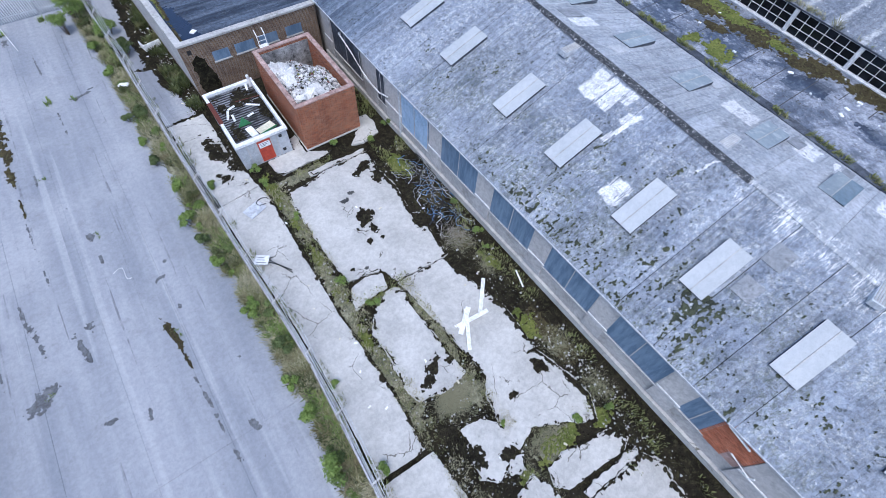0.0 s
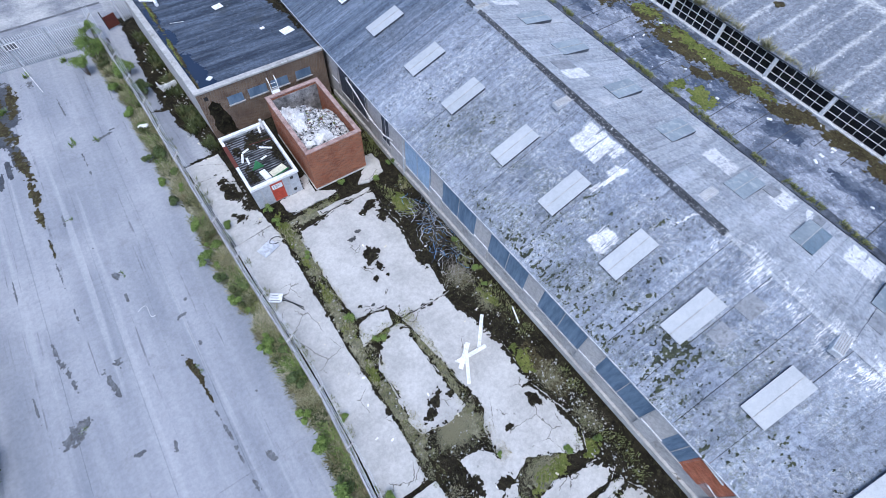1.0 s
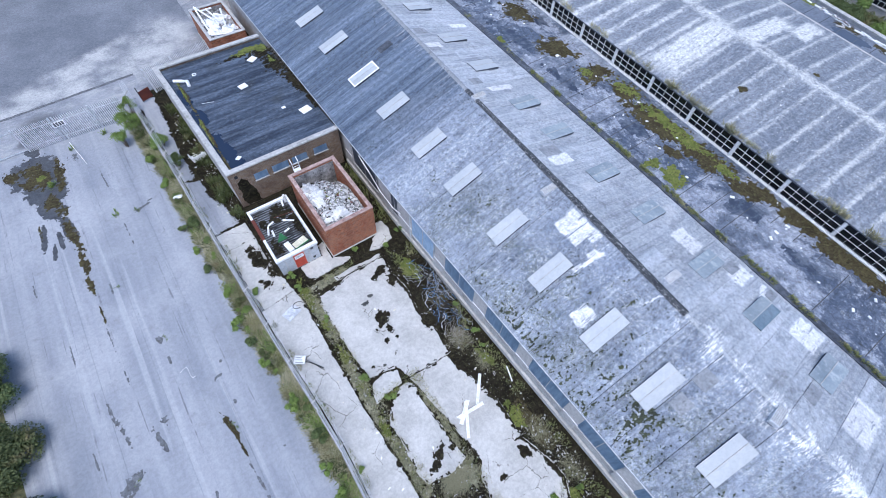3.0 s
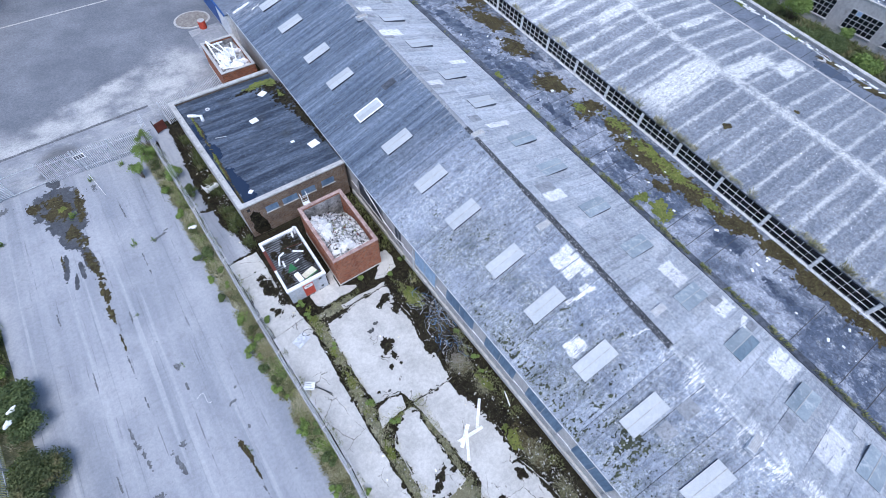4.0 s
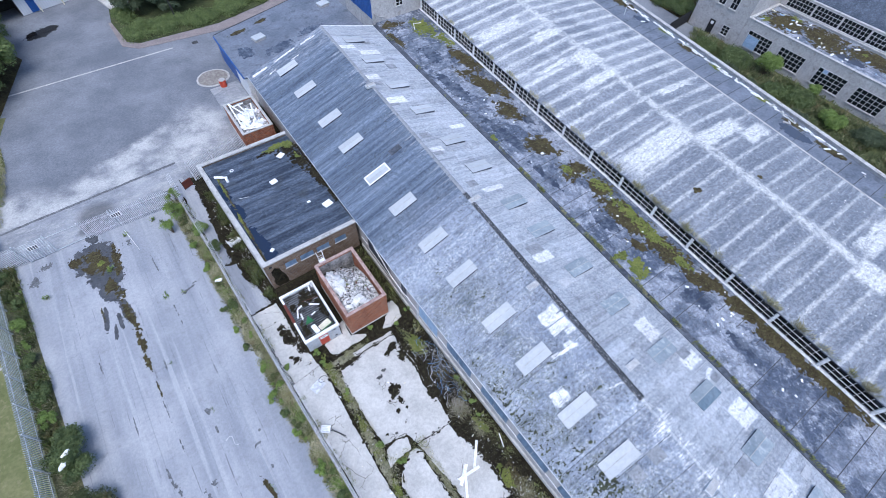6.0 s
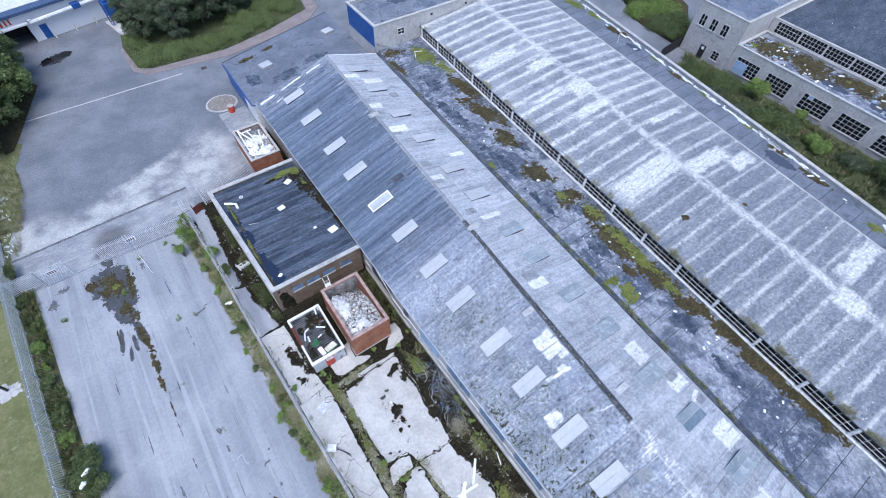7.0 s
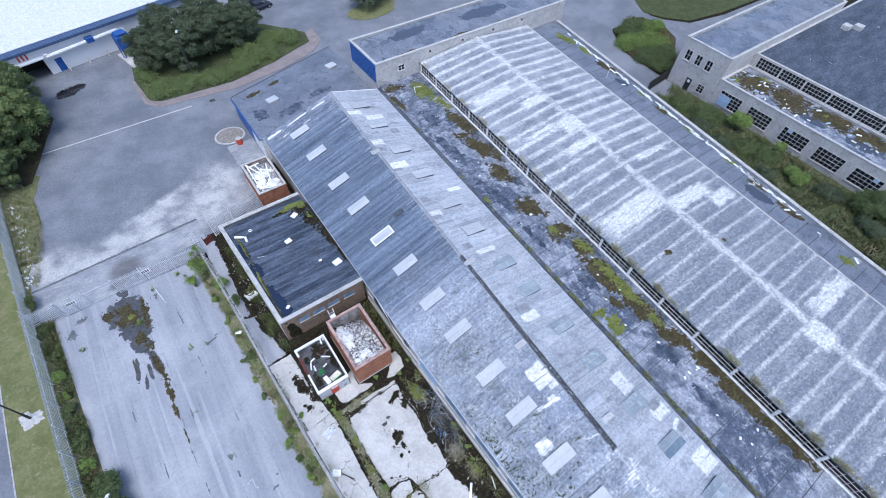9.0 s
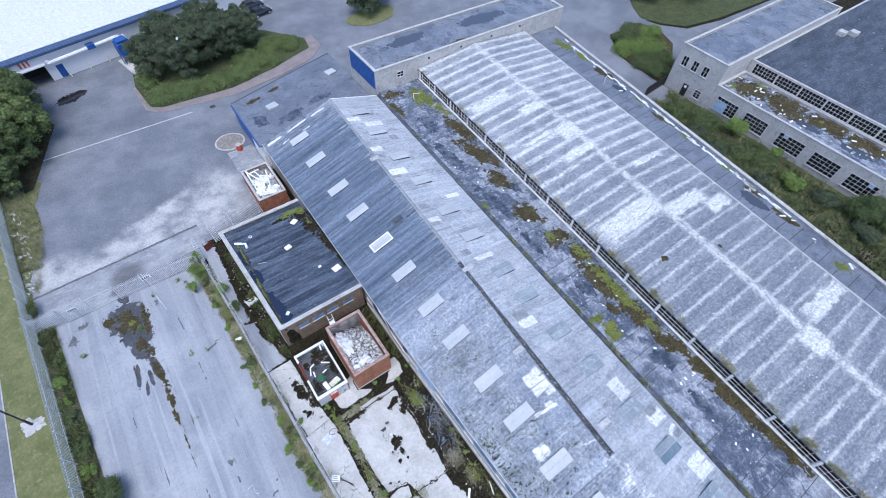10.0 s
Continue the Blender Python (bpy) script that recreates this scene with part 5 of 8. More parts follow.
slabs = [
    [(-6.1, -2.5), (-5.0, -2.5), (-3.6, -2.2), (-0.7, -2.1), (-0.75, -2.6), (-0.95, -3.7), (-0.75, -5.4), (-1.0, -7.2), (-0.75, -8.8), (-0.9, -10.9), (-4.0, -10.7), (-4.35, -9.65), (-6.1, -9.4), (-6.2, -6.3), (-6.3, -4.1)],
    [(-6.2, -10.05), (-5.2, -9.8), (-4.55, -10.0), (-4.7, -10.85), (-6.5, -11.0)],
    [(-5.8, -11.7), (-4.6, -11.15), (-4.1, -11.6), (-4.2, -13.1), (-4.1, -15.5), (-3.95, -16.6), (-5.1, -16.9), (-6.4, -16.5), (-6.6, -15.9), (-6.35, -14.4), (-6.4, -12.7)],
    [(-3.95, -11.05), (-1.2, -11.2), (-0.7, -13.5), (-0.25, -15.1), (-0.35, -16.8), (-0.45, -17.8), (-3.1, -17.5), (-3.4, -14.4)],
    [(-3.1, -17.54), (-0.45, -17.85), (-0.1, -19.1), (0.1, -19.9), (0.2, -20.9), (-0.3, -21.9), (-1.7, -21.0), (-2.9, -20.4), (-3.75, -20.8), (-4.0, -20.35), (-3.9, -19.4), (-3.6, -18.2)],
    [(-5.6, -18.8), (-4.6, -18.9), (-4.1, -19.6), (-3.95, -20.1), (-4.9, -21.1), (-5.4, -21.3), (-6.0, -20.7), (-5.7, -19.7)],
    [(-3.3, -22.2), (-2.4, -22.1), (-0.1, -22.6), (0.25, -23.2), (-0.3, -23.5), (-3.1, -23.2), (-3.55, -22.8)],
    [(-2.5, -24.2), (0.35, -24.1), (0.8, -24.85), (0.55, -26.0), (0.6, -29), (-2.7, -29)],
    [(-4.9, -22.2), (-4.15, -22.05), (-3.8, -22.7), (-3.9, -23.3), (-4.2, -26), (-5.6, -26), (-5.2, -22.4)],
    [(-9.98, -1.3), (-7.45, -1.0), (-7.2, -2.1), (-7.3, -4), (-7.4, -10.9), (-7.2, -15.8), (-7.35, -18.5), (-9.62, -18.45), (-9.42, -12), (-9.75, -6)],
    [(-7.1, -18.75), (-6.9, -21.1), (-6.7, -29), (-9.95, -29), (-9.64, -18.7)],
    [(-6.2, 0.45), (-5.4, 0.5), (-4.4, 0.5), (-4.35, 1.6), (-3.85, 1.6), (-3.85, -0.1), (-2.55, -0.7), (-3.0, -1.0), (-4.6, -0.95), (-5.85, -0.9), (-6.2, -0.35)],
    [(-9.75, -1.26), (-7.45, -0.96), (-7.65, 0.3), (-7.9, 1.4), (-7.95, 6.6), (-10.3, 6.6), (-9.9, 0)],
    [(-10.35, 6.7), (-8.3, 6.7), (-8.4, 8.4), (-9.2, 10.5), (-9.3, 12.8), (-10.6, 13)],
    [(-10.6, 13.2), (-9.6, 13.1), (-9.6, 18), (-9.3, 25.4), (-10.9, 26)],
    [(-7.6, 0.3), (0.1, 0.5), (0.1, 7.9), (-7.5, 7.9)],
    [(-2.7, -23.65), (-0.1, -23.7), (0.25, -23.85), (0.2, -24.0), (-2.6, -23.95)],
    [(-1.1, -0.95), (0.1, 0.1), (0.25, 0.75), (0.75, 0.75), (0.9, -0.15), (0.7, -0.85), (-0.4, -1.15)],
    [(-4.4, -1.6), (-2.97, -1.58), (-1.4, -1.7), (-0.85, -1.72), (-1.2, -1.92), (-2.75, -1.85), (-4.3, -1.9)],
    [(-4.45, -20.9), (-4.05, -21.15), (-4.25, -21.55), (-4.75, -21.35)],
]
for i, s in enumerate(slabs):
    cx, cy0 = sum(p[0] for p in s) / len(s), sum(p[1] for p in s) / len(s)
    if i < 9 or i > 15:
        s = [(x + 0.13 * (x - cx) / math.hypot(x - cx, y - cy0), y + 0.13 * (y - cy0) / math.hypot(x - cx, y - cy0)) for x, y in s]
    out = ragged([(x + 4, y + 9) for x, y in s], 0.09, 0.13 if i not in (9, 10, 3) else 0.05, i, 1.3)
    part("slab", prism(bmesh.new(), out, -0.08, 0.012 + 0.01 * (i % 3)), SOIL if i == 15 else YARD if i in (13, 14) else CONCRETE, court)


def rough3(x, y, seed):
    """Broken noise at three scales, about -1 to 1."""
    q = Vector((x, y, seed * 5.3))
    return 0.6 * noise.noise(q * 0.9) + 0.7 * noise.noise(q * 2.6) + 0.75 * noise.noise(q * 6.3) + 0.6 * noise.noise(q * 12.7)


def crust(name, field, cell, z, h, material):
    """A thin uneven crust on the grid nodes where the field is above nought; field: {(i, j): (value, level)}."""
    r = random.Random(len(field))
    verts, faces, index = [], [], {}

    def node_at(k):
        if k not in index:
            v, base = field[k]
            index[k] = len(verts)
            up = min(1.0, max(0.0, v) * 3) * r.uniform(0.5, 1.2)
            verts.append((cell * (k[0] + r.uniform(-0.38, 0.38)), cell * (k[1] + r.uniform(-0.38, 0.38)), z + base + h * up))
        return index[k]

    for i, j in field:
        ks = ((i, j), (i + 1, j), (i + 1, j + 1), (i, j + 1))
        if all(k in field for k in ks) and sum(field[k][0] for k in ks) > 0:
            faces.append(tuple(node_at(k) for k in ks))
    me = bpy.data.meshes.new(name)
    me.from_pydata(verts, [], faces)
    me.materials.append(material)
    return new(name, me)


# soil creeping over the broken slab edges
cell = 0.05
field = {}
for i, s in enumerate(slabs[:15] + slabs[16:]):
    xs_, ys_ = [p[0] for p in s], [p[1] for p in s]
    gi = np.arange(int(min(xs_) / cell) - 3, int(max(xs_) / cell) + 4)
    gj = np.arange(int(min(ys_) / cell) - 3, int(max(ys_) / cell) + 4)
    gx, gy = np.meshgrid(gi * cell, gj * cell, indexing="ij")
    near = np.full(gx.shape, 99.0)
    inside = np.zeros(gx.shape, bool)
    for (xa, ya), (xb, yb) in zip(s, s[1:] + s[:1]):
        u = np.clip(((gx - xa) * (xb - xa) + (gy - ya) * (yb - ya)) / ((xb - xa) ** 2 + (yb - ya) ** 2), 0, 1)
        near = np.minimum(near, np.hypot(gx - xa - u * (xb - xa), gy - ya - u * (yb - ya)))
        if ya != yb:
            cross = ((ya > gy) != (yb > gy)) & (gx < (xb - xa) * (gy - ya) / (yb - ya) + xa)
            inside ^= cross
    sure = 0.012 + 0.01 * (i % 3)
    for a, c in np.argwhere((near < 0.75) & (inside | (near < 0.12))):
        x, y = gx[a, c], gy[a, c]
        d = near[a, c] if inside[a, c] else -near[a, c]
        base = (0.10 if x > -1.2 and i < 9 else 0.12 if i in (13, 14) and x > -9.9 else -0.06) if i not in (9, 10) else (-0.12 if x < -7.8 else 0.0)
        if i in (3, 4) and -18.2 < y < -17.2 and x < -0.9:
            base = -0.4
        if i in (9, 12) and -1.9 < y < -0.6 and x < -7.7:
            base = -0.4
        field[(int(gi[a]), int(gj[c]))] = (base - d + 0.24 * rough3(x, y, 3) - 0.03, sure)
moss_field = {}
for i in range(int(2.1 / 0.04), int(8.6 / 0.04)):
    for j in range(int(-30 / 0.04), int(-1.0 / 0.04)):
        x, y = i * 0.04, j * 0.04
        where = 0.7 * noise.noise(Vector((x * 0.3, y * 0.45, 4))) + 0.55 * noise.noise(Vector((x * 0.8, y * 2.2, 8))) - 0.11 * max(0, x - 4.6) - 0.03 * abs(y + 16)
        if where < -0.45:
            continue
        q = Vector((x * 0.85, y * 1.2, 2))
        v = 0.9 * where + 0.7 * noise.noise(q * 4.6) + 0.85 * noise.noise(q * 10.5) - 0.31
        if v > -0.5:
            moss_field[(i, j)] = (v, west(x, y))
tagged(crust("roof_crumbs", moss_field, 0.04, 0.026, 0.03, CRUMBS), "dark green crumbs of moss on the roof slope", "moss", kind="stuff")
tagged(crust("soil_crust", field, cell, 0.004, 0.03, SOIL), "dark soil creeping over the broken slab edges", "soil", kind="stuff")


def patch(name, label, material, rows, z, h, category, kind="stuff", seed=1, cell=0.08, fray=0.75):
    """Low patches of soil, moss or water with frayed edges and stray specks, one mesh."""
    area = {}
    for x, y, rx, ry, turn in rows:
        c, s = math.cos(radians(turn)), math.sin(radians(turn))
        ex, ey = 1.6 * math.hypot(rx * c, ry * s), 1.6 * math.hypot(rx * s, ry * c)
        for i in range(int((x - ex) / cell) - 1, int((x + ex) / cell) + 2):
            for j in range(int((y - ey) / cell) - 1, int((y + ey) / cell) + 2):
                u, v = i * cell - x, j * cell - y
                d = math.hypot((u * c + v * s) / rx, (v * c - u * s) / ry)
                if d < 1.7:
                    area[(i, j)] = max(area.get((i, j), -9), 1 - d)
    field = {k: (v + fray * rough3(k[0] * cell, k[1] * cell, seed) - 0.10, 0.0) for k, v in area.items()}
    return tagged(crust(name, field, cell, z, h, material), label, category, kind=kind)


patch("soil_patch", "dark earth and dead moss lying on the slabs", SOIL,
      [(-3.4, -6.3, 0.62, 0.6, 20), (-3.3, -7.3, 0.25, 0.4, 10), (-3.9, -7.9, 0.2, 0.25, 0), (-1.6, -3.0, 0.55, 0.3, 20), (-1.2, -4.1, 0.4, 0.5, 0), (-2.2, -3.3, 0.3, 0.2, 0), (-4.9, -15.6, 0.6, 0.3, 40), (-5.6, -16.2, 0.4, 0.25, 30), (-4.2, -15.9, 0.3, 0.2, 0), (-0.75, -18.5, 0.3, 0.42, 10),
       (-8.4, 2.6, 0.5, 2.1, 8), (-8.8, 0.6, 0.35, 0.8, 20), (-7.6, 1.3, 0.4, 0.9, 0), (-4.1, -6.9, 0.12, 0.14, 0), (-3.2, -8.1, 0.14, 0.16, 0), (-2.7, -18.9, 0.2, 0.12, 0), (-5.6, -9.0, 0.16, 0.12, 0),
       (-4.6, -20.7, 0.4, 0.3, 0), (-0.9, -8.4, 0.25, 0.9, 0), (-6.0, -19.2, 0.5, 1.2, 10)], 0.03, 0.035, "soil", seed=3, cell=0.05)
patch("damp_stain", "grey damp stain on the concrete", DAMP, [(-3.7, -4.75, 0.4, 0.22, 0), (-3.1, -4.4, 0.22, 0.12, 0), (-4.9, -9.3, 0.18, 0.12, 0)], 0.036, 0.004, "stain", seed=9, cell=0.05)
patch("moss_bed", "patchy green moss along the foot of the wall", MOSS, [(0.4, -4.2, 0.6, 1.2, 0), (0.9, -12.6, 0.3, 0.9, 15), (0.2, -16.6, 0.5, 1.0, 0), (0.1, -22.0, 0.5, 0.4, 0), (-2.2, -21.6, 1.3, 0.45, 15), (-4.3, -22.0, 0.4, 0.5, 0), (-6.95, -12.6, 0.25, 0.9, 0), (-6.8, -7.5, 0.3, 1.0, 0), (-6.9, -1.8, 0.4, 1.2, 0), (-6.8, -9.6, 0.3, 0.6, 10), (-6.8, -4.6, 0.25, 0.6, 0), (-5.5, -11.1, 0.7, 0.25, 0)],
      -0.08, 0.10, "moss", seed=30, cell=0.06)
patch("brown_moss_bed", "brown dead moss and leaf litter on bare soil", BROWNMOSS, [(0.7, -17.6, 0.7, 1.4, 5), (0.3, -10.6, 0.6, 0.8, 0), (0.9, -7.4, 0.9, 1.3, 0)], -0.08, 0.09, "moss", seed=50, cell=0.06)
patch("joint_litter", "dry grey-brown moss and grit filling the slab joints", DRYEARTH, [(-6.9, -15.5, 0.45, 2.4, 0), (-3.75, -14.2, 0.3, 2.9, 0), (-6.9, -9.6, 0.45, 2.6, 0), (-6.6, -4.2, 0.5, 2.4, 0), (-5.0, -1.5, 1.4, 0.4, 6), (-5.2, -11.2, 1.0, 0.3, 0), (-2.4, -21.6, 1.2, 0.4, 8), (-4.4, -17.4, 0.9, 0.8, 0)], -0.08, 0.08, "moss", seed=52, cell=0.06)
# wet fan of silt and scattered stains in the open yard
patch("silt_fan", "dark wet silt fan below the gate", WETSILT, [(-20.3, 20.9, 2.3, 2.0, 0), (-19.9, 18.4, 1.7, 2.0, 8), (-19.9, 16.2, 1.0, 1.6, 12), (-20.9, 13.4, 0.25, 1.6, -8), (-20.5, 11.6, 0.2, 1.0, -10), (-19.9, 12.6, 0.22, 1.2, 0), (-19.2, 13.4, 0.5, 1.6, 8), (-20.0, 23.4, 0.5, 0.9, 30)], 0.006, 0.008, "silt", seed=61, fray=0.3)
patch("silt_fan", "brown mossy silt in the wet fan", BROWNMOSS, [(-20.2, 20.2, 1.3, 1.5, 20), (-21.9, 21.2, 0.5, 0.9, 20), (-18.7, 19.6, 0.4, 1.5, -8), (-19.6, 16.4, 0.6, 1.3, 10), (-19.1, 12.4, 0.4, 1.6, 6), (-18.95, 9.6, 0.28, 1.4, 4), (-18.95, 7.2, 0.12, 1.0, 2), (-21.0, 14.4, 0.15, 0.9, 0)], 0.012, 0.02, "silt", seed=71, fray=0.9)
patch("silt_fan", "green weeds in the middle of the wet fan", MOSS, [(-20.0, 19.9, 0.45, 0.35, 20), (-19.5, 18.9, 0.2, 0.5, 0)], 0.02, 0.05, "moss", seed=72, fray=0.8)
patch("yard_stain", "brown moss in a yard joint", BROWNMOSS, [(-14.5, -7.3, 0.16, 1.0, 10), (-14.35, -8.9, 0.07, 0.6, 6), (-18.9, 4.6, 0.07, 0.9, 3), (-19.05, 7.6, 0.2, 0.8, 3)], 0.006, 0.02, "stain", seed=82, cell=0.05, fray=0.9)
patch("yard_stain", "grey damp spots on the yard concrete", YARDSTAIN, [(-20.1, -2.6, 0.08, 0.7, 5), (-19.75, -4.3, 0.1, 0.8, 8), (-18.2, -5.5, 0.12, 0.8, 10), (-17.6, -4.7, 0.24, 0.3, 0), (-20.2, -7.2, 0.5, 0.4, 30), (-19.7, -6.9, 0.25, 0.2, 0), (-16.5, -10.4, 0.15, 0.35, 10), (-13.6, -3.0, 0.12, 0.1, 0), (-14.0, -3.9, 0.28, 0.1, 20), (-16.2, -1.1, 0.07, 0.3, 0),
      (-16.3, 0.6, 0.16, 0.35, 10), (-12.3, -10.1, 0.12, 0.08, 0), (-18.0, -9.8, 0.2, 0.12, 0), (-14.05, -13.9, 0.1, 0.4, 10), (-14.0, 12.5, 0.7, 0.16, 15), (-13.4, 12.9, 0.25, 0.12, 0), (-18.9, 2.2, 0.05, 1.2, 2), (-18.75, -0.6, 0.05, 0.8, 2), (-14.25, -10.9, 0.06, 0.9, 6), (-14.15, -12.6, 0.06, 0.5, 4), (-22.3, 9.0, 0.05, 1.0, 3), (-15.8, 17.5, 0.05, 1.4, 3), (-15.6, 10.5, 0.05, 1.4, 2),
      (-17.2, 21.0, 0.4, 0.3, 0), (-24.2, 22.2, 0.8, 0.3, 10), (-25.4, 21.0, 0.4, 0.6, 0), (-13.7, -6.0, 0.1, 0.12, 0), (-21.5, -5.0, 0.05, 0.7, 4), (-12.9, -13.4, 0.12, 0.3, 20), (-17.9, 6.2, 0.06, 0.5, 0), (-16.9, 3.3, 0.08, 0.12, 0), (-21.2, 2.5, 0.05, 0.7, 0)], 0.006, 0.008, "stain", seed=81, cell=0.04, fray=1.2)

patch("puddle", "dark puddle on the asphalt", PUDDLE, [(-18.0, 65.8, 2.3, 1.3, 20), (-16.6, 66.4, 1.2, 1.0, 0)], -0.008, 0.001, "puddle", seed=96, fray=0.3)
# puddles, moss and litter on the flat roofs
patch("roof_moss", "bright green moss cushions on the valley roof", MOSS, [(24.3, 30.4, 1.3, 2.6, 8), (24.9, 27.0, 0.8, 1.6, 10), (23.2, -2.2, 0.7, 1.4, 0), (22.8, -6.4, 0.7, 2.2, 4), (22.6, -9.6, 0.6, 2.2, 6), (18.9, -10.6, 0.9, 1.0, 0), (18.4, -9.2, 0.6, 0.5, 0), (22.4, -12.6, 0.5, 1.0, 0), (18.7, 9.0, 0.35, 0.8, 0), (21.9, 1.2, 0.5, 0.6, 0)], 5.11, 0.05, "moss", seed=101, fray=0.9)
patch("roof_silt", "brown silt and dead moss on the valley roof", BROWNMOSS, [(24.7, 21.4, 1.0, 3.6, 4), (23.7, 16.4, 1.3, 3.4, 12), (22.9, 11.6, 1.2, 2.0, 0), (22.3, 5.2, 1.35, 1.6, 0), (22.5, 0.6, 1.4, 1.2, 0), (22.9, -2.6, 1.2, 1.6, 0), (22.2, -6.4, 1.3, 3.2, 2), (22.3, -11.0, 1.1, 2.8, 0), (22.2, -14.4, 0.8, 1.5, 0), (22.6, -22.5, 0.9, 3.0, 0), (20.6, -9.2, 0.6, 1.0, 0), (21.2, 33.2, 1.4, 1.0, 0), (19.8, 30.0, 0.4, 2.0, 0), (22.8, -18.5, 0.7, 2.4, 0), (22.9, -15.6, 0.7, 1.8, 0), (22.7, -26.0, 0.8, 2.6, 0), (21.6, -14.2, 0.4, 0.8, 0)], 5.104, 0.03, "silt", seed=111, fray=0.8)
patch("roof_puddle", "standing water on the valley roof", SHALLOW, [(20.2, 18, 0.9, 3.4, 4), (20.0, 9, 0.8, 3.6, 0), (21.6, 24.8, 1.1, 2.2, 0), (20.6, -15.6, 0.9, 1.6, 30), (20.0, -20.0, 0.5, 1.4, 0), (19.6, 1.5, 0.5, 2.2, 0), (20.2, -6.0, 0.7, 1.2, 10), (23.6, 9.0, 0.6, 0.8, 0)], 5.102, 0.001, "puddle", seed=121, fray=0.6)
patch("roof_moss", "green moss along the parapet", MOSS, [(px_(30) - 1.9, 29.5, 0.9, 1.9, 0), (px_(26) - 1.2, 25, 0.7, 1.6, 0), (px_(12) - 0.8, 12, 0.35, 1.2, 0), (px_(3) - 0.7, 3, 0.3, 1.4, 0), (px_(-2) - 0.8, -3.5, 0.35, 1.0, 0), (px_(-20) - 1.6, -20, 0.6, 1.0, 0)], 5.5, 0.04, "moss", seed=131)
patch("roof_silt", "brown silt along the parapet", BROWNMOSS, [(px_(20) - 1.0, 20, 0.7, 2.4, 0), (px_(8) - 0.9, 8, 0.5, 2.0, 0), (px_(-13) - 1.0, -13, 0.5, 2.4, 0), (px_(-7) - 1.1, -8, 0.5, 1.4, 0)], 5.5, 0.03, "silt", seed=141)
patch("roof_puddle", "standing water along the parapet", WATER, [(px_(-9) - 2.2, -9, 0.9, 2.2, 0), (px_(16) - 1.6, 16, 0.6, 1.4, 0)], 5.502, 0.002, "puddle", seed=151, fray=0.35)


# ---- brick bins, white kiosk and flat block in the court ----
def chunks(name, n, region, size, material, parent, seed, heap):
    """Broken pieces lying on a heap, joined."""
    r = random.Random(seed)
    b = bmesh.new()
    x0, x1, y0, y1 = region
    for _ in range(n):
        x, y = r.uniform(x0, x1), r.uniform(y0, y1)
        s = size * r.uniform(0.4, 1.5)
        m = Matrix.Translation((x, y, heap(x, y) + 0.1 * s)) @ Euler((r.uniform(-0.9, 0.9), r.uniform(-0.9, 0.9), r.uniform(0, 6.3))).to_matrix().to_4x4()
        w = bmesh.ops.create_cube(b, size=s)["verts"]
        for v in w:
            v.co = Vector((v.co.x * r.uniform(0.7, 1.3), v.co.y * r.uniform(0.5, 1.0), v.co.z * r.uniform(0.25, 0.6)))
        bmesh.ops.transform(b, matrix=m, verts=w)
    return part(name, b, material, parent)


def heap_mesh(x0, x1, y0, y1, heap):
    b = bmesh.new()
    n = 26
    g = [[b.verts.new((x0 + (x1 - x0) * i / n, y0 + (y1 - y0) * j / n, heap(x0 + (x1 - x0) * i / n, y0 + (y1 - y0) * j / n))) for i in range(n + 1)] for j in range(n + 1)]
    for a, c in zip(g, g[1:]):
        for i in range(n):
            b.faces.new((a[i], a[i + 1], c[i + 1], c[i]))
    return b


def brick_bin(x, y, w, d, h, label, coping):
    ob = thing("brick_bin", x, y, 0, label=label, category="brick bin", group="brick bins")
    t = 0.23
    part("wall", boxes((0, w, 0, t, 0.1, h), (0, w, d - t, d, 0.1, h), (0, t, t, d - t, 0.1, h), (w - t, w, t, d - t, 0.1, h)), BRICK, ob)
    part("plinth", boxes((-0.05, w + 0.05, -0.05, d + 0.05, 0, 0.12), bevel=0.02), CONCRETE, ob)
    part("coping", boxes((-0.03, w + 0.03, -0.03, t + 0.03, h, h + 0.09), (-0.03, w + 0.03, d - t - 0.03, d + 0.03, h, h + 0.09), (-0.03, t + 0.03, t + 0.03, d - t - 0.03, h, h + 0.09), (w - t - 0.03, w + 0.03, t + 0.03, d - t - 0.03, h, h + 0.09), bevel=0.015), coping, ob)
    part("lining", boxes((t, w - t, d - t - 0.03, d - t - 0.004, 0.2, h - 0.15)), STAINEDLINING, ob, "flaking pale render lining with black stains")
    return ob


brick_bin(-3.75, 0, 3.75, 6.0, 3.30, "open red brick bin with pink coping, filled with rubble", PINKCOPING)
rub = thing("rubble_heap", -1.9, 2.6, 1.6, label="heap of grey and white rubble inside the brick bin", category="rubble", kind="stuff")


def heap1(x, y):
    return 1.45 - 1.2 * max(0, (y - 1.5) / 1.6) ** 1.8 + 0.16 * noise.noise(Vector((x * 2, y * 2, 3))) + 0.22 * noise.noise(Vector((x * 0.8, y * 0.8, 7))) - 0.2 * max(0, x) ** 2 - 0.7 * max(0, min(1, x)) * max(0, min(1, (y - 0.6) / 1.2))


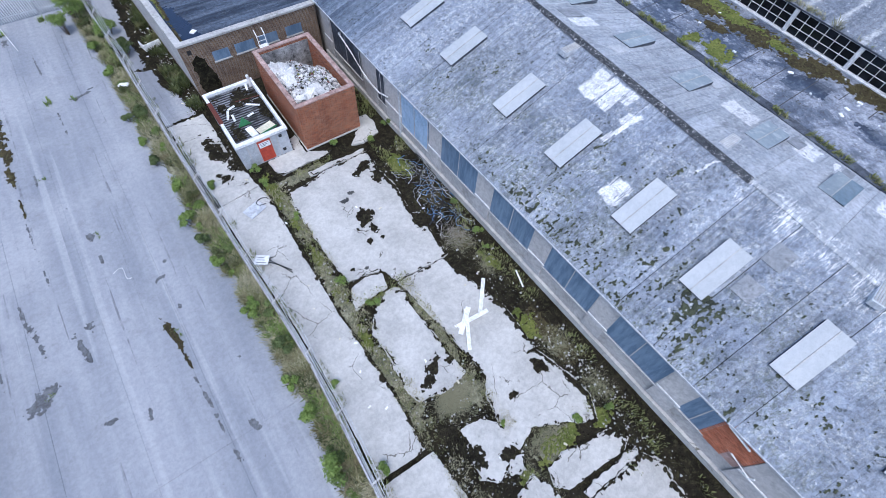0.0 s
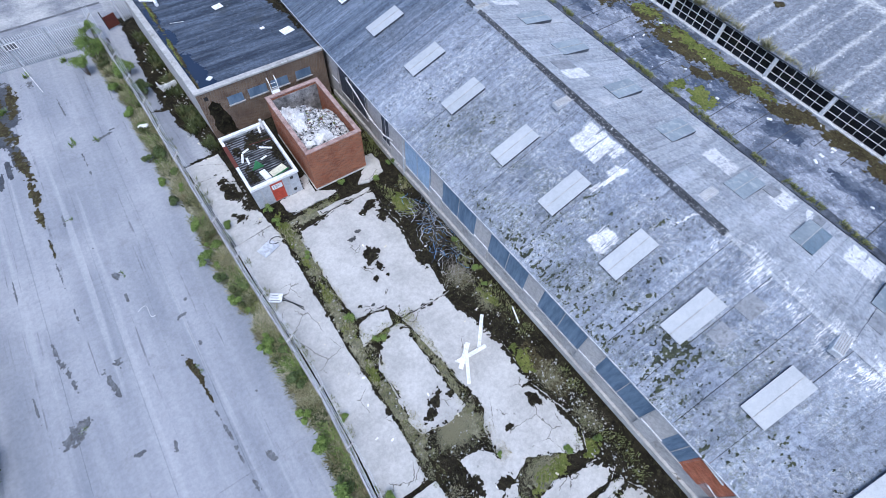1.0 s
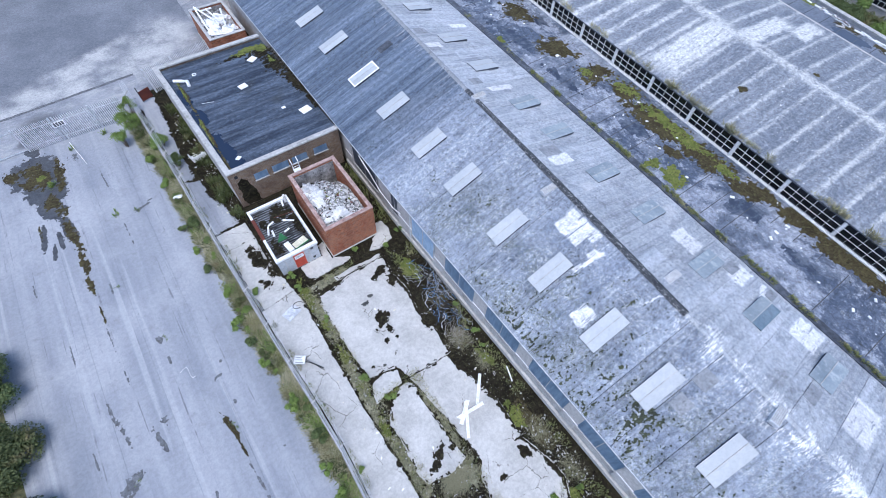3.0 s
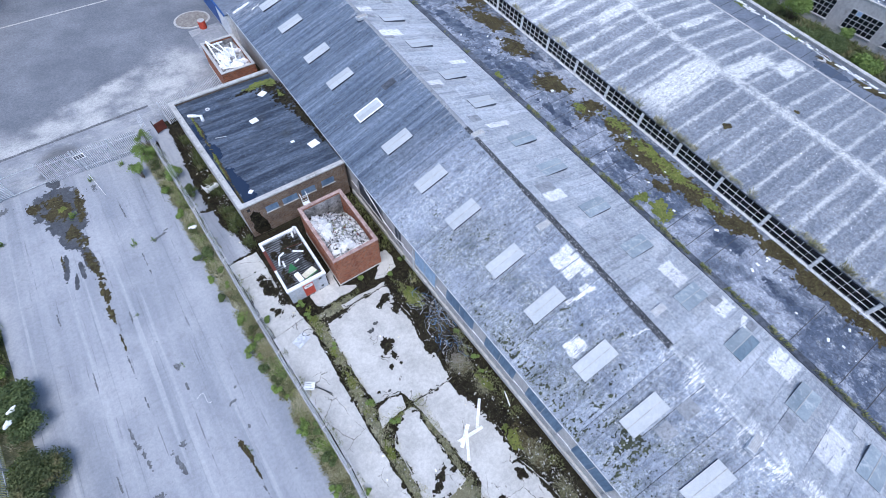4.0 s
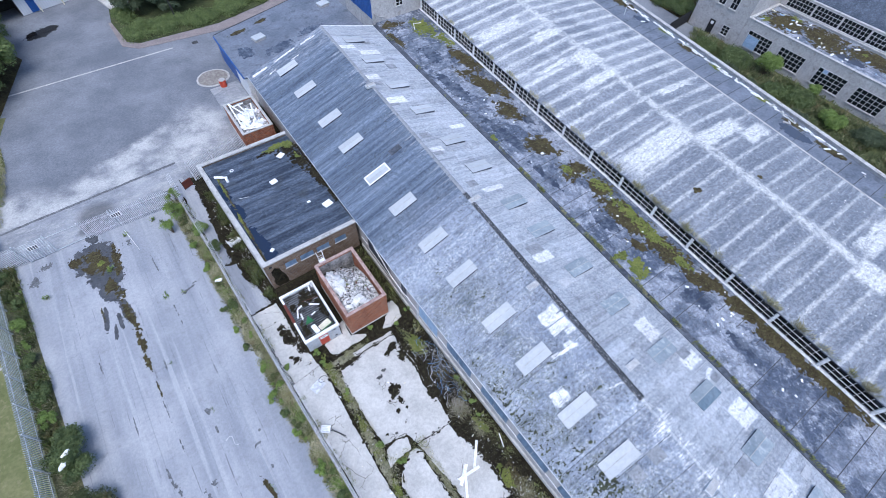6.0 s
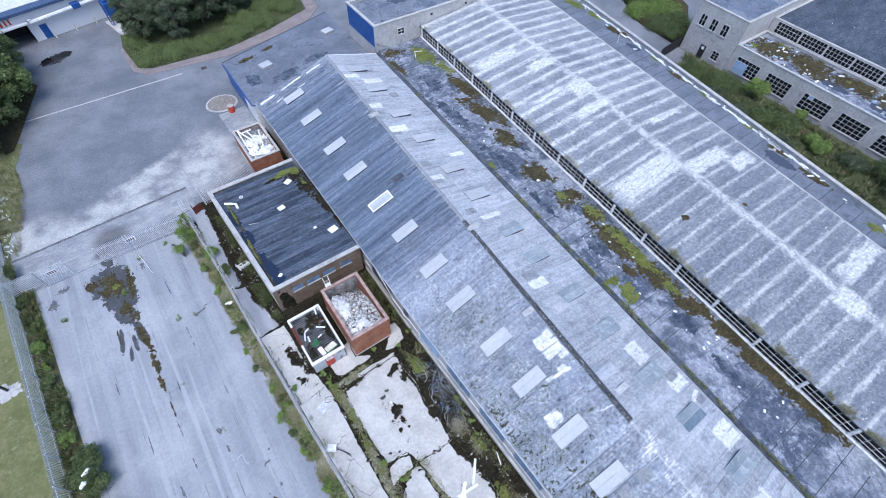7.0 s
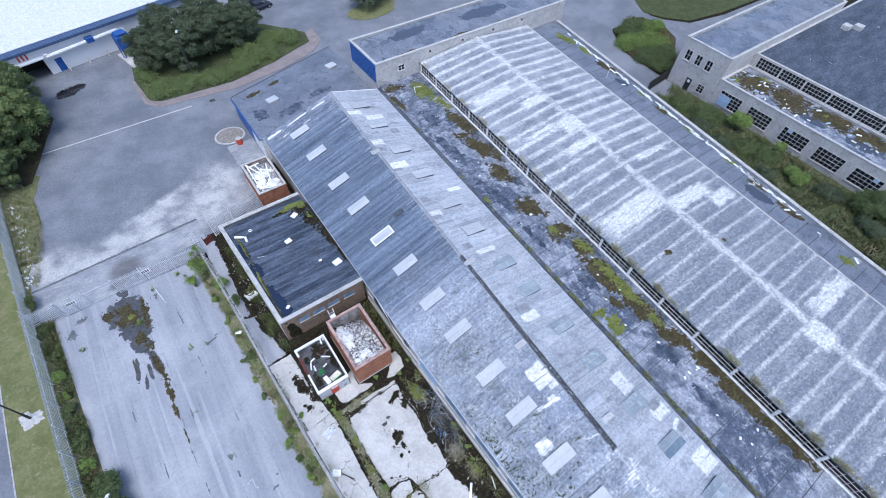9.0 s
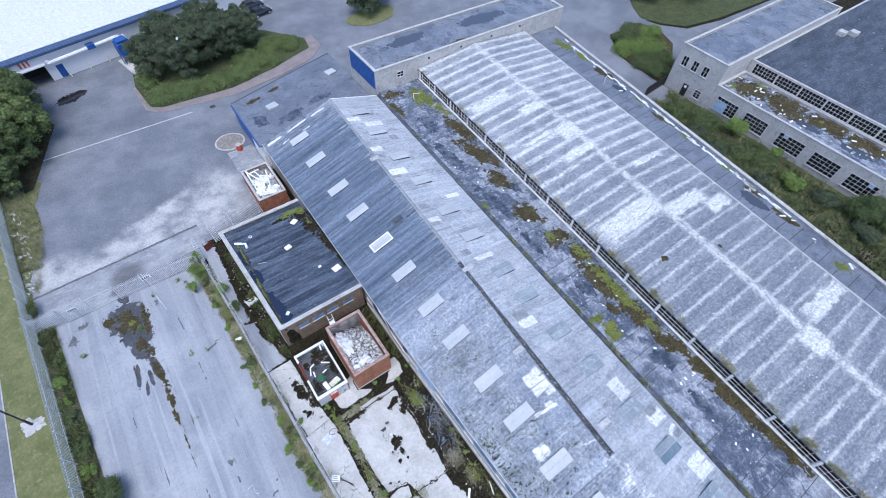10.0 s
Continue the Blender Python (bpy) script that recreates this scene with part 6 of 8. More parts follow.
part("heap", heap_mesh(-1.58, 1.6, -2.3, 3.1, heap1), RUBBLE, rub)
chunks("debris", 1100, (-1.5, 1.5, -2.3, 2.4), 0.12, RUBBLE, rub, 5, heap1)
chunks("black_debris", 420, (-1.5, 1.5, -2.3, 2.9), 0.11, SOIL, rub, 9, heap1)
chunks("brick_debris", 40, (-1.4, 1.5, -2.2, 2.2), 0.14, RUST, rub, 10, heap1)
chunks("pale_debris", 800, (-1.5, 1.5, -2.3, 2.2), 0.11, PALERUBBLE, rub, 6, heap1)
chunks("broken_block", 70, (-1.5, 1.4, -2.3, 1.4), 0.22, PALERUBBLE, rub, 11, heap1)
chunks("moss_clump", 60, (-0.6, 1.2, -0.6, 1.2), 0.12, MOSS, rub, 12, heap1)
chunks("plaster_slab", 26, (-1.5, -0.6, -0.2, 2.4), 0.55, PALERUBBLE, rub, 7, heap1)
chunks("plaster_slab", 14, (-1.4, 0.2, -2.2, -1.3), 0.5, PALERUBBLE, rub, 8, heap1)
brick_bin(-2.5, 26.6, 3.5, 6.2, 2.5, "red brick bin heaped with white scrap beside the fence", COPING)
rub2 = thing("scrap_heap", -0.75, 29.4, 1.7, label="white and blue plastic scrap heaped in the far brick bin", category="rubble", kind="stuff")


def heap2(x, y):
    return 0.35 + 0.3 * noise.noise(Vector((x, y, 2))) - 0.05 * y


part("heap", heap_mesh(-1.5, 1.5, -2.5, 3.1, heap2), RUBBLE, rub2)
chunks("white_scrap", 60, (-1.3, 1.3, -2.3, 2.0), 0.34, CLEANWHITE, rub2, 15, heap2)
chunks("white_panel", 16, (-1.1, 1.1, -2.1, 1.2), 0.85, CLEANWHITE, rub2, 19, heap2)
chunks("blue_scrap", 26, (-1.0, 1.0, -2.0, 1.6), 0.3, PALEBLUE, rub2, 16, heap2)
chunks("dark_scrap", 70, (-1.3, 1.3, -2.2, 2.8), 0.3, RUBBLE, rub2, 17, heap2)
b = bmesh.new()
for p, q in (((-1.2, -1.4, 0.6), (-1.3, 2.2, 1.6)), ((-1.3, 2.2, 1.6), (-0.2, 0.2, 0.9)), ((-0.3, 2.2, 1.1), (0.2, -0.2, 0.9)), ((1.0, 1.9, 0.9), (0.4, -1.2, 0.8)), ((1.2, 0.4, 0.8), (0.1, 1.2, 1.0)), ((-1.3, -1.9, 0.8), (0.4, -2.3, 0.7)), ((-0.9, 2.3, 1.0), (0.3, 2.5, 0.9))):
    tube(b, [p, q], 0.09, 6)
part("white_pipe", b, CLEANWHITE, rub2, "white plastic pipe lengths")

kiosk = thing("white_kiosk", -6.0, 3.1, 0, label="small white rendered kiosk with a red door and sunken corrugated roof", category="kiosk")
part("wall", boxes((-1.5, 1.5, -2.55, -2.43, 0, 1.85), (-1.5, 1.5, 2.43, 2.55, 0, 1.85), (-1.5, -1.38, -2.43, 2.43, 0, 1.85), (1.38, 1.5, -2.43, 2.43, 0, 1.85)), KIOSKWALL, kiosk)
part("fascia", boxes((-1.58, 1.58, -2.63, -2.36, 1.78, 1.97), (-1.58, 1.58, 2.40, 2.63, 1.78, 1.97), (-1.58, -1.40, -2.36, 2.40, 1.78, 1.97), (1.44, 1.58, -2.36, 2.40, 1.78, 1.94), bevel=0.012), CLEANWHITE, kiosk)
b = bmesh.new()
prev = None
for i in range(190):
    yy = -2.36 + 4.76 * i / 189
    zz = 1.74 + 0.03 * math.sin(2 * math.pi * (yy + 3.1) / 0.2)
    cur = (b.verts.new((-1.4, yy, zz)), b.verts.new((1.44, yy, zz - 0.03)))
    if prev:
        b.faces.new((prev[0], prev[1], cur[1], cur[0]))
    prev = cur
part("roof", b, CORRUGATED, kiosk, "dark mossy corrugated roof sheet")
d = part("door", boxes((-0.38, 0.42, -2.60, -2.555, 0.12, 1.72), bevel=0.01), RED, kiosk, "flaking red door")
part("notice", boxes((-0.3, 0.36, -2.62, -2.603, 1.2, 1.58)), CLEANWHITE, d, "white warning notice")
for k in range(3):
    part("print", boxes((-0.22, 0.28 - 0.1 * k, -2.625, -2.6205, 1.50 - 0.1 * k, 1.53 - 0.1 * k)), INK, d)
part("frame", boxes((-0.46, -0.385, -2.60, -2.555, 0.05, 1.78), (0.425, 0.5, -2.60, -2.555, 0.05, 1.78), (-0.385, 0.425, -2.60, -2.555, 1.725, 1.78)), GREYPANEL, kiosk)
part("fascia_board", boxes((-1.6, -1.585, -0.4, 1.7, 1.76, 1.98)), RUST, kiosk, "bare brown timber board")
part("fascia_board", boxes((-1.6, -1.36, -0.4, 1.7, 1.972, 1.985)), RUST, kiosk, "bare brown timber board")
part("vent_pipe", tube(bmesh.new(), [(1.3, 2.2, 1.7), (1.3, 2.2, 2.5)], 0.09, 8), WHITE, kiosk, "short white vent pipe")
part("vent", boxes((0.95, 1.15, -2.58, -2.555, 0.3, 0.5)), DARKMETAL, kiosk)
part("vent", boxes((0.95, 1.15, -2.58, -2.555, 1.4, 1.6)), DARKMETAL, kiosk)
for x in (-1.0, 0.78):
    part("pilaster", boxes((x, x + 0.05, -2.58, -2.555, 0.0, 1.78)), GREYPANEL, kiosk)


def loose(name, label, material, bm, x, y, z, turn=0, tilt=(0, 0), category="debris", group=""):
    ob = solid(name, bm, material, label, category, group)
    ob.matrix_basis = pose(x, y, z, tilt[0], tilt[1], turn)
    return ob


patch("roof_silt", "black silt lying on the kiosk roof", SOIL, [(-5.6, 4.7, 0.9, 0.7, 20), (-4.9, 2.6, 0.35, 1.3, 0), (-7.0, 4.2, 0.3, 1.0, 0), (-6.9, 1.6, 0.3, 0.7, 0)], 1.765, 0.02, "silt", seed=261, cell=0.05, fray=1.0)
g = "scrap on the kiosk roof"
loose("green_board", "green triangular board lying on the kiosk roof", GREENB, prism(bmesh.new(), [(-0.4, -0.2), (0.35, -0.35), (0.2, 0.45)], 0, 0.03), -6.4, 2.35, 1.79, 10, category="board", group=g)
loose("cream_board", "cream board with a green edge on the kiosk roof", CREAM, boxes((-0.55, 0.5, -0.35, 0.3, 0, 0.04), bevel=0.01), -5.4, 1.25, 1.80, 15, category="board", group=g)
loose("green_batten", "green painted batten beside a cream board", GREENB, boxes((-0.6, 0.6, -0.04, 0.04, 0, 0.05)), -5.4, 0.93, 1.84, 12, category="batten", group=g)
loose("white_box", "crushed white box on the kiosk roof", CLEANWHITE, boxes((-0.2, 0.2, -0.45, 0.4, 0, 0.18), bevel=0.03), -6.25, 1.3, 1.78, 8, category="box", group=g)
for x, y, l, t in ((-6.9, 3.4, 0.8, 70), (-6.5, 3.9, 0.5, 20), (-5.3, 3.5, 0.85, -35), (-5.75, 2.75, 0.45, 15), (-6.7, 3.0, 0.6, 85), (-5.0, 5.2, 0.6, 80)):
    loose("white_offcut", "short white plastic offcut on the kiosk roof", CLEANWHITE, boxes((-l / 2, l / 2, -0.07, 0.07, 0, 0.05), bevel=0.01), x, y, 1.79, t, category="offcut", group=g)
loose("rod", "thin brown rod on the kiosk roof", RUST, tube(bmesh.new(), [(-0.8, 0, 0), (0.7, 0.1, 0.05)], 0.02, 5), -5.3, 4.1, 1.80, -15, category="rod", group=g)

block = thing("flat_block", -3, 15, 0, label="brown brick block with a dark felt roof and pale parapet", category="building", kind="structure")
part("wall", boxes((-4.5, 4.55, -6.95, -6.7, 0, 3.72), (-4.5, 4.55, 7.05, 7.3, 0, 3.72), (-4.5, -4.25, -6.7, 7.05, 0, 3.72), (4.3, 4.55, -6.7, 7.05, 0, 3.29)), BROWNBRICK, block)
part("roof", boxes((-4.25, 4.62, -6.7, 7.05, 3.3, 3.52)), FELT, block, "dark streaked felt roof")
part("coping", boxes((-4.56, 4.62, -7.02, -6.62, 3.72, 3.86), (-4.56, 4.62, 6.97, 7.37, 3.72, 3.86), (-4.56, -4.12, -6.62, 6.97, 3.72, 3.86), bevel=0.015), COPING, block)
part("render_band", boxes((-4.53, -4.504, -6.9, 7.2, 0.6, 3.70)), RENDERED, block, "flaking pale render on the side wall")
for x0, x1 in ((-2.75, -1.7), (-1.3, 0.0), (0.35, 1.6), (2.2, 3.35)):
    w = part("window", boxes((x0, x1, -6.97, -6.955, 2.2, 2.85)), SHEETED, block, "blue-grey sheeted window")
    part("sill", boxes((x0 - 0.06, x1 + 0.06, -7.03, -6.955, 2.12, 2.196)), COPING, w)
part("vent_hole", boxes((-4.1, -3.85, -6.965, -6.953, 3.1, 3.4)), BLACK, block)
b = prism(bmesh.new(), ragged([(-4.0, 0.05), (-2.9, 0.05), (-2.95, 0.9), (-3.2, 1.9), (-3.3, 2.7), (-3.75, 2.95), (-4.1, 2.6), (-4.15, 1.2)], 0.1, 0.16, 77, 1.1), 0, 0.004)
bmesh.ops.transform(b, matrix=pose(0, -6.955, 0, 90, 0, 0), verts=b.verts)
part("damp_stain", b, SOIL, block, "black damp stain on the brickwork")
for ob in block.children_recursive:
    for v in ob.data.vertices:
        yl = v.co.y + 6.95
        v.co.x -= yl * (0.052 if v.co.x < 0 else 0.026)
        v.co.y += yl * 0.06
lad = thing("roof_ladder", -2.9, 6.15, 2.6, label="short white metal access ladder above the brick bin", category="ladder")
part("stringer", tube(bmesh.new(), [(-0.25, 0, 0), (-0.25, 0.1, 1.5), (-0.25, 0.4, 1.7)], 0.03, 6), WHITE, lad)
part("stringer", tube(bmesh.new(), [(0.25, 0, 0), (0.25, 0.1, 1.5), (0.25, 0.4, 1.7)], 0.03, 6), WHITE, lad)
part("landing", boxes((-0.28, 0.28, -0.25, 0.2, 0.75, 0.79)), WHITE, lad)
for z in (0.25, 0.5, 1.1, 1.4):
    part("rung", tube(bmesh.new(), [(-0.25, z * 0.066, z), (0.25, z * 0.066, z)], 0.018, 5), WHITE, lad)
patch("roof_puddle", "shallow puddles along the parapet of the flat roof", ROOFWATER, [(-6.7, 11.2, 0.7, 2.1, 6), (-6.95, 15.4, 0.5, 1.5, 4), (-7.2, 18.4, 0.4, 1.3, 4), (-6.4, 9.2, 0.7, 0.8, 0)], 3.523, 0.001, "puddle", seed=251, fray=0.35)
patch("roof_moss", "moss and silt along the west parapet of the flat roof", BROWNMOSS, [(-7.05, 13.4, 0.14, 2.4, 0), (-7.05, 18.0, 0.16, 2.6, 0), (-7.05, 9.8, 0.12, 1.4, 0)], 3.526, 0.03, "moss", seed=253, cell=0.05)
patch("roof_moss", "green moss in the corner of the flat roof", MOSS, [(-0.3, 21.75, 1.3, 0.45, 4), (0.7, 21.4, 0.7, 0.5, 0), (0.9, 19.6, 0.25, 0.6, 0), (-7.1, 13.5, 0.12, 3.0, 0), (-7.1, 19, 0.12, 2, 0)], 3.52, 0.05, "moss", seed=171)
patch("roof_silt", "black silt along the wall of the flat roof", SOIL, [(0.9, 18.8, 0.8, 2.0, 6), (1.3, 15.8, 0.4, 1.8, 3), (0.2, 20.8, 1.3, 0.8, 0), (-1.6, 21.4, 1.2, 0.35, 4), (1.45, 13.0, 0.2, 1.4, 0)], 3.522, 0.03, "silt", seed=181, cell=0.05, fray=0.95)
for x, y, t, s in ((-2.65, 17.2, 12, 0.36), (0.5, 11.7, 12, 0.45), (-0.55, 20.3, 30, 0.38), (-6.1, 9.5, 40, 0.2), (-0.9, 12.9, 5, 0.16)):
    loose("white_board", "small white square panel lying on the flat roof", CLEANWHITE, boxes((-s, s, -s * 0.8, s * 0.8, 0, 0.04), bevel=0.008), x, y, 3.53, t, category="panel", group="panels on the flat roof")
loose("white_duct", "bent white plastic duct on the flat roof", CLEANWHITE, tube(bmesh.new(), [(-0.7, 0.4, 0.12), (-0.1, 0.0, 0.14), (0.25, -0.25, 0.16), (0.2, -0.9, 0.14)], 0.14, 8), -6.6, 20.4, 3.53, category="duct")
loose("white_ring", "white plastic ring on the flat roof", CLEANWHITE, tube(bmesh.new(), [(0.16 * math.cos(a * 0.52), 0.16 * math.sin(a * 0.52), 0.03) for a in range(13)], 0.04, 5), -5.55, 20.9, 3.53, category="ring")
loose("roof_rod", "thin grey rod lying on the flat roof", GALV, tube(bmesh.new(), [(0, 0, 0.02), (0.9, -0.3, 0.03)], 0.025, 5), -6.3, 16.9, 3.53, category="rod")


# ---- buildings to the north and east ----
def flat_building(name, x0, x1, y0, y1, h, wall, roof, label, coping=COPING, par=0.3, category="building"):
    """Walls with a parapet and coping round a sunken flat roof."""
    ob = thing(name, (x0 + x1) / 2, (y0 + y1) / 2, 0, label=label, category=category, kind="structure")
    X, Y, t = (x1 - x0) / 2, (y1 - y0) / 2, 0.3
    part("wall", boxes((-X, X, -Y, -Y + t, 0, h - 0.12), (-X, X, Y - t, Y, 0, h - 0.12), (-X, -X + t, -Y + t, Y - t, 0, h - 0.12), (X - t, X, -Y + t, Y - t, 0, h - 0.12)), wall, ob)
    part("roof", boxes((-X + t, X - t, -Y + t, Y - t, h - par - 0.3, h - par)), roof, ob)
    e = 0.06
    part("coping", boxes((-X - e, X + e, -Y - e, -Y + t + e, h - 0.12, h), (-X - e, X + e, Y - t - e, Y + e, h - 0.12, h), (-X - e, -X + t + e, -Y + t + e, Y - t - e, h - 0.12, h), (X - t - e, X + e, -Y + t + e, Y - t - e, h - 0.12, h), bevel=0.015), coping, ob)
    return ob, X, Y


def window(parent, axis, at, u0, u1, z0, z1, cols, rows_, out=-1, broken=0.0, seed=0):
    """A steel window in a wall: a recess-dark pane per light, frame bars, and a sill. axis: the wall's normal."""
    r = random.Random(seed)
    fr = bmesh.new()

    def bar(a0, a1, b0, b1, dep=0.05):
        d0, d1 = sorted((at, at + out * dep))
        if axis == "x":
            box(fr, d0, d1, a0, a1, b0, b1)
        else:
            box(fr, a0, a1, d0, d1, b0, b1)
    for i in range(cols + 1):
        u = u0 + (u1 - u0) * i / cols
        bar(u - 0.02, u + 0.02, z0, z1)
    for j in range(rows_ + 1):
        z = z0 + (z1 - z0) * j / rows_
        bar(u0, u1, z - 0.018, z + 0.018, 0.045)
    w = part("window", fr, WHITE, parent, "white steel window with dark panes")
    for i in range(cols):
        for j in range(rows_):
            a0, a1 = u0 + (u1 - u0) * i / cols + 0.021, u0 + (u1 - u0) * (i + 1) / cols - 0.021
            b0, b1 = z0 + (z1 - z0) * j / rows_ + 0.019, z0 + (z1 - z0) * (j + 1) / rows_ - 0.019
            d0, d1 = sorted((at + out * 0.012, at + out * 0.02))
            m = PALEBLUE if r.random() < broken else PANE
            part("pane", boxes((d0, d1, a0, a1, b0, b1) if axis == "x" else (a0, a1, d0, d1, b0, b1)), m, w)
    d0, d1 = sorted((at, at + out * 0.14))
    sl = (d0, d1, u0 - 0.1, u1 + 0.1, z0 - 0.14, z0 - 0.034)
    part("sill", boxes(sl if axis == "x" else (sl[2], sl[3], d0, d1, sl[4], sl[5])), COPING, w)
    return w


low = thing("low_block", 1.4, 34.7, 0, label="low white-walled block with a dark felt roof", category="building", kind="structure")
plan = [(0, 0), (17.8, 0), (17.8, 15.6), (0, 10.6)]
part("wall", prism(bmesh.new(), plan, 0, 3.55), WHITE, low)
part("roof", prism(bmesh.new(), [(-0.15, -0.1), (17.8, -0.1), (17.8, 15.8), (-0.15, 10.8)], 3.56, 3.72), SMOOTHFELT, low)
part("cladding", boxes((-0.06, -0.004, 4.5, 10.6, 0.3, 3.4)), BLUE, low, "dark blue cladding")
part("gutter", boxes((-0.3, -0.16, 0, 10.7, 3.52, 3.66)), BLUE, low)
part("eaves_trim", tube(bmesh.new(), [(-0.15, 10.85, 3.7), (17.8, 15.85, 3.7)], 0.07, 4), DARKMETAL, low)


def roof_hatch(x, y, z):
    ob = thing("roof_hatch", x, y, z, 12, "white square dome light on a low kerb", "skylight", "dome lights of the low block")
    part("kerb", boxes((-0.75, 0.75, -0.55, 0.55, 0, 0.3), bevel=0.02), RENDERED, ob)
    part("dome", boxes((-0.8, 0.8, -0.6, 0.6, 0.3, 0.42), bevel=0.05), SKYLIGHT, ob)


patch("roof_puddle", "standing water on the low block's roof", SHALLOW, [(7.5, 38.4, 2.2, 1.0, 15), (3.4, 39.6, 0.9, 1.4, 0), (12.5, 40.2, 2.0, 0.8, 10)], 3.722, 0.001, "puddle", seed=301, fray=0.5)
patch("roof_moss", "brown moss on the edge of the low block's roof", BROWNMOSS, [(4.2, 44.6, 1.6, 0.4, 15), (7.6, 45.6, 1.0, 0.3, 15)], 3.724, 0.02, "moss", seed=303)
roof_hatch(5.9, 41.6, 3.72)
roof_hatch(16.8, 45.0, 3.72)
bl, X, Y = flat_building("blue_fascia_block", 19.3, 56.2, 34.9, 42.6, 8.55, RENDERED, BLUEFELT, "tall rendered block with blue fascia and puddled flat roof", COPING, 0.35)
b = bmesh.new()
for k in range(18):
    box(b, -X - 0.08, -X - 0.004, -Y + 0.2 + 0.4 * k, -Y + 0.56 + 0.4 * k, 5.6, 8.3)
part("cladding", b, BLUE, bl, "ribbed blue fascia cladding")
window(bl, "y", -Y, -X + 3.6, -X + 4.6, 6.4, 7.2, 2, 2, seed=3)
for k in range(4):
    part("vent", boxes((-X + 9 + 6 * k, -X + 9.35 + 6 * k, -Y - 0.02, -Y - 0.004, 7.6, 7.9)), BLACK, bl)
part("drain_pipe", tube(bmesh.new(), [(-X + 0.15, -Y - 0.12, 6.3), (-X + 0.9, -Y - 0.12, 5.75), (-X + 1.6, -Y - 0.12, 5.6)], 0.07, 6), RENDERED, bl)
patch("roof_moss", "brown moss along the coping of the rendered block", BROWNMOSS, [(25, 35.7, 2.6, 0.3, 0), (35, 35.8, 1.8, 0.35, 0), (42, 35.6, 3, 0.3, 0)], 8.2, 0.03, "moss", seed=201)
patch("roof_puddle", "broad puddle on the rendered block's roof", WATER, [(28, 40.2, 4, 1.2, 3), (42, 39.5, 5, 1.5, -2)], 8.203, 0.002, "puddle", seed=211, fray=0.35)

office, X, Y = flat_building("office_block", 66.0, 102.0, 8.9, 17.0, 7.8, RENDERED, BLUEFELT, "two-storey grey rendered office block", COPING, 0.5)
for i, yy in enumerate((2.5, 0.6, -1.3)):
    window(office, "x", -X, yy - 0.5, yy + 0.5, 4.5, 6.1, 2, 2, seed=20 + i)
part("door", boxes((-X - 0.05, -X - 0.004, 0.0, 0.95, 0.05, 2.15)), BLACK, office, "black office door")
part("door_notice", boxes((-X - 0.06, -X - 0.051, 0.25, 0.7, 1.5, 1.95)), CLEANWHITE, office)
window(office, "x", -X, -2.4, -1.3, 0.9, 2.2, 2, 3, seed=29)
wing, X, Y = flat_building("office_wing", 66.0, 73.6, -48.0, 8.85, 4.6, RENDERED, STRIP, "single-storey rendered wing with large steel windows", COPING, 0.35)
cy = (-48.0 + 8.85) / 2
for i, (a, c) in enumerate(((4.2, 7.8), (-0.8, 2.8), (-6.6, -2.8), (-11.8, -8.0), (-16.9, -13.2), (-22, -18.3), (-27, -23.4))):
    w = window(wing, "x", -X, a - cy, c - cy, 1.0, 3.2, 6, 4, broken=0.015, seed=40 + i)
part("blue_sheet", boxes((-X - 0.12, -X - 0.06, 5.9 - cy, 7.7 - cy, 0.8, 2.6)), PALEBLUE, wing, "pale blue sheet leaning on a window")
hall, X, Y = flat_building("workshop_hall", 73.6, 118.0, -48.0, 8.8, 6.6, RENDERED, GRANULAR, "workshop hall with a dark felt roof above a glazed band", COPING, 0.02)
for k in range(7):
    window(hall, "x", -X - 0.02, 8.1 - cy - 3.9 * (k + 1), 7.9 - cy - 3.9 * k, 4.75, 6.35, 7, 3, seed=60 + k)
patch("roof_silt", "brown silt and moss on the office wing roof", BROWNMOSS, [(70.2, 5.4, 2.8, 2.8, 0), (70.6, 0, 2.9, 3.6, 0), (71.4, -6.2, 2.2, 3.6, 0), (71.8, -12, 1.9, 3.6, 0), (71.6, -19, 1.8, 3.6, 0)], 4.254, 0.03, "silt", seed=221)
patch("roof_moss", "green moss clumps on the office wing roof", MOSS, [(68.4, 7.6, 0.9, 0.6, 0), (72.2, 5.0, 0.6, 0.9, 0), (71.5, -5.2, 0.5, 0.4, 0)], 4.25, 0.06, "moss", seed=231)
patch("roof_puddle", "puddles on the office wing roof", WATER, [(69.2, 6.2, 1.0, 1.0, 0), (68.6, -4.6, 0.9, 2.4, 0), (69.0, -11.5, 1.2, 2.6, 0)], 4.253, 0.002, "puddle", seed=241, fray=0.35)
for ax, ay in ((-2.0, 4.2), (-0.2, 3.0)):
    part("air_unit", boxes((ax, ax + 1.4, ay - cy, ay + 1.3 - cy, 6.58, 7.3), bevel=0.05), COPING, hall)
rng = random.Random(77)
for k in range(44):
    s = rng.uniform(0.1, 0.42)
    loose("roof_litter", "pale scrap of debris on the office wing roof", rng.choice((CLEANWHITE, CLEANWHITE, CREAM, PALEBLUE)), boxes((-s, s, -s * 0.35, s * 0.35, 0, 0.1), bevel=0.01),
          rng.uniform(67.2, 72.8), rng.uniform(-16, 8.2), 4.27, rng.uniform(0, 180), category="debris", group="litter on the office wing")
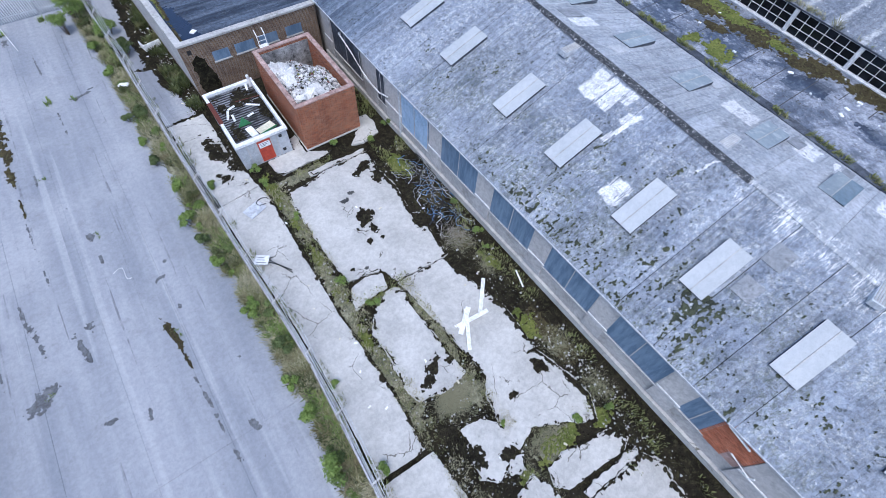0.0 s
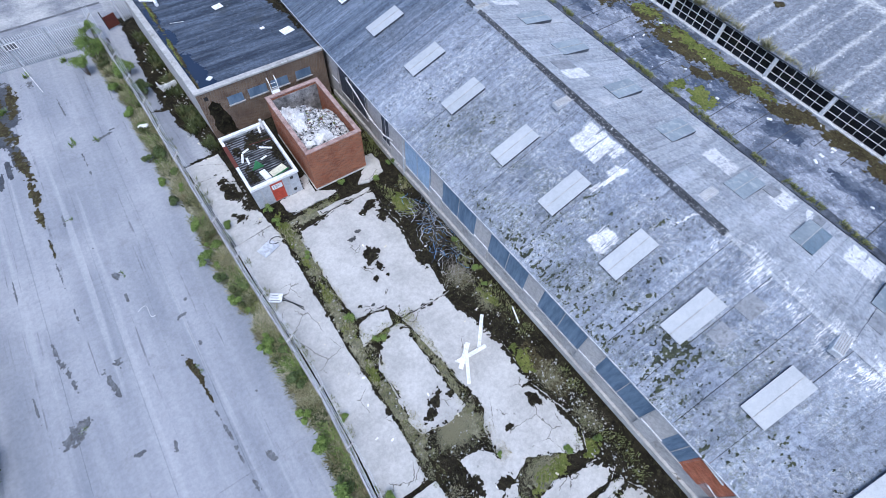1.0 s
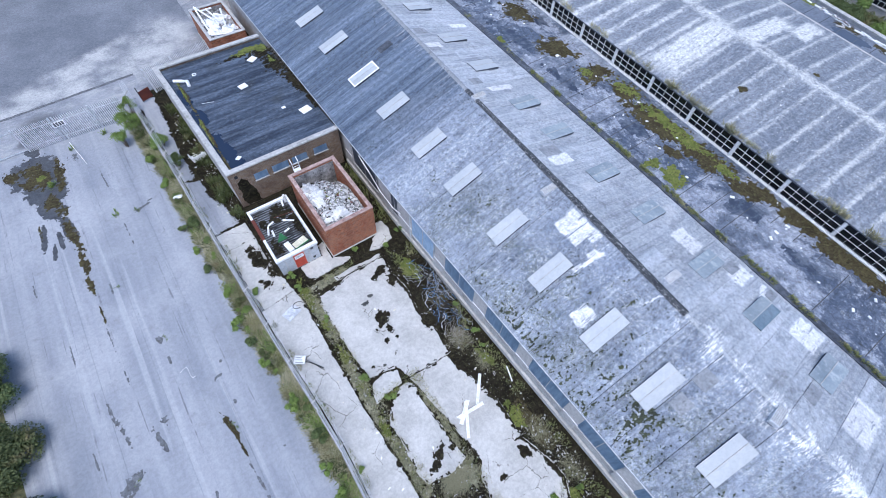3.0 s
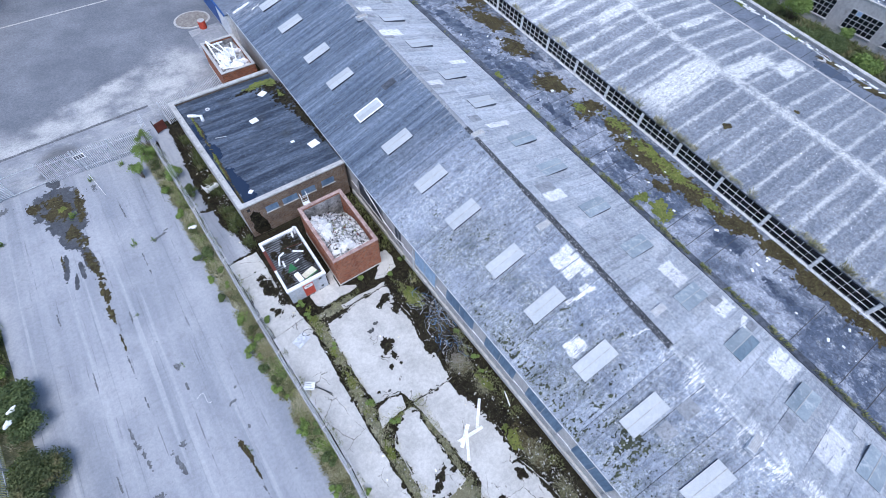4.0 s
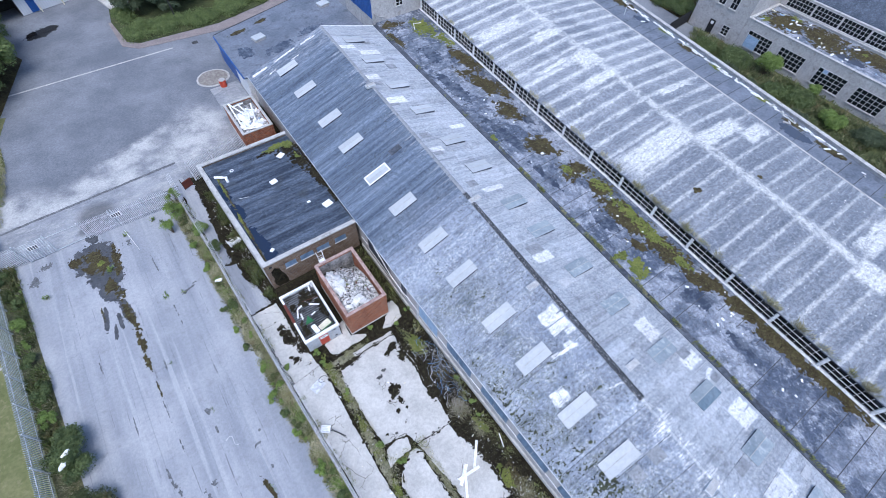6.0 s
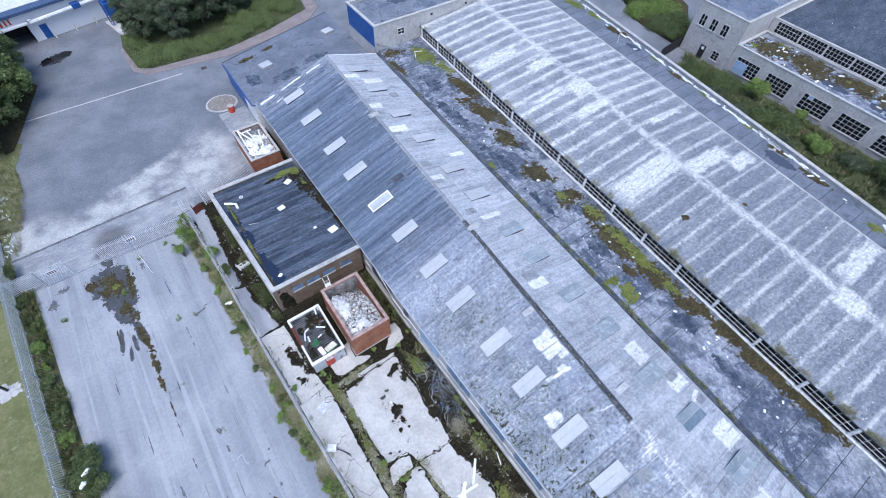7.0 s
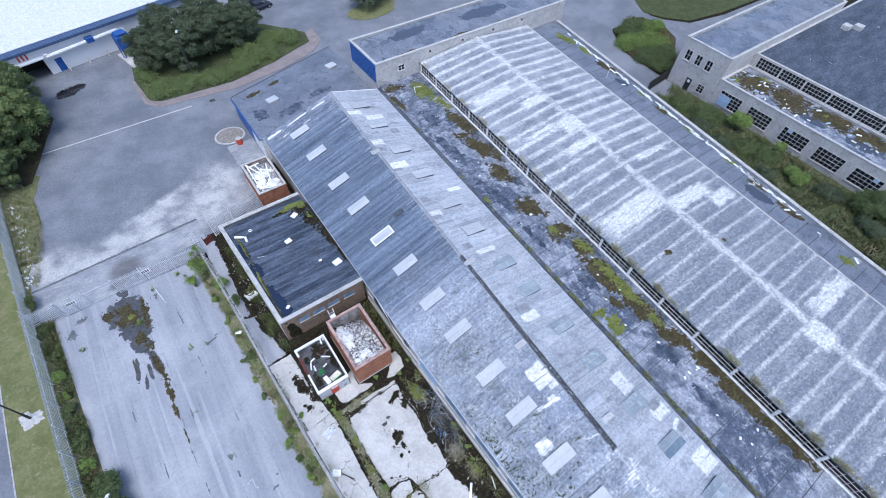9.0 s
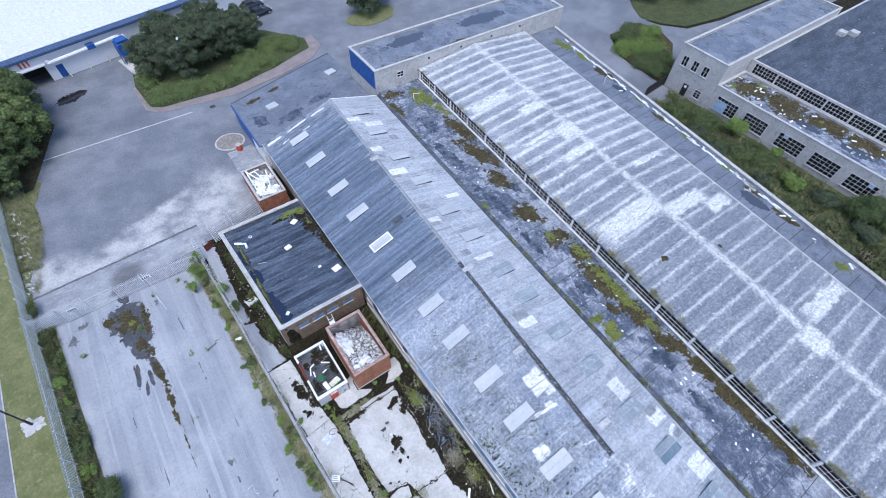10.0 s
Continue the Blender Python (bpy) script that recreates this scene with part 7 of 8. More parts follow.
for k in range(34):
    yy = rng.uniform(-22, 30)
    s = rng.uniform(0.1, 0.42)
    loose("roof_litter", "broken white sheet scrap beside the parapet", rng.choice((CLEANWHITE, CLEANWHITE, COPING)), boxes((-s, s, -s * 0.3, s * 0.3, 0, 0.07), bevel=0.01), px_(yy) - abs(rng.gauss(0.3, 0.45)) - 0.3, yy, 5.51, 84 + rng.gauss(0, 25),
          category="debris", group="litter along the parapet")
for k in range(64):
    yy = -13 + k * 0.66 + (1.5 if k % 7 == 0 else 0)
    s = rng.uniform(0.3, 0.6)
    loose("white_trim", "broken length of white roof trim", CLEANWHITE, boxes((-s, s, -0.11, 0.11, 0, 0.07)), px_(yy) - 0.42 - abs(rng.gauss(0, 0.2)), yy, 5.51, 84 + rng.gauss(0, 8), category="trim", group="litter along the parapet")
for k in range(30):
    yy = rng.uniform(-26, 20)
    s = rng.uniform(0.06, 0.16)
    loose("roof_litter", "small pale scrap on the valley roof", CLEANWHITE, boxes((-s, s, -s * 0.6, s * 0.6, 0, 0.06), bevel=0.01), rng.uniform(19.4, 23.6), yy, 5.11, rng.uniform(0, 180), category="debris", group="litter on the valley roof")
loose("roof_frame", "fallen white timber frame on the valley roof", WHITE, tube(bmesh.new(), [(0, 0, 0.1), (0.6, 1.2, 0.1), (1.2, 0.3, 0.5)], 0.06, 5), 23.0, 30.6, 5.12, category="frame")
loose("roof_frame", "thin white bracket standing on the flat roof", WHITE, tube(bmesh.new(), [(0, 0, 0), (0, 0, 1.3), (0.5, 0.2, 1.3)], 0.04, 5), px_(19) - 3.2, 18.0, 5.5, category="frame")
loose("bird_nest", "clump of brown nest litter on the big roof", BROWNMOSS, mat_of_soil(bmesh.new(), blob(0, 0, 0.4, 0.3, 0, 4), 0, 0.12), 28.3, -8.6, 7.15, category="nest")
loose("bird_nest", "clump of brown nest litter on the big roof", BROWNMOSS, mat_of_soil(bmesh.new(), blob(0, 0, 0.3, 0.25, 0, 6), 0, 0.1), 34.2, -11.0, 7.51, category="nest")

# the far warehouse
wh = thing("warehouse", -23.6, 71.0, 0, 13, "white profiled-steel warehouse with a blue eaves fascia", "warehouse", kind="structure")
part("wall", boxes((-40, 0.2, 0, 0.2, 0, 4.6), (4.6, 60, 0, 0.2, 0, 4.6), (0.2, 4.6, 0, 0.2, 3.0, 4.6)), CLADDING, wh)
part("end_wall", boxes((59.8, 60, 0.2, 40, 0, 4.6)), CLADDING, wh)
b = bmesh.new()
for k in range(110):
    box(b, -40 + k * 0.92, -39.95 + k * 0.92, 0.9, 42, 0.05, 0.10, m=pose(0, 0, 4.7, 4, 0, 0))
box(b, -40, 61, 0.9, 42, -0.02, 0.05, m=pose(0, 0, 4.7, 4, 0, 0))
part("roof", b, surface("white_roof_sheet", (0.58, 0.59, 0.60), (0.66, 0.67, 0.68), 1.4, 6, 0.6, 0.004, (0.48, 0.49, 0.51), mottle=0.15), wh)
part("fascia", prism(bmesh.new(), [(-40, -0.6), (61, -0.6), (61, 0.88), (-40, 0.88)], 4.35, 4.72), surface("blue_gutter", (0.045, 0.075, 0.15), (0.07, 0.105, 0.19), 1, 15, 0.5, 0.002), wh)
b = bmesh.new()
for k in range(202):
    box(b, -40 + 0.5 * k, -39.88 + 0.5 * k, -0.64, 0.88, 4.722, 4.76)
    box(b, -40 + 0.5 * k, -39.88 + 0.5 * k, -0.64, -0.604, 4.35, 4.72)
part("fascia_rib", b, surface("blue_eaves_sheet", (0.07, 0.11, 0.20), (0.10, 0.145, 0.25), 1, 15, 0.5, 0.002), wh, "ribbed dark blue eaves sheet")
b = bmesh.new()
for k in range(62):
    for n in range(9):
        box(b, -39.3 + 1.6 * k, -38.7 + 1.6 * k, 2.0 + 2.6 * n, 2.16 + 2.6 * n, 0.052, 0.07, m=pose(0, 0, 4.7, 4, 0, 0))
part("fixings", b, CREAM, wh, "rows of pale fixing plates on the roof")
# recess lined in black, so the bay's inner shade is in the colour
part("bay_recess", boxes((0.2, 4.6, 0.2, 3.5, 2.95, 3.0), (0.2, 0.25, 0.2, 3.5, 0, 2.95), (4.55, 4.6, 0.2, 3.5, 0, 2.95), (0.2, 4.6, 3.4, 3.5, 0, 3.0)), BLACK, wh)
part("bay_canopy", boxes((0.0, 4.8, -0.8, 0, 2.95, 3.15)), CLADDING, wh)
for k in range(3):
    part("stripe", boxes((1.7 + 0.55 * k, 1.95 + 0.55 * k, -0.02, -0.004, 3.25, 4.1)), RED, wh, "faded red stripe")
part("door", boxes((5.9, 6.9, -0.05, -0.004, 0.05, 2.1)), BLUE, wh, "blue personnel door")
part("duct", tube(bmesh.new(), [(5.2, -0.5, 3.4), (5.2, -0.5, 3.0), (6, -0.5, 3.0), (16, -0.5, 3.3), (17, -0.6, 3.2), (17.2, -0.8, 2.5)], 0.28, 8), WHITE, wh, "white extraction duct")
part("fan_unit", boxes((11.2, 12.4, -0.9, -0.1, 2.9, 3.7), bevel=0.08), BLUE, wh, "blue fan housing")
part("duct", tube(bmesh.new(), [(20, -0.5, 4.3), (21, -0.5, 3.9), (20.7, -0.5, 3.2), (21.3, -0.5, 2.6)], 0.22, 8), WHITE, wh, "white extraction duct")
dust = thing("dust_collector", -7.6, 71.6, 0, 13, "blue steel dust collector on a frame with a ladder", "dust collector")
part("body", boxes((-1.1, 1.1, -0.9, 0.9, 1.6, 3.6), bevel=0.06), BLUE, dust)
part("hood", boxes((-0.9, 0.9, -0.7, 0.7, 3.6, 4.1), bevel=0.15), BLUE, dust)
for x in (-1, 1):
    for y in (-0.8, 0.8):
        part("leg", boxes((x - 0.07, x + 0.07, y - 0.07, y + 0.07, 0.25, 1.6)), BLUE, dust)
b = tube(tube(bmesh.new(), [(-1.3, -0.9, 0.2), (-1.3, -0.9, 3.9)], 0.03, 4), [(-1.3, -0.5, 0.2), (-1.3, -0.5, 3.9)], 0.03, 4)
for k in range(12):
    tube(b, [(-1.3, -0.9, 0.4 + 0.3 * k), (-1.3, -0.5, 0.4 + 0.3 * k)], 0.02, 4)
part("ladder", b, BLUE, dust)
part("base_slab", boxes((-1.6, 2.6, -4.2, 1.4, -0.05, 0.25), bevel=0.02), CONCRETE, dust)
for k, x in enumerate((-16.6, -13.6, -10.6)):
    bo = thing("bollard", x, 71.9 + 0.23 * (x + 16.6), 0, label="short yellow-grey steel bollard by the warehouse", category="bollard", group="bollards")
    part("post", tube(bmesh.new(), [(0, 0, 0), (0, 0, 0.95), (0, 0, 1.0)], 0.09, 8, 0.9), CREAM, bo)


def car(x, y, turn, paint, label):
    ob = thing("car", x, y, -0.01, turn, label, "car", "parked cars")
    prof = [(-2.15, 0.3), (-2.2, 0.75), (-1.95, 0.95), (-1.3, 1.0), (-0.6, 1.0), (0.9, 0.98), (1.9, 0.85), (2.15, 0.6), (2.15, 0.3)]
    b = bmesh.new()
    l = [b.verts.new((px, -0.88, pz)) for px, pz in prof]
    r = [b.verts.new((px, 0.88, pz)) for px, pz in prof]
    n = len(prof)
    b.faces.new(l)
    b.faces.new(r[::-1])
    for i in range(n):
        b.faces.new((l[i], l[(i + 1) % n], r[(i + 1) % n], r[i]))
    bmesh.ops.recalc_face_normals(b, faces=b.faces)
    bmesh.ops.bevel(b, geom=list(b.edges), offset=0.06, segments=2, affect="EDGES")
    part("body", b, paint, ob, smooth=True)
    b = bmesh.new()
    lo = [b.verts.new(p) for p in ((-1.95, -0.8, 0.96), (1.0, -0.8, 0.96), (1.0, 0.8, 0.96), (-1.95, 0.8, 0.96))]
    hi = [b.verts.new(p) for p in ((-1.35, -0.62, 1.42), (0.15, -0.62, 1.42), (0.15, 0.62, 1.42), (-1.35, 0.62, 1.42))]
    for i in range(4):
        b.faces.new((lo[i], lo[(i + 1) % 4], hi[(i + 1) % 4], hi[i]))
    part("glazing", b, PANE, ob)
    part("roof", boxes((-1.4, 0.2, -0.65, 0.65, 1.41, 1.47), bevel=0.02), paint, ob)
    for wx in (-1.35, 1.35):
        for wy in (-0.85, 0.85):
            w = part("wheel", tube(bmesh.new(), [(wx, wy - 0.1, 0.32), (wx, wy + 0.1, 0.32)], 0.32, 14), BLACK, ob)
            part("rim", tube(bmesh.new(), [(wx, wy - 0.11, 0.32), (wx, wy + 0.11, 0.32)], 0.19, 10), SILVER, w)
    for wy in (-0.6, 0.6):
        part("headlight", boxes((2.1, 2.19, wy - 0.18, wy + 0.18, 0.6, 0.74)), CLEANWHITE, ob)


car(17.0, 75.9, 14, CARPAINT, "dark blue parked hatchback on the far car park")
car(16.6, 79.3, 10, CARPAINT, "dark saloon car parked beside another car")
car(15.2, 82.6, 8, SILVER, "silver car parked in the far car park")
rb = thing("red_drum", -0.6, 40.2, 0, label="red steel drum with a white lid by the gravel bed", category="drum")
part("drum", tube(bmesh.new(), [(0, 0, 0), (0, 0, 0.9)], 0.42, 16), RED, rb)
part("lid", tube(bmesh.new(), [(0, 0, 0.9), (0, 0, 0.98)], 0.40, 16), COPING, rb)
mh = solid("manhole_cover", boxes((-0.9, -0.1, 51.8, 52.5, -0.01, -0.003)), DARKMETAL, "dark iron manhole cover in the asphalt", "manhole cover")
# timber gate beside the office
tg = thing("dark_gate", 63.0, 16.9, 0, 6, "dark timber gate between parapet and office", "gate")
for k in range(12):
    part("board", boxes((-3.0 + 0.5 * k, -2.53 + 0.5 * k, -0.03, 0.03, 0.05, 1.9)), BLACK, tg)
part("rail", boxes((-3.0, 3.0, 0.03, 0.09, 1.5, 1.62)), BLACK, tg)


# ---- fences ----
pale = data_of(prism(bmesh.new(), [(-0.034, -0.02), (0.034, -0.02), (0.034, 0.0), (-0.034, 0.0)], 0.05, 2.3), "pale", GALV)
_bm = bmesh.new()
_bm.from_mesh(pale)
_p = [_bm.verts.new(v) for v in ((-0.034, -0.02, 2.304), (0.034, -0.02, 2.304), (0.034, 0.0, 2.304), (-0.034, 0.0, 2.304))]
_t = _bm.verts.new((0, -0.03, 2.42))
for _i in range(4):
    _bm.faces.new((_p[_i], _p[(_i + 1) % 4], _t))
_bm.to_mesh(pale)
_bm.free()


def palisade(name, x0, y0, x1, y1, label, step=0.155, lean=0, kind="structure", limit=300):
    ln = math.hypot(x1 - x0, y1 - y0)
    a = math.degrees(math.atan2(y1 - y0, x1 - x0))
    ob = thing(name, x0, y0, 0, a, label, "fence", "palisade fencing", kind)
    m0 = pose(0, 0, 0, lean, 0, 0)
    n = int(ln / step)
    spare = bmesh.new()
    for k in range(n):
        m = m0 @ pose(step * (k + 0.5), -0.035, 0)
        if k < limit:
            piece("pale", pale, ob, m)
        else:
            box(spare, -0.034, 0.034, -0.02, 0, 0.05, 2.38, m=m)
    if n > limit:
        tagged(part("pales", spare, GALV, ob), kind="stuff")
    else:
        spare.free()
    for z in (0.4, 1.9):
        b = bmesh.new()
        box(b, 0, ln, -0.035, 0.015, z, z + 0.06, m=m0)
        part("rail", b, GALV, ob)
    for k in range(int(ln / 2.75) + 1):
        b = bmesh.new()
        box(b, 2.75 * k - 0.05, 2.75 * k + 0.05, 0.015, 0.11, 0, 2.35, m=m0)
        part("post", b, GALV, ob)
    return ob


palisade("steel_fence", -28.15, 24.6, -25.75, -22.0, "galvanised palisade fence along the grass verge", 0.16)
palisade("steel_fence", -28.2, 24.8, -29.7, 60.0, "galvanised palisade fence beside the rough grass", 0.16)
palisade("steel_fence", -28.2, 24.0, -25.4, 23.8, "short galvanised palisade fence at the gateway", 0.155)
palisade("steel_gate", -20.1, 23.6, -17.2, 23.6, "galvanised palisade gate leaf", 0.13)
palisade("steel_fence", -17.1, 23.55, -11.9, 23.4, "galvanised palisade fence beside the gate", 0.155)
palisade("steel_fence", -9.0, 25.6, -2.7, 27.0, "leaning galvanised palisade fence by the brick bin", 0.15, lean=-14)
gate = thing("sliding_gate", -25.2, 23.6, 0, 2, "galvanised lattice sliding gate standing half open", "gate", "palisade fencing")
for k in range(15):
    part("bar", boxes((0.0, 2.3, -0.03, 0.0, 0.15 + 0.15 * k, 0.2 + 0.15 * k)), GALV, gate)
for x in (0.0, 1.15, 2.24):
    part("stile", boxes((x, x + 0.08, -0.05, 0.03, 0.05, 2.45)), GALV, gate)
part("top_rail", boxes((2.32, 5.2, -0.03, 0.02, 2.02, 2.10)), GALV, gate)
part("bottom_rail", boxes((2.32, 5.2, -0.03, 0.02, 0.12, 0.20)), GALV, gate)
for x, y in ((-24.1, 23.54), (-16.9, 23.48)):
    s = thing("gate_notice", x, y, 1.45, label="small dark and white notice on the gate", category="sign", group="gate notices")
    part("plate", boxes((-0.45, 0.45, -0.08, -0.05, 0, 0.5)), CLEANWHITE, s)
    part("bracket", boxes((-0.03, 0.03, -0.05, 0.03, -1.45, 0.45)), GALV, s)
    for k in range(4):
        part("print", boxes((-0.38 + 0.2 * k, -0.24 + 0.2 * k, -0.09, -0.081, 0.06, 0.44)), INK, s)
rp = thing("rusty_plate", -9.9, 24.9, 0, 20, "rust-red steel plate propped by the fence end", "plate")
part("plate", boxes((-0.5, 0.5, -0.03, 0.03, 0.2, 1.2)), RUST, rp)
part("prop", tube(bmesh.new(), [(-0.5, 0.1, 0), (-0.55, 0.0, 1.7)], 0.04, 5), DARKMETAL, rp)
# chain-link fence with cranked posts between yard and court
cl = thing("chain_link_fence", -10.2, -2, 0, label="sagging chain-link fence with cranked concrete posts and wire strands", category="fence", kind="structure")
rng = random.Random(31)
posts = [-46 + 3.05 * k for k in range(24)]


def bent(bm):
    """Moves a straight run of fence onto the fence's own line."""
    for v in bm.verts:
        v.co.x += fence_x(v.co.y - 2) + 10.2
    return bm


for y in posts:
    part("post", bent(tube(bmesh.new(), [(rng.uniform(-0.06, 0.06), y + 2, -0.1), (rng.uniform(-0.06, 0.1), y + 2, 1.75), (0.38, y + 2, 2.1)], 0.055, 4)), COPING, cl)


for y in posts[:-1]:
    gb = boxes((-0.13, -0.03, y + 2.07, y + 4.98, -0.05, 0.38), bevel=0.015)
    part("gravel_board", bent(gb), GRAVELBOARD, cl, "weathered concrete gravel board")


def sag(y, z):
    return 0.12 * noise.noise(Vector((0, y * 0.25, 3))) * z + 0.02


b = bmesh.new()
step = 0.13
n = int(71 / step)
for k in range(n):
    for s in (-1, 1):
        y0 = -45 + k * step
        pts = []
        for j in range(4):
            z = 0.05 + 1.68 * j / 3
            yy = y0 + s * (z - 0.05)
            pts.append(Vector((sag(yy, z), yy + 2, z)))
        for p, q in zip(pts, pts[1:]):
            e = 0.0042
            vs = [b.verts.new(p + Vector((0, -e, e * s))), b.verts.new(p + Vector((0, e, -e * s))), b.verts.new(q + Vector((0, e, -e * s))), b.verts.new(q + Vector((0, -e, e * s)))]
            b.faces.new(vs)
tagged(part("mesh", bent(b), GALV, cl, "grey chain-link mesh"), kind="stuff")
for x, z in ((0.03, 1.72), (0.0, 0.9), (0.16, 1.88), (0.27, 1.99), (0.37, 2.09)):
    pts = []
    for k in range(72):
        y = -45 + k
        u = (y + 46) % 3.05 / 3.05
        pts.append((x + 0.05 * math.sin(y * 0.9 + z * 5), y + 2, z - 0.10 * 4 * u * (1 - u) * (1 + 0.6 * math.sin(y * 0.37))))
    part("wire", bent(tube(bmesh.new(), pts, 0.014, 3)), GALV, cl)
b = bmesh.new()
for k in range(35):
    box(b, -0.1, 0.1, -44 + 2 * k, -42.01 + 2 * k, -0.1, 0.13)
part("kerb", bent(b), COPING, cl, "concrete base kerb")

# lamp posts
def lamp_post(x, y, h, turn, label):
    ob = thing("street_lamp", x, y, 0, turn, label, "street lamp", "street lamps")
    part("base", tube(bmesh.new(), [(0, 0, 0), (0, 0, 1.2)], 0.11, 8), DARKMETAL, ob)
    part("pole", tube(bmesh.new(), [(0, 0, 1.2), (0, 0, h), (0.5, 0, h + 0.15), (0.9, 0, h + 0.15)], 0.07, 8, 0.6), DARKMETAL, ob)
    part("lantern", boxes((0.8, 1.5, -0.14, 0.14, h + 0.08, h + 0.24), bevel=0.05), GALV, ob)


lamp_post(-29.9, 14.1, 8.0, 180, "dark steel street lamp in the grass verge")
lamp_post(-1.0, 58.0, 7.6, 70, "steel street lamp among the island trees")
solid("lamp_base", mat_of_soil(bmesh.new(), blob(-29.9, 14.0, 0.9, 1.1, 0, 2), 0.02, 0.05), COPING, "bare gravel round the lamp foot", "gravel", kind="stuff")


# ---- plants ----
def tuft_rows(seed, n, x0, x1, y0, y1, z=0.0, s=(0.5, 1.3), dens=None, cut=0.0):
    r = random.Random(seed)
    out = []
    while len(out) < n:
        x, y = r.uniform(x0, x1), r.uniform(y0, y1)
        if dens and noise.noise(Vector((x * dens, y * dens, seed))) < cut:
            n -= 0.34
            continue
        out.append((x, y, z, r.uniform(*s)))
    return out


def weeds(name, label, rows, material, height, **kw):
    return tagged(blades(name, rows, material, height, **kw), label, "weeds", kind="stuff")


weeds("fence_weeds", "dull olive weeds along the chain-link fence", beside_fence(tuft_rows(1, 2300, -11.3, -10.35, -27, 23, 0, (0.4, 1.4), 0.55, 0.0)), BRACKEN, 0.26, spread=0.22, per=11, width=0.016, lean=0.9)
weeds("fence_weeds", "rank dark weeds along the chain-link fence", beside_fence(tuft_rows(46, 420, -11.2, -10.35, -27, 23, 0, (0.5, 1.5), 0.8, 0.02)), RANK, 0.3, spread=0.2, per=10, width=0.02, lean=0.8)
weeds("fence_grass", "dry yellow grass along the chain-link fence", beside_fence(tuft_rows(2, 3600, -11.4, -10.25, -27, 24, 0, (0.4, 1.3), 0.5, -0.05)), STRAW, 0.24, spread=0.2, per=9, width=0.009, lean=1.1)
weeds("fence_weeds", "bright leafy weeds along the chain-link fence", beside_fence(tuft_rows(43, 1000, -11.2, -10.4, -27, 23, 0, (0.5, 1.3), 0.45, 0.15)), LEAF, 0.28, spread=0.2, per=9, width=0.022, lean=0.8)
weeds("fence_weeds", "green weeds along the chain-link fence", beside_fence(tuft_rows(47, 1300, -11.4, -10.4, -27, 23, 0, (0.4, 1.2), 0.6, 0.1)), GRASS, 0.22, spread=0.2, per=9, width=0.015, lean=0.9)
weeds("fence_weeds", "weeds on the court side of the fence", beside_fence(tuft_rows(3, 420, -10.1, -9.7, -27, 23, 0, (0.4, 0.9), 0.4, 0.0)), GRASS, 0.35, spread=0.15, per=7, width=0.02)
joint = tuft_rows(4, 620, -7.2, -6.3, -19, -1.2, 0, (0.4, 1.0), 0.6, -0.2) + tuft_rows(5, 260, -4.05, -3.4, -17.5, -10.8, 0, (0.3, 0.9)) + tuft_rows(6, 120, -6.3, -3.2, -11.3, -10.6, 0, (0.4, 1.0)) + tuft_rows(7, 130, -5.4, -2.8, -1.6, -1.1, 0, (0.3, 0.8))
weeds("joint_weeds", "green weeds growing in the slab joints", joint, GRASS, 0.15, spread=0.13, per=6, width=0.016)
weeds("joint_grass", "dry grass in the slab joints", tuft_rows(8, 900, -7.3, -6.2, -27, -1, 0, (0.4, 1.0), 0.7, 0.0) + tuft_rows(9, 200, -4.1, -3.4, -20, -11, 0, (0.4, 0.9)), STRAW, 0.22, spread=0.14, per=8, width=0.012)
straw = []
r = random.Random(15)
for cx, cy_, rx, ry, n in ((-5.0, -17.4, 1.0, 0.8, 900), (0.3, -10.6, 0.7, 0.8, 260), (0.6, -12.6, 0.35, 0.8, 120), (0.7, -18.2, 0.6, 0.9, 300), (-2.6, -21.2, 1.3, 0.5, 280), (0.9, -20.9, 0.6, 0.7, 160), (-4.2, -22.8, 0.5, 1.2, 160), (-3.6, -18.0, 0.3, 0.5, 60)):
    for _ in range(n):
        straw.append((r.gauss(cx, rx * 0.5), r.gauss(cy_, ry * 0.5), -0.04, r.uniform(0.4, 1.1)))
straw = straw[::2]
weeds("straw_tussock", "flattened tussocks of pale dry grass", straw, DULLSTRAW, 0.08, spread=0.26, per=13, width=0.008, lean=2.8)
wall_w = tuft_rows(16, 520, 0.9, 1.8, -27, -2, -0.08, (0.4, 1.3), 0.5, 0.0) + tuft_rows(17, 160, -0.2, 1.3, -5.5, -1.0, -0.06, (0.5, 1.2), 0.6, 0.0) + tuft_rows(18, 140, -1.0, 1.4, -24.5, -20.5, -0.06, (0.4, 1.2), 0.6, 0.1) + tuft_rows(19, 160, -4.4, -1.6, -22, -20.6, -0.04, (0.4, 1.0), 0.7, 0.1)
weeds("wall_weeds", "low green weeds at the foot of the shed wall", wall_w, GRASS, 0.2, spread=0.18, per=7, width=0.02)
weeds("gutter_weeds", "rank green weeds rooted in the valley gutter", [(x + eave(y), y, z, q) for x, y, z, q in tuft_rows(20, 900, 0.05, 0.4, -32, 4.0, 5.06, (0.3, 1.1), 0.9, -0.05) + tuft_rows(21, 220, 0.0, 0.5, 3, 33, 5.06, (0.3, 0.9), 0.5, 0.1)], GRASS, 0.24, spread=0.1, per=7, width=0.022)
weeds("eaves_grass", "dry grass growing from the glazed band's eaves", [(bx(y) + r.uniform(-0.05, 0.3), y, 6.7, r.uniform(0.4, 1.2)) for y in [r.uniform(-32, 34) for _ in range(1100)] if noise.noise(Vector((y * 0.45, 1, 1))) > 0.0], STRAW, 0.34, spread=0.15, per=7, width=0.014)
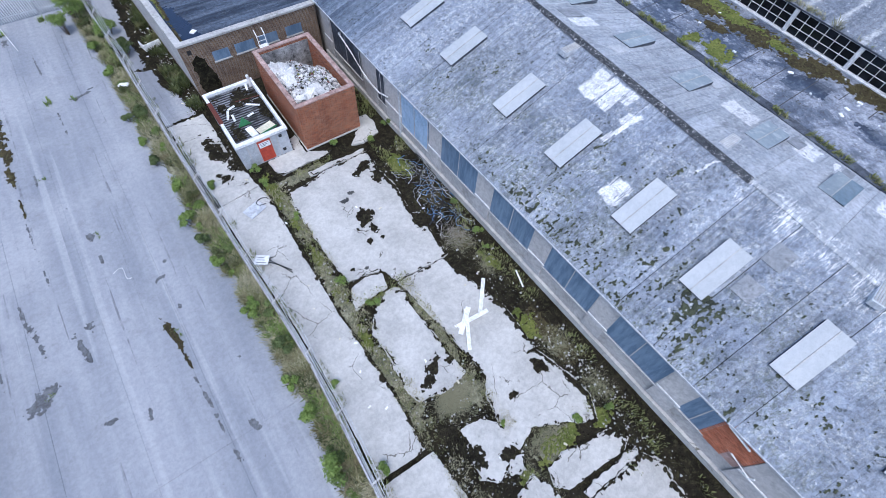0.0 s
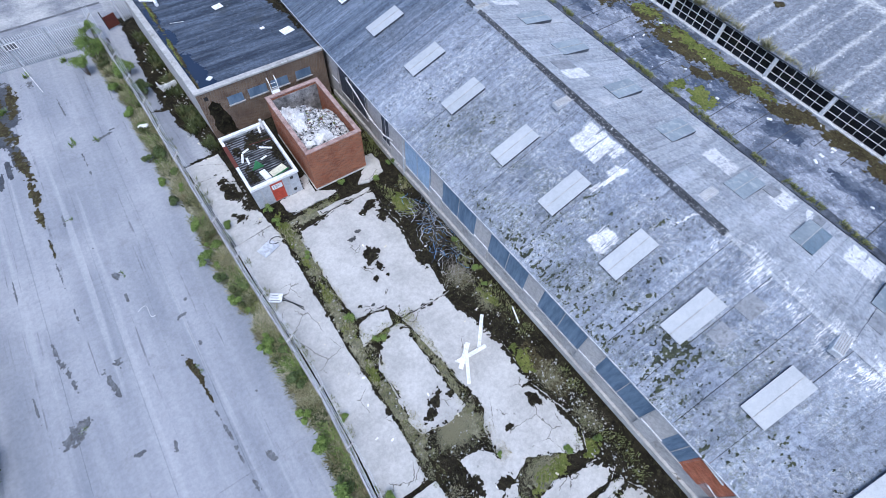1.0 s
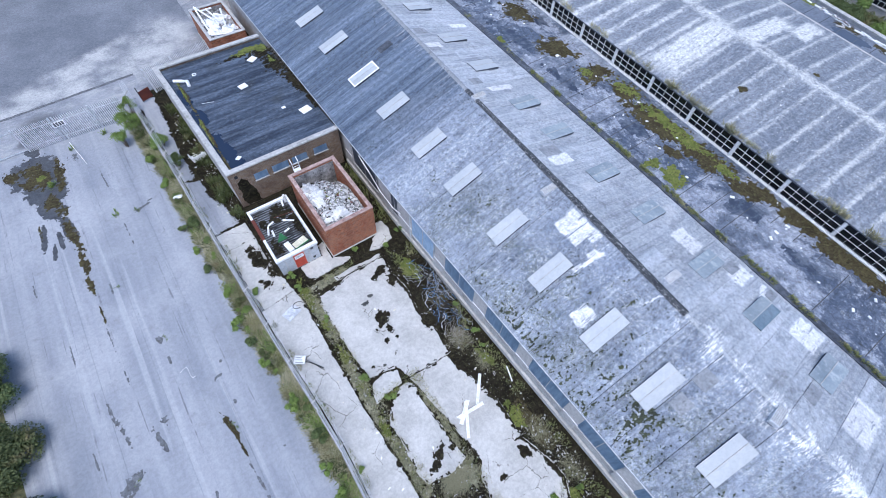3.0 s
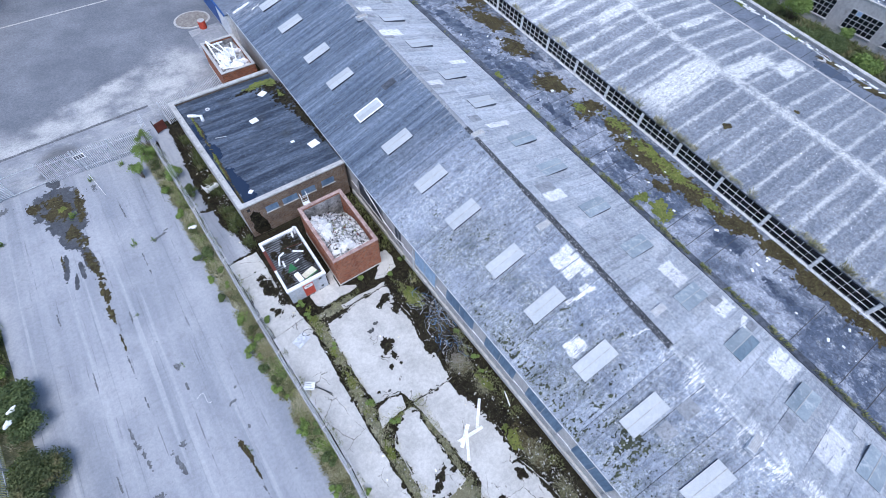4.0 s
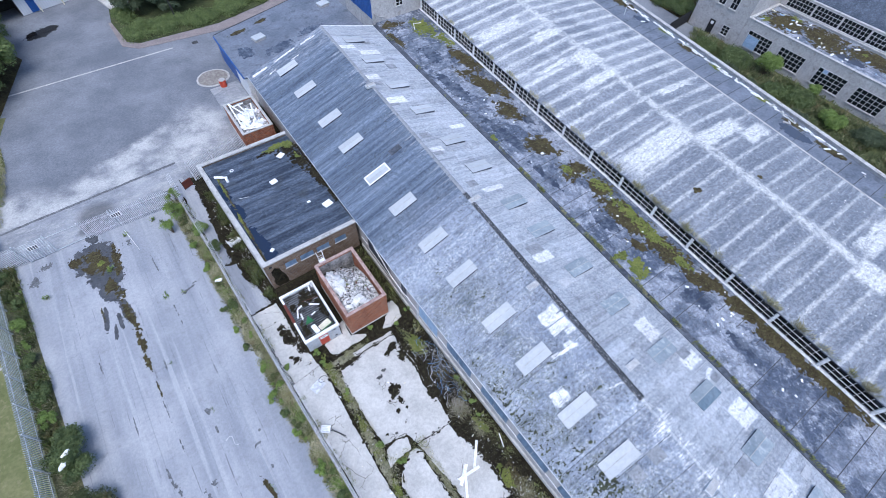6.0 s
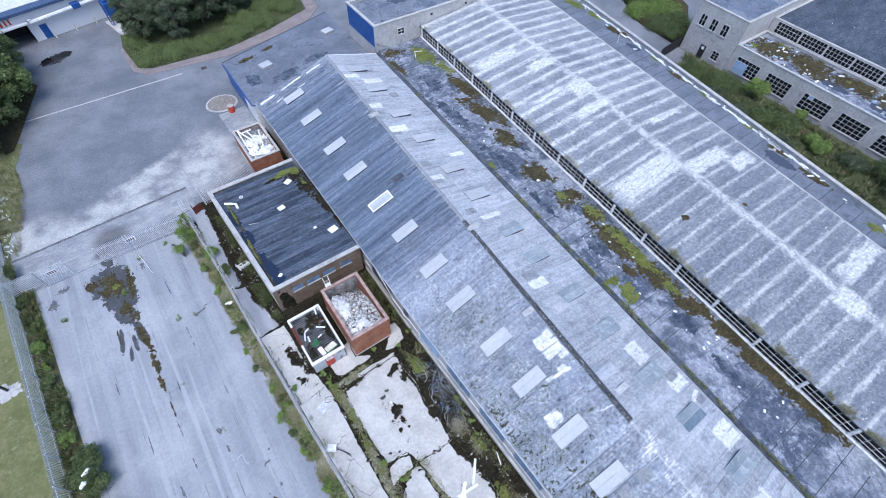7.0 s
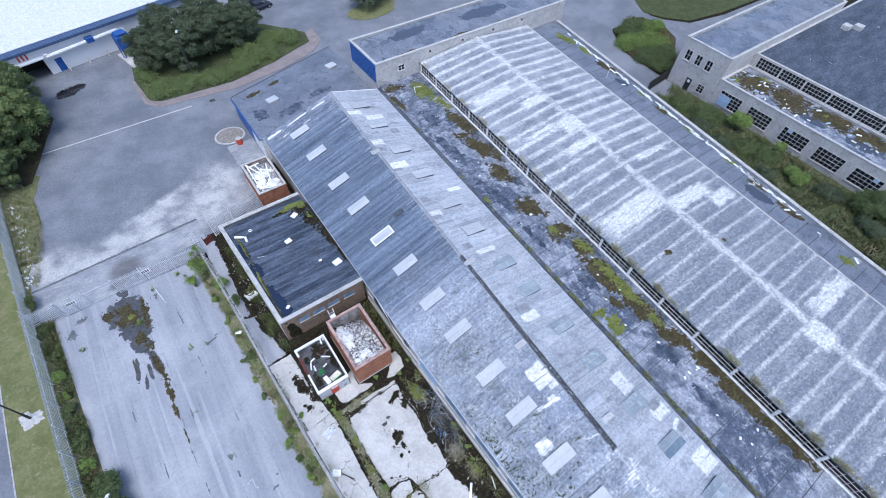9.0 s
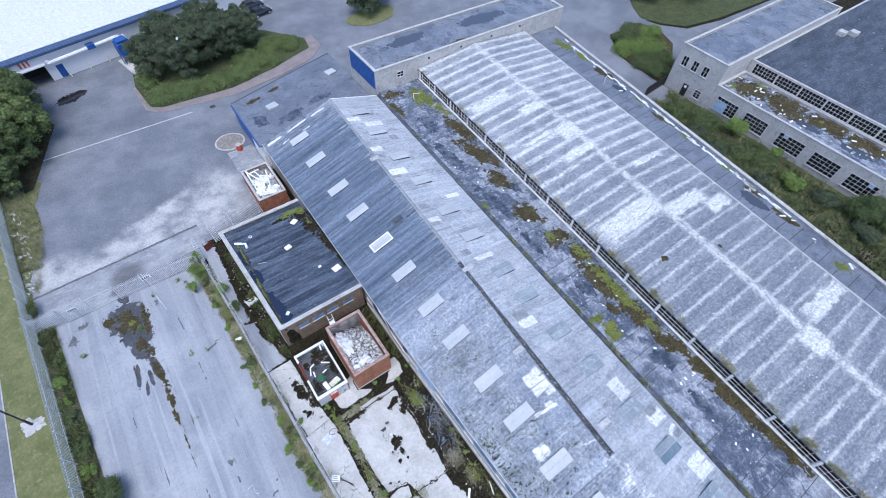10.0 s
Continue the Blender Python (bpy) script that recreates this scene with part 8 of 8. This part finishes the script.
eave_y = [r.uniform(-32, -2) for _ in range(480)]
weeds("eaves_grass", "thick yellowed grass hanging over the hall's eaves", [(bx(y) + r.uniform(-0.12, 0.22), y, 6.66, r.uniform(0.5, 1.4)) for y in eave_y if noise.noise(Vector((y * 0.9, 4, 1))) > 0.12], DULLSTRAW, 0.36, spread=0.18, per=10, width=0.022, lean=1.0)
weeds("eaves_grass", "green weeds rooted in the hall's eaves", [(bx(y) + r.uniform(-0.1, 0.2), y, 6.66, r.uniform(0.4, 1.1)) for y in eave_y[::2] if noise.noise(Vector((y * 0.7, 9, 1))) > 0.1], GRASS, 0.3, spread=0.15, per=8, width=0.022, lean=0.9)
weeds("wall_weeds", "weeds in the dark gap between bin and shed wall", tuft_rows(41, 260, 0.3, 1.7, 0.4, 7.6, -0.08, (0.4, 1.2), 0.6, -0.1), GRASS, 0.25, spread=0.2, per=8, width=0.02)
weeds("side_weeds", "weeds along the flat block's side wall", tuft_rows(22, 520, -8.8, -7.7, 7.0, 23, -0.06, (0.5, 1.3), 0.5, -0.2), RANK, 0.4, spread=0.24, per=10, width=0.03)
weeds("verge_weeds", "tall weeds inside the palisade fence", [(x - 0.0515 * y, y, z, q) for x, y, z, q in tuft_rows(23, 900, -26.8, -25.5, -20, 24, 0, (0.5, 1.4), 0.35, -0.1)], RANK, 0.5, spread=0.25, per=9, width=0.03)
weeds("verge_grass", "yellow grass inside the palisade fence", [(x - 0.0515 * y, y, z, q) for x, y, z, q in tuft_rows(45, 700, -26.8, -25.4, -20, 24, 0, (0.5, 1.2), 0.35, -0.1)], STRAW, 0.3, spread=0.25, per=8, width=0.014)
weeds("verge_weeds", "green weeds inside the palisade fence", [(x - 0.0515 * y, y, z, q) for x, y, z, q in tuft_rows(48, 700, -26.8, -25.3, -20, 24, 0, (0.5, 1.3), 0.5, 0.0)], LEAF, 0.3, spread=0.22, per=9, width=0.022)
bank = [t for t in tuft_rows(24, 2600, -28.8, -25.0, 26.0, 48, 0.04, (0.5, 1.2), 0.3, -0.3) if t[0] < -27.9 + 2.3 * max(0.0, math.sin(math.pi * min(1.0, max(0.0, (t[1] - 27) / 25))))]
weeds("verge_grass", "yellow grass at the corner of the road", bank[::2], STRAW, 0.4, spread=0.3, per=8, width=0.016)
weeds("verge_grass", "tall green grass at the corner of the road", bank[1::2], GRASS, 0.45, spread=0.3, per=9, width=0.018)
weeds("verge_flowers", "pale flowering weeds by the palisade fence", tuft_rows(25, 34, -28.2, -27.0, 29, 44, 0.3, (0.6, 1.1)), CLEANWHITE, 0.25, spread=0.2, per=5, width=0.03, lean=1.2)
weeds("office_weeds", "rank weeds below the office windows", tuft_rows(26, 3400, 54.5, 65.6, -30, 15, 0, (0.4, 1.3), 0.3, -0.3), RANK, 0.5, spread=0.5, per=10, width=0.04, lean=0.9)
weeds("office_grass", "pale grasses among the weeds below the office windows", tuft_rows(27, 1300, 55.0, 65.4, -30, 15, 0, (0.4, 1.2), 0.5, -0.05), BRACKEN, 0.5, spread=0.45, per=9, width=0.03, lean=0.9)
yard_tufts = [(-19.4, 18.6, 0.02, 1.3), (-16.0, 12.7, 0, 1.0), (-14.4, 22.6, 0, 1.4), (-14.5, 12.5, 0, 0.8), (-16.0, 0.6, 0, 0.5), (-17.2, 22.2, 0, 1.1), (-24.7, 18.6, 0, 1.3), (-13.7, 21.8, 0, 0.8), (-17.6, 6.2, 0, 0.5), (-14.3, -7.4, 0.01, 0.6), (-19.8, -7.1, 0, 0.5)]
weeds("yard_tufts", "isolated green weeds in the yard joints", [(x + r.gauss(0, 0.1), y + r.gauss(0, 0.15), z, s) for x, y, z, s in yard_tufts for _ in range(4)], LEAF, 0.26, spread=0.16, per=9, width=0.025)


def shrub(x, y, w, d, h, material, label, count=1500, leaf=0.07, seed=1, category="shrub", group=""):
    """Several stems with leafy clumps round them."""
    ob = thing("shrub", x, y, 0, label=label, category=category, group=group)
    q = random.Random(seed)
    clumps = []
    b = bmesh.new()
    for _ in range(max(3, int(4 * w * d) if w * d < 6 else 22)):
        a, t = q.uniform(0, 6.283), math.sqrt(q.random()) * 0.8
        cx, cy2 = w / 2 * t * math.cos(a), d / 2 * t * math.sin(a)
        hh = h * (1 - 0.45 * t * t) * q.uniform(0.75, 1.05)
        rr = min(w, d) * q.uniform(0.16, 0.30)
        clumps.append((cx, cy2, hh - rr * 0.8, rr, rr, rr * 0.9))
        tube(b, [(cx * 0.3, cy2 * 0.3, 0), (cx * 0.7, cy2 * 0.7, hh * 0.5), (cx, cy2, hh - rr)], 0.03, 4, 0.4)
    part("stems", b, BARK, ob)
    leaf_mesh("leaves", clumps, material, leaf, count, seed, ob)
    return ob


g = "self-sown shrubs along the chain-link fence"
for i, (x, y, w, h, m) in enumerate(((-11.3, -5.0, 0.9, 1.2, LEAF), (-11.5, -1.6, 1.0, 1.0, LEAF), (-11.6, -3.1, 0.9, 0.8, MIDLEAF), (-11.2, 21.6, 1.8, 1.9, LEAF), (-12.3, 19.8, 1.5, 1.6, LEAF), (-10.6, 23.6, 1.3, 2.0, LEAF), (-11.2, -14.6, 0.9, 0.9, LEAF), (-11.3, -17.0, 1.2, 1.1, LEAF), (-11.0, -11.0, 0.9, 0.7, MIDLEAF), (-9.7, 15.2, 1.4, 1.2, MIDLEAF), (-9.9, 18.3, 1.5, 1.3, LEAF), (-9.6, -18.2, 0.6, 0.6, LEAF), (-9.8, -13.8, 0.5, 0.5, LEAF), (-9.5, 0.3, 0.6, 0.6, LEAF), (-11.6, 3.8, 0.9, 0.7, MIDLEAF), (-11.7, 8.3, 0.8, 0.7, MIDLEAF), (-11.4, -8.2, 1.0, 0.8, LEAF), (-11.1, 1.2, 0.8, 0.6, LEAF), (-11.5, 6.0, 0.7, 0.5, LEAF), (-11.3, 13.6, 0.9, 0.6, LEAF), (-11.2, 16.6, 1.0, 0.8, LEAF), (-11.5, -12.6, 0.8, 0.6, LEAF))):
    shrub(x + fence_x(y) + 10.2, y, w, w * 1.2, h, m, "bushy green shrub growing through the fence", int(750 * w * w) + 250, 0.06, 300 + i, group=g)
rr_ = random.Random(71)
for i in range(30):
    w = rr_.uniform(0.4, 0.95)
    yy = rr_.uniform(-19, 22)
    shrub(fence_x(yy) - rr_.choice((0.4, 0.6, 0.85, 1.0)) + rr_.uniform(-0.1, 0.1), yy, w, w * rr_.uniform(1.0, 1.8), w * rr_.uniform(0.5, 0.9), rr_.choice((LEAF, HEDGELEAF, MIDLEAF, RANK)), "bushy green weed clump by the chain-link fence", int(700 * w * w) + 160, 0.05, 700 + i, group=g)
weeds("fence_weeds", "weeds spilling from the fence onto the yard", beside_fence(tuft_rows(44, 160, -11.5, -11.2, -20, 23, 0.0, (0.3, 0.9), 0.5, 0.1)), GRASS, 0.18, spread=0.2, per=9, width=0.015, lean=0.9)
g = "weeds among the broken slabs"
for i, (x, y, w, h) in enumerate(((-6.5, -9.4, 0.8, 0.6), (-5.6, -11.2, 0.8, 0.45), (-6.6, -4.2, 0.5, 0.35), (1.3, -8.6, 0.7, 0.6), (1.4, -10.8, 0.6, 0.5), (1.2, -11.9, 0.4, 0.4), (-7.1, 0.1, 0.8, 0.55), (-7.05, -1.0, 0.6, 0.35), (-0.1, -1.35, 0.6, 0.4), (-2.1, -0.45, 0.6, 0.4), (1.5, -0.6, 0.7, 0.6), (0.6, -21.8, 0.5, 0.3), (-1.0, -21.4, 0.5, 0.3), (-3.9, -19.6, 0.3, 0.25))):
    shrub(x, y, w, w, h, LEAF, "low leafy weed clump between the slabs", 320, 0.05, 340 + i, "weed", g)
shrub(-25.3, 2.9, 2.7, 4.6, 1.9, MIDLEAF, "large dark green shrub at the yard edge", 15000, 0.075, 361)
shrub(-25.1, -2.2, 3.0, 4.6, 1.8, RANK, "dark brownish shrub at the yard edge", 12000, 0.075, 362)
shrub(-25.0, -7.2, 3.0, 5.0, 1.8, DARKLEAF, "dark shrub at the yard edge below the fence", 10000, 0.08, 363)
g = "shrubs inside the palisade fence"
for i, (x, y, w, h) in enumerate(((-27.4, 22.4, 1.0, 1.0), (-27.0, 16.5, 1.1, 1.0), (-26.7, 12.4, 1.2, 1.0), (-26.5, 9.4, 1.3, 1.1), (-26.3, 6.8, 1.2, 0.9), (-27.8, 26.6, 1.2, 1.5), (-26.8, 19.0, 0.9, 0.8), (-26.8, 14.4, 0.8, 0.7), (-25.9, -11.5, 1.6, 1.2))):
    shrub(x, y, w, w * 1.5, h, LEAF if i % 3 == 1 else MIDLEAF, "rounded green shrub against the palisade fence", int(1100 * w), 0.08, 370 + i, group=g)
g = "shrubs below the office windows"
for i, (x, y, w, h, m) in enumerate(((63.8, 2.4, 2.6, 3.2, LEAF), (62.5, 6.8, 4.2, 1.8, MIDLEAF), (61.5, 10.8, 3.8, 1.4, MIDLEAF), (62.0, -3.5, 3.8, 1.6, MIDLEAF), (60.8, -9.0, 2.8, 1.9, LEAF), (64.2, -4.4, 1.6, 2.2, LEAF), (62.0, -13.5, 3.0, 1.6, DARKLEAF), (63.4, -18.5, 4.8, 3.4, MIDLEAF), (58.5, 1.5, 3.0, 1.2, DARKLEAF), (58.0, -6.0, 2.4, 1.2, DARKLEAF), (60.0, -19.5, 3.0, 1.8, DARKLEAF), (59.5, 6.0, 3.0, 1.2, DARKLEAF), (60.5, -1.0, 3.0, 1.2, MIDLEAF))):
    shrub(x, y, w, w * 1.2, h, m, "overgrown shrub below the office windows", int(900 * w * w) + 600, 0.095, 380 + i, group=g)
g = "shrubs in the office bed"
for i, (x, y, w, d, h, m) in enumerate(((69.0, 28.0, 5, 5, 1.8, LEAF), (74.5, 32.0, 5.5, 5, 1.7, MIDLEAF), (68.2, 23.5, 5, 5.5, 1.8, MIDLEAF), (73.0, 26.5, 6, 6, 1.9, LEAF), (67.4, 19.6, 3.4, 4, 2.2, MIDLEAF), (77.6, 29.5, 5, 5, 1.6, LEAF), (72.0, 22.5, 4.5, 4.5, 1.6, MIDLEAF), (71.5, 31.0, 4.5, 4.5, 1.6, MIDLEAF))):
    shrub(x, y, w, d, h, m, "rounded pale green shrub in the office bed", 6500, 0.10, 400 + i, group=g)
g = "hedge of the planting island"
for i, (x, y, w, d, h) in enumerate(((-6.0, 58.6, 5.4, 5.2, 1.6), (-1.8, 57.8, 5.4, 4.8, 1.7), (2.6, 57.4, 5.6, 4.4, 1.6), (7.0, 58.0, 5.6, 4.4, 1.5), (11.2, 59.6, 5.4, 4.8, 1.5), (16.6, 62.4, 6.4, 4.0, 1.7), (-7.2, 64.0, 3.2, 5.0, 1.4), (13.6, 64.0, 4.6, 4.6, 1.3), (9.0, 62.0, 4.6, 4.0, 1.4))):
    shrub(x, y, w, d, h, HEDGELEAF, "clipped green hedge plants on the island", 7000, 0.09, 420 + i, "hedge", g)


def tree(x, y, h, w, material, label, count=9000, leaf=0.2, seed=1, group="roadside trees"):
    """A tapered trunk, limbs and a crown of leafy clumps with gaps."""
    ob = thing("tree", x, y, 0, label=label, category="tree", group=group)
    q = random.Random(seed)
    b = bmesh.new()
    tube(b, [(0, 0, -0.1), (0.05, 0.05, h * 0.3), (0.1, 0, h * 0.6), (0, 0.1, h * 0.85)], 0.18, 8, 0.3)
    clumps = []
    for _ in range(120):
        a, t = q.uniform(0, 6.283), math.sqrt(q.random())
        zz = h * q.uniform(0.28, 0.92)
        reach = w / 2 * t * (1 - 0.55 * abs(zz / h - 0.5))
        cx, cy2 = reach * math.cos(a), reach * math.sin(a)
        rr = w * q.uniform(0.06, 0.13)
        clumps.append((cx, cy2, zz, rr, rr, rr * 0.8))
        tube(b, [(0, 0, zz * 0.55), (cx * 0.55, cy2 * 0.55, zz * 0.85), (cx, cy2, zz)], 0.06, 4, 0.3)
    part("trunk", b, BARK, ob)
    leaf_mesh("crown", clumps, material, leaf, count, seed, ob)


g = "trees of the planting island"
for i, (x, y, h, w) in enumerate(((-4.8, 65.0, 6.4, 6.4), (-0.6, 62.4, 6.6, 6.8), (3.6, 64.6, 7.4, 7.4), (-1.2, 68.6, 7.4, 7.4), (8.0, 65.4, 6.6, 7.0), (5.4, 69.6, 7.2, 7.4), (10.8, 68.0, 6.0, 6.4))):
    tree(x, y, h, w, DARKLEAF, "dense dark green tree on the planting island", 24000, 0.115, 440 + i, g)
for i, (x, y, h, w) in enumerate(((-24.6, 62.5, 7.0, 8), (-24.4, 57.0, 7.0, 7.5), (-26.6, 52.0, 6.5, 7.0), (-29.0, 58.0, 8.0, 8.0), (-24.6, 67.0, 5.5, 5.5), (-31.0, 65, 8, 8), (-27.8, 47.6, 5.0, 5.0))):
    tree(x, y, h, w, HEDGELEAF if i % 3 == 1 else MIDLEAF, "full green broadleaf tree on the roadside bank", 22000, 0.13, 460 + i)
tree(35.0, 66.0, 5.6, 6.8, DARKLEAF, "rounded dark tree on the small island", 8000, 0.2, 470)
tree(38.0, 67.8, 5.6, 6.4, DARKLEAF, "dark tree beside the small island", 7000, 0.2, 471)
tree(98, 36, 7.0, 8.0, MIDLEAF, "tree on the lawn behind the office", 8000, 0.22, 472)
tree(90, 41, 7.0, 8.0, MIDLEAF, "tree at the edge of the lawn", 8000, 0.22, 473)

# ---- loose things in the court and yard ----
g = "loose white boards on the slabs"
for x0, y0, x1, y1, w, z in ((-0.12, -13.3, -1.45, -14.75, 0.10, 0.05), (-1.95, -14.2, -3.1, -16.05, 0.10, 0.09), (-2.9, -14.75, -1.1, -14.9, 0.11, 0.15), (-3.0, -15.15, -1.8, -14.2, 0.13, 0.11)):
    ln, a = math.hypot(x1 - x0, y1 - y0), math.degrees(math.atan2(y1 - y0, x1 - x0))
    loose("white_board", "long white board lying on the broken slabs", CLEANWHITE, boxes((0, ln, -w, w, 0, 0.035), bevel=0.006), x0, y0, z, a, category="board", group=g)
loose("white_pipe", "white plastic pipe lying against the wall", CLEANWHITE, tube(bmesh.new(), [(0, 0, 0), (-0.35, -1.0, 0.05)], 0.05, 6), 1.65, -13.9, 0.05, category="pipe")
fallen = thing("fallen_sign", -9.3, -5.95, -0.25, -35, "white notice board on a fallen post by the fence", "sign")
part("board", boxes((-0.36, 0.36, -0.28, 0.28, 0.5, 0.54), bevel=0.008), CLEANWHITE, fallen)
for k in range(3):
    part("print", boxes((-0.26, 0.1 + 0.08 * k, 0.13 - 0.16 * k, 0.16 - 0.16 * k, 0.541, 0.545)), INK, fallen)
part("post", tube(bmesh.new(), [(0.2, -0.05, 0.48), (0.9, -0.2, 0.38), (1.6, -0.45, 0.31)], 0.035, 5), DARKMETAL, fallen)
part("post", tube(bmesh.new(), [(0.25, 0.1, 0.48), (1.0, -0.25, 0.38), (1.65, -0.6, 0.30)], 0.025, 5), DARKMETAL, fallen)
loose("grey_sheet", "bent grey sheet lying on the path", GALV, boxes((-0.55, 0.55, -0.4, 0.4, 0, 0.02)), -8.3, -2.5, 0.05, 20, category="sheet")
loose("black_hose", "loop of black hose beside a grey sheet", BLACK, tube(bmesh.new(), [(0.35 * math.cos(a * 0.5), 0.25 * math.sin(a * 0.5), 0.04) for a in range(11)], 0.025, 5), -7.7, -2.2, 0.04, category="hose")
loose("white_crate", "broken white crate among the weeds", CLEANWHITE, boxes((-0.6, 0.6, -0.4, 0.4, 0, 0.08), (-0.6, 0.6, -0.4, -0.34, 0.08, 0.5), (-0.6, -0.54, -0.34, 0.4, 0.08, 0.5), bevel=0.01), -8.6, 15.3, 0.05, 12, category="crate")
loose("plastic_bag", "crumpled white plastic bag caught in the weeds", CLEANWHITE, mat_of_soil(bmesh.new(), blob(0, 0, 0.28, 0.22, 0, 3, 0.5), 0, 0.25), -11.4, 11.6, 0.3, category="bag")
for i, (x, y) in enumerate(((-25.1, 2.6), (-25.4, 1.8))):
    loose("plastic_bag", "white plastic bag caught on the dark shrub", CLEANWHITE, mat_of_soil(bmesh.new(), blob(0, 0, 0.3, 0.18, 40, 8 + i, 0.5), 0, 0.2), x, y, 1.74, category="bag")
loose("white_wire", "thin white wire curled on the yard", WHITE, tube(bmesh.new(), [(-0.5 + 0.1 * k, 0.35 * math.sin(k * 0.55), 0.015) for k in range(11)], 0.014, 4), -15.5, -2.6, 0.0, -30, category="wire")
loose("barrier_arm", "thin white pole lying in the yard", WHITE, tube(bmesh.new(), [(0, 0, 0.9), (0.4, -2.3, 0.06)], 0.022, 5), -16.9, 21.8, 0, 0, category="pole")
# tangled cable and pipe beside the wall
r = random.Random(88)
tangle = thing("cable_tangle", 0.7, -7.0, 0, label="tangle of stripped blue and grey cable on bare soil", category="cable heap")
for name, m, n, rad in (("grey_cable", CABLEGREY, 26, 0.012), ("pale_cable", GALV, 14, 0.011), ("pale_cable", GALV, 4, 0.025), ("blue_cable", PLASTICBLUE, 14, 0.014), ("black_cable", BLACK, 16, 0.03)):
    for _ in range(n):
        t = r.random()
        p = Vector((r.gauss(0.1, 0.35) + 0.25 * t, 2.6 - 5.0 * t + r.gauss(0, 0.4), r.uniform(-0.02, 0.2)))
        a = r.uniform(0, 6.283)
        pts = [p.copy()]
        for k in range(r.randint(5, 11)):
            a += r.gauss(0, 0.6)
            p = p + 0.22 * Vector((math.cos(a), math.sin(a), 0))
            p.z = max(-0.04, min(0.35, p.z + r.gauss(0, 0.06)))
            p.x = max(-1.0, min(1.05, p.x))
            pts.append(p.copy())
        part(name, tube(bmesh.new(), pts, rad, 4), m, tangle)
loose("dark_timber", "dark rotten timber lying by the cable heap", BLACK, tube(bmesh.new(), [(0, 0, 0.1), (1.4, 0.7, 0.16)], 0.05, 5), -0.6, -8.9, 0.0, category="timber")
loose("dark_timber", "dark rotten timber lying by the cable heap", BLACK, tube(bmesh.new(), [(0, 0, 0.1), (0.1, 1.3, 0.25)], 0.04, 5), 0.9, -9.0, 0.0, category="timber")
bt = thing("twig_heap", 0.3, -10.2, 0, label="heap of dead bleached twigs at the slab edge", category="brushwood", kind="stuff")
b = bmesh.new()
for _ in range(150):
    a, c = r.uniform(0, 6.283), Vector((r.gauss(0, 0.4), r.gauss(0, 0.45), 0.02))
    l = r.uniform(0.2, 0.7)
    tube(b, [c, c + Vector((l * 0.5 * math.cos(a), l * 0.5 * math.sin(a), 0.12)), c + Vector((l * math.cos(a + 0.3), l * math.sin(a + 0.3), r.uniform(0, 0.25)))], 0.009, 3, 0.4)
part("twigs", b, TWIG, bt)
for _ in range(60):
    x, y = r.choice(((r.uniform(-8.8, -7.2), r.uniform(-17, 0)), (r.uniform(-6, 0), r.uniform(-23, -2)), (r.uniform(-9.4, -8.2), r.uniform(6, 22))))
    s = r.uniform(0.03, 0.09)
    loose("litter", "small pale scrap of litter on the concrete", r.choice((CLEANWHITE, COPING, CREAM)), boxes((-s, s, -s * 0.5, s * 0.5, 0, 0.03)), x, y, 0.03, r.uniform(0, 180), category="litter", group="litter on the slabs")
# gravel crumbs round the slab edges
b = bmesh.new()
verts, faces = [], []
for _ in range(3000):
    x, y = r.choice(((r.gauss(0.8, 0.6), r.gauss(-20.5, 2.4)), (r.gauss(0.6, 0.7), r.uniform(-27, -2)), (r.gauss(-6.6, 0.35), r.uniform(-27, -1)), (r.gauss(-5.0, 0.9), r.gauss(-19.5, 2.0)), (r.gauss(-8.3, 0.3), r.gauss(2.6, 1.5)), (r.gauss(-8.3, 0.3), r.uniform(7, 23))))
    if x > 1.75:
        continue
    s, i = 0.014 + 0.085 * r.random() ** 4, len(verts)
    z = r.uniform(-0.07, 0.03)
    a = r.uniform(0, 6.28)
    verts += [(x + s * math.cos(a), y + s * math.sin(a), z), (x + s * math.cos(a + 2.1), y + s * math.sin(a + 2.1), z), (x + s * math.cos(a + 4.2), y + s * math.sin(a + 4.2), z), (x, y, z + s)]
    faces += [(i, i + 1, i + 3), (i + 1, i + 2, i + 3), (i + 2, i, i + 3)]
b.free()
me = bpy.data.meshes.new("gravel_crumbs")
me.from_pydata(verts, [], faces)
me.materials.append(CONCRETE)
tagged(new("gravel_crumbs", me), "crumbled concrete scattered over the soil", "rubble", kind="stuff")
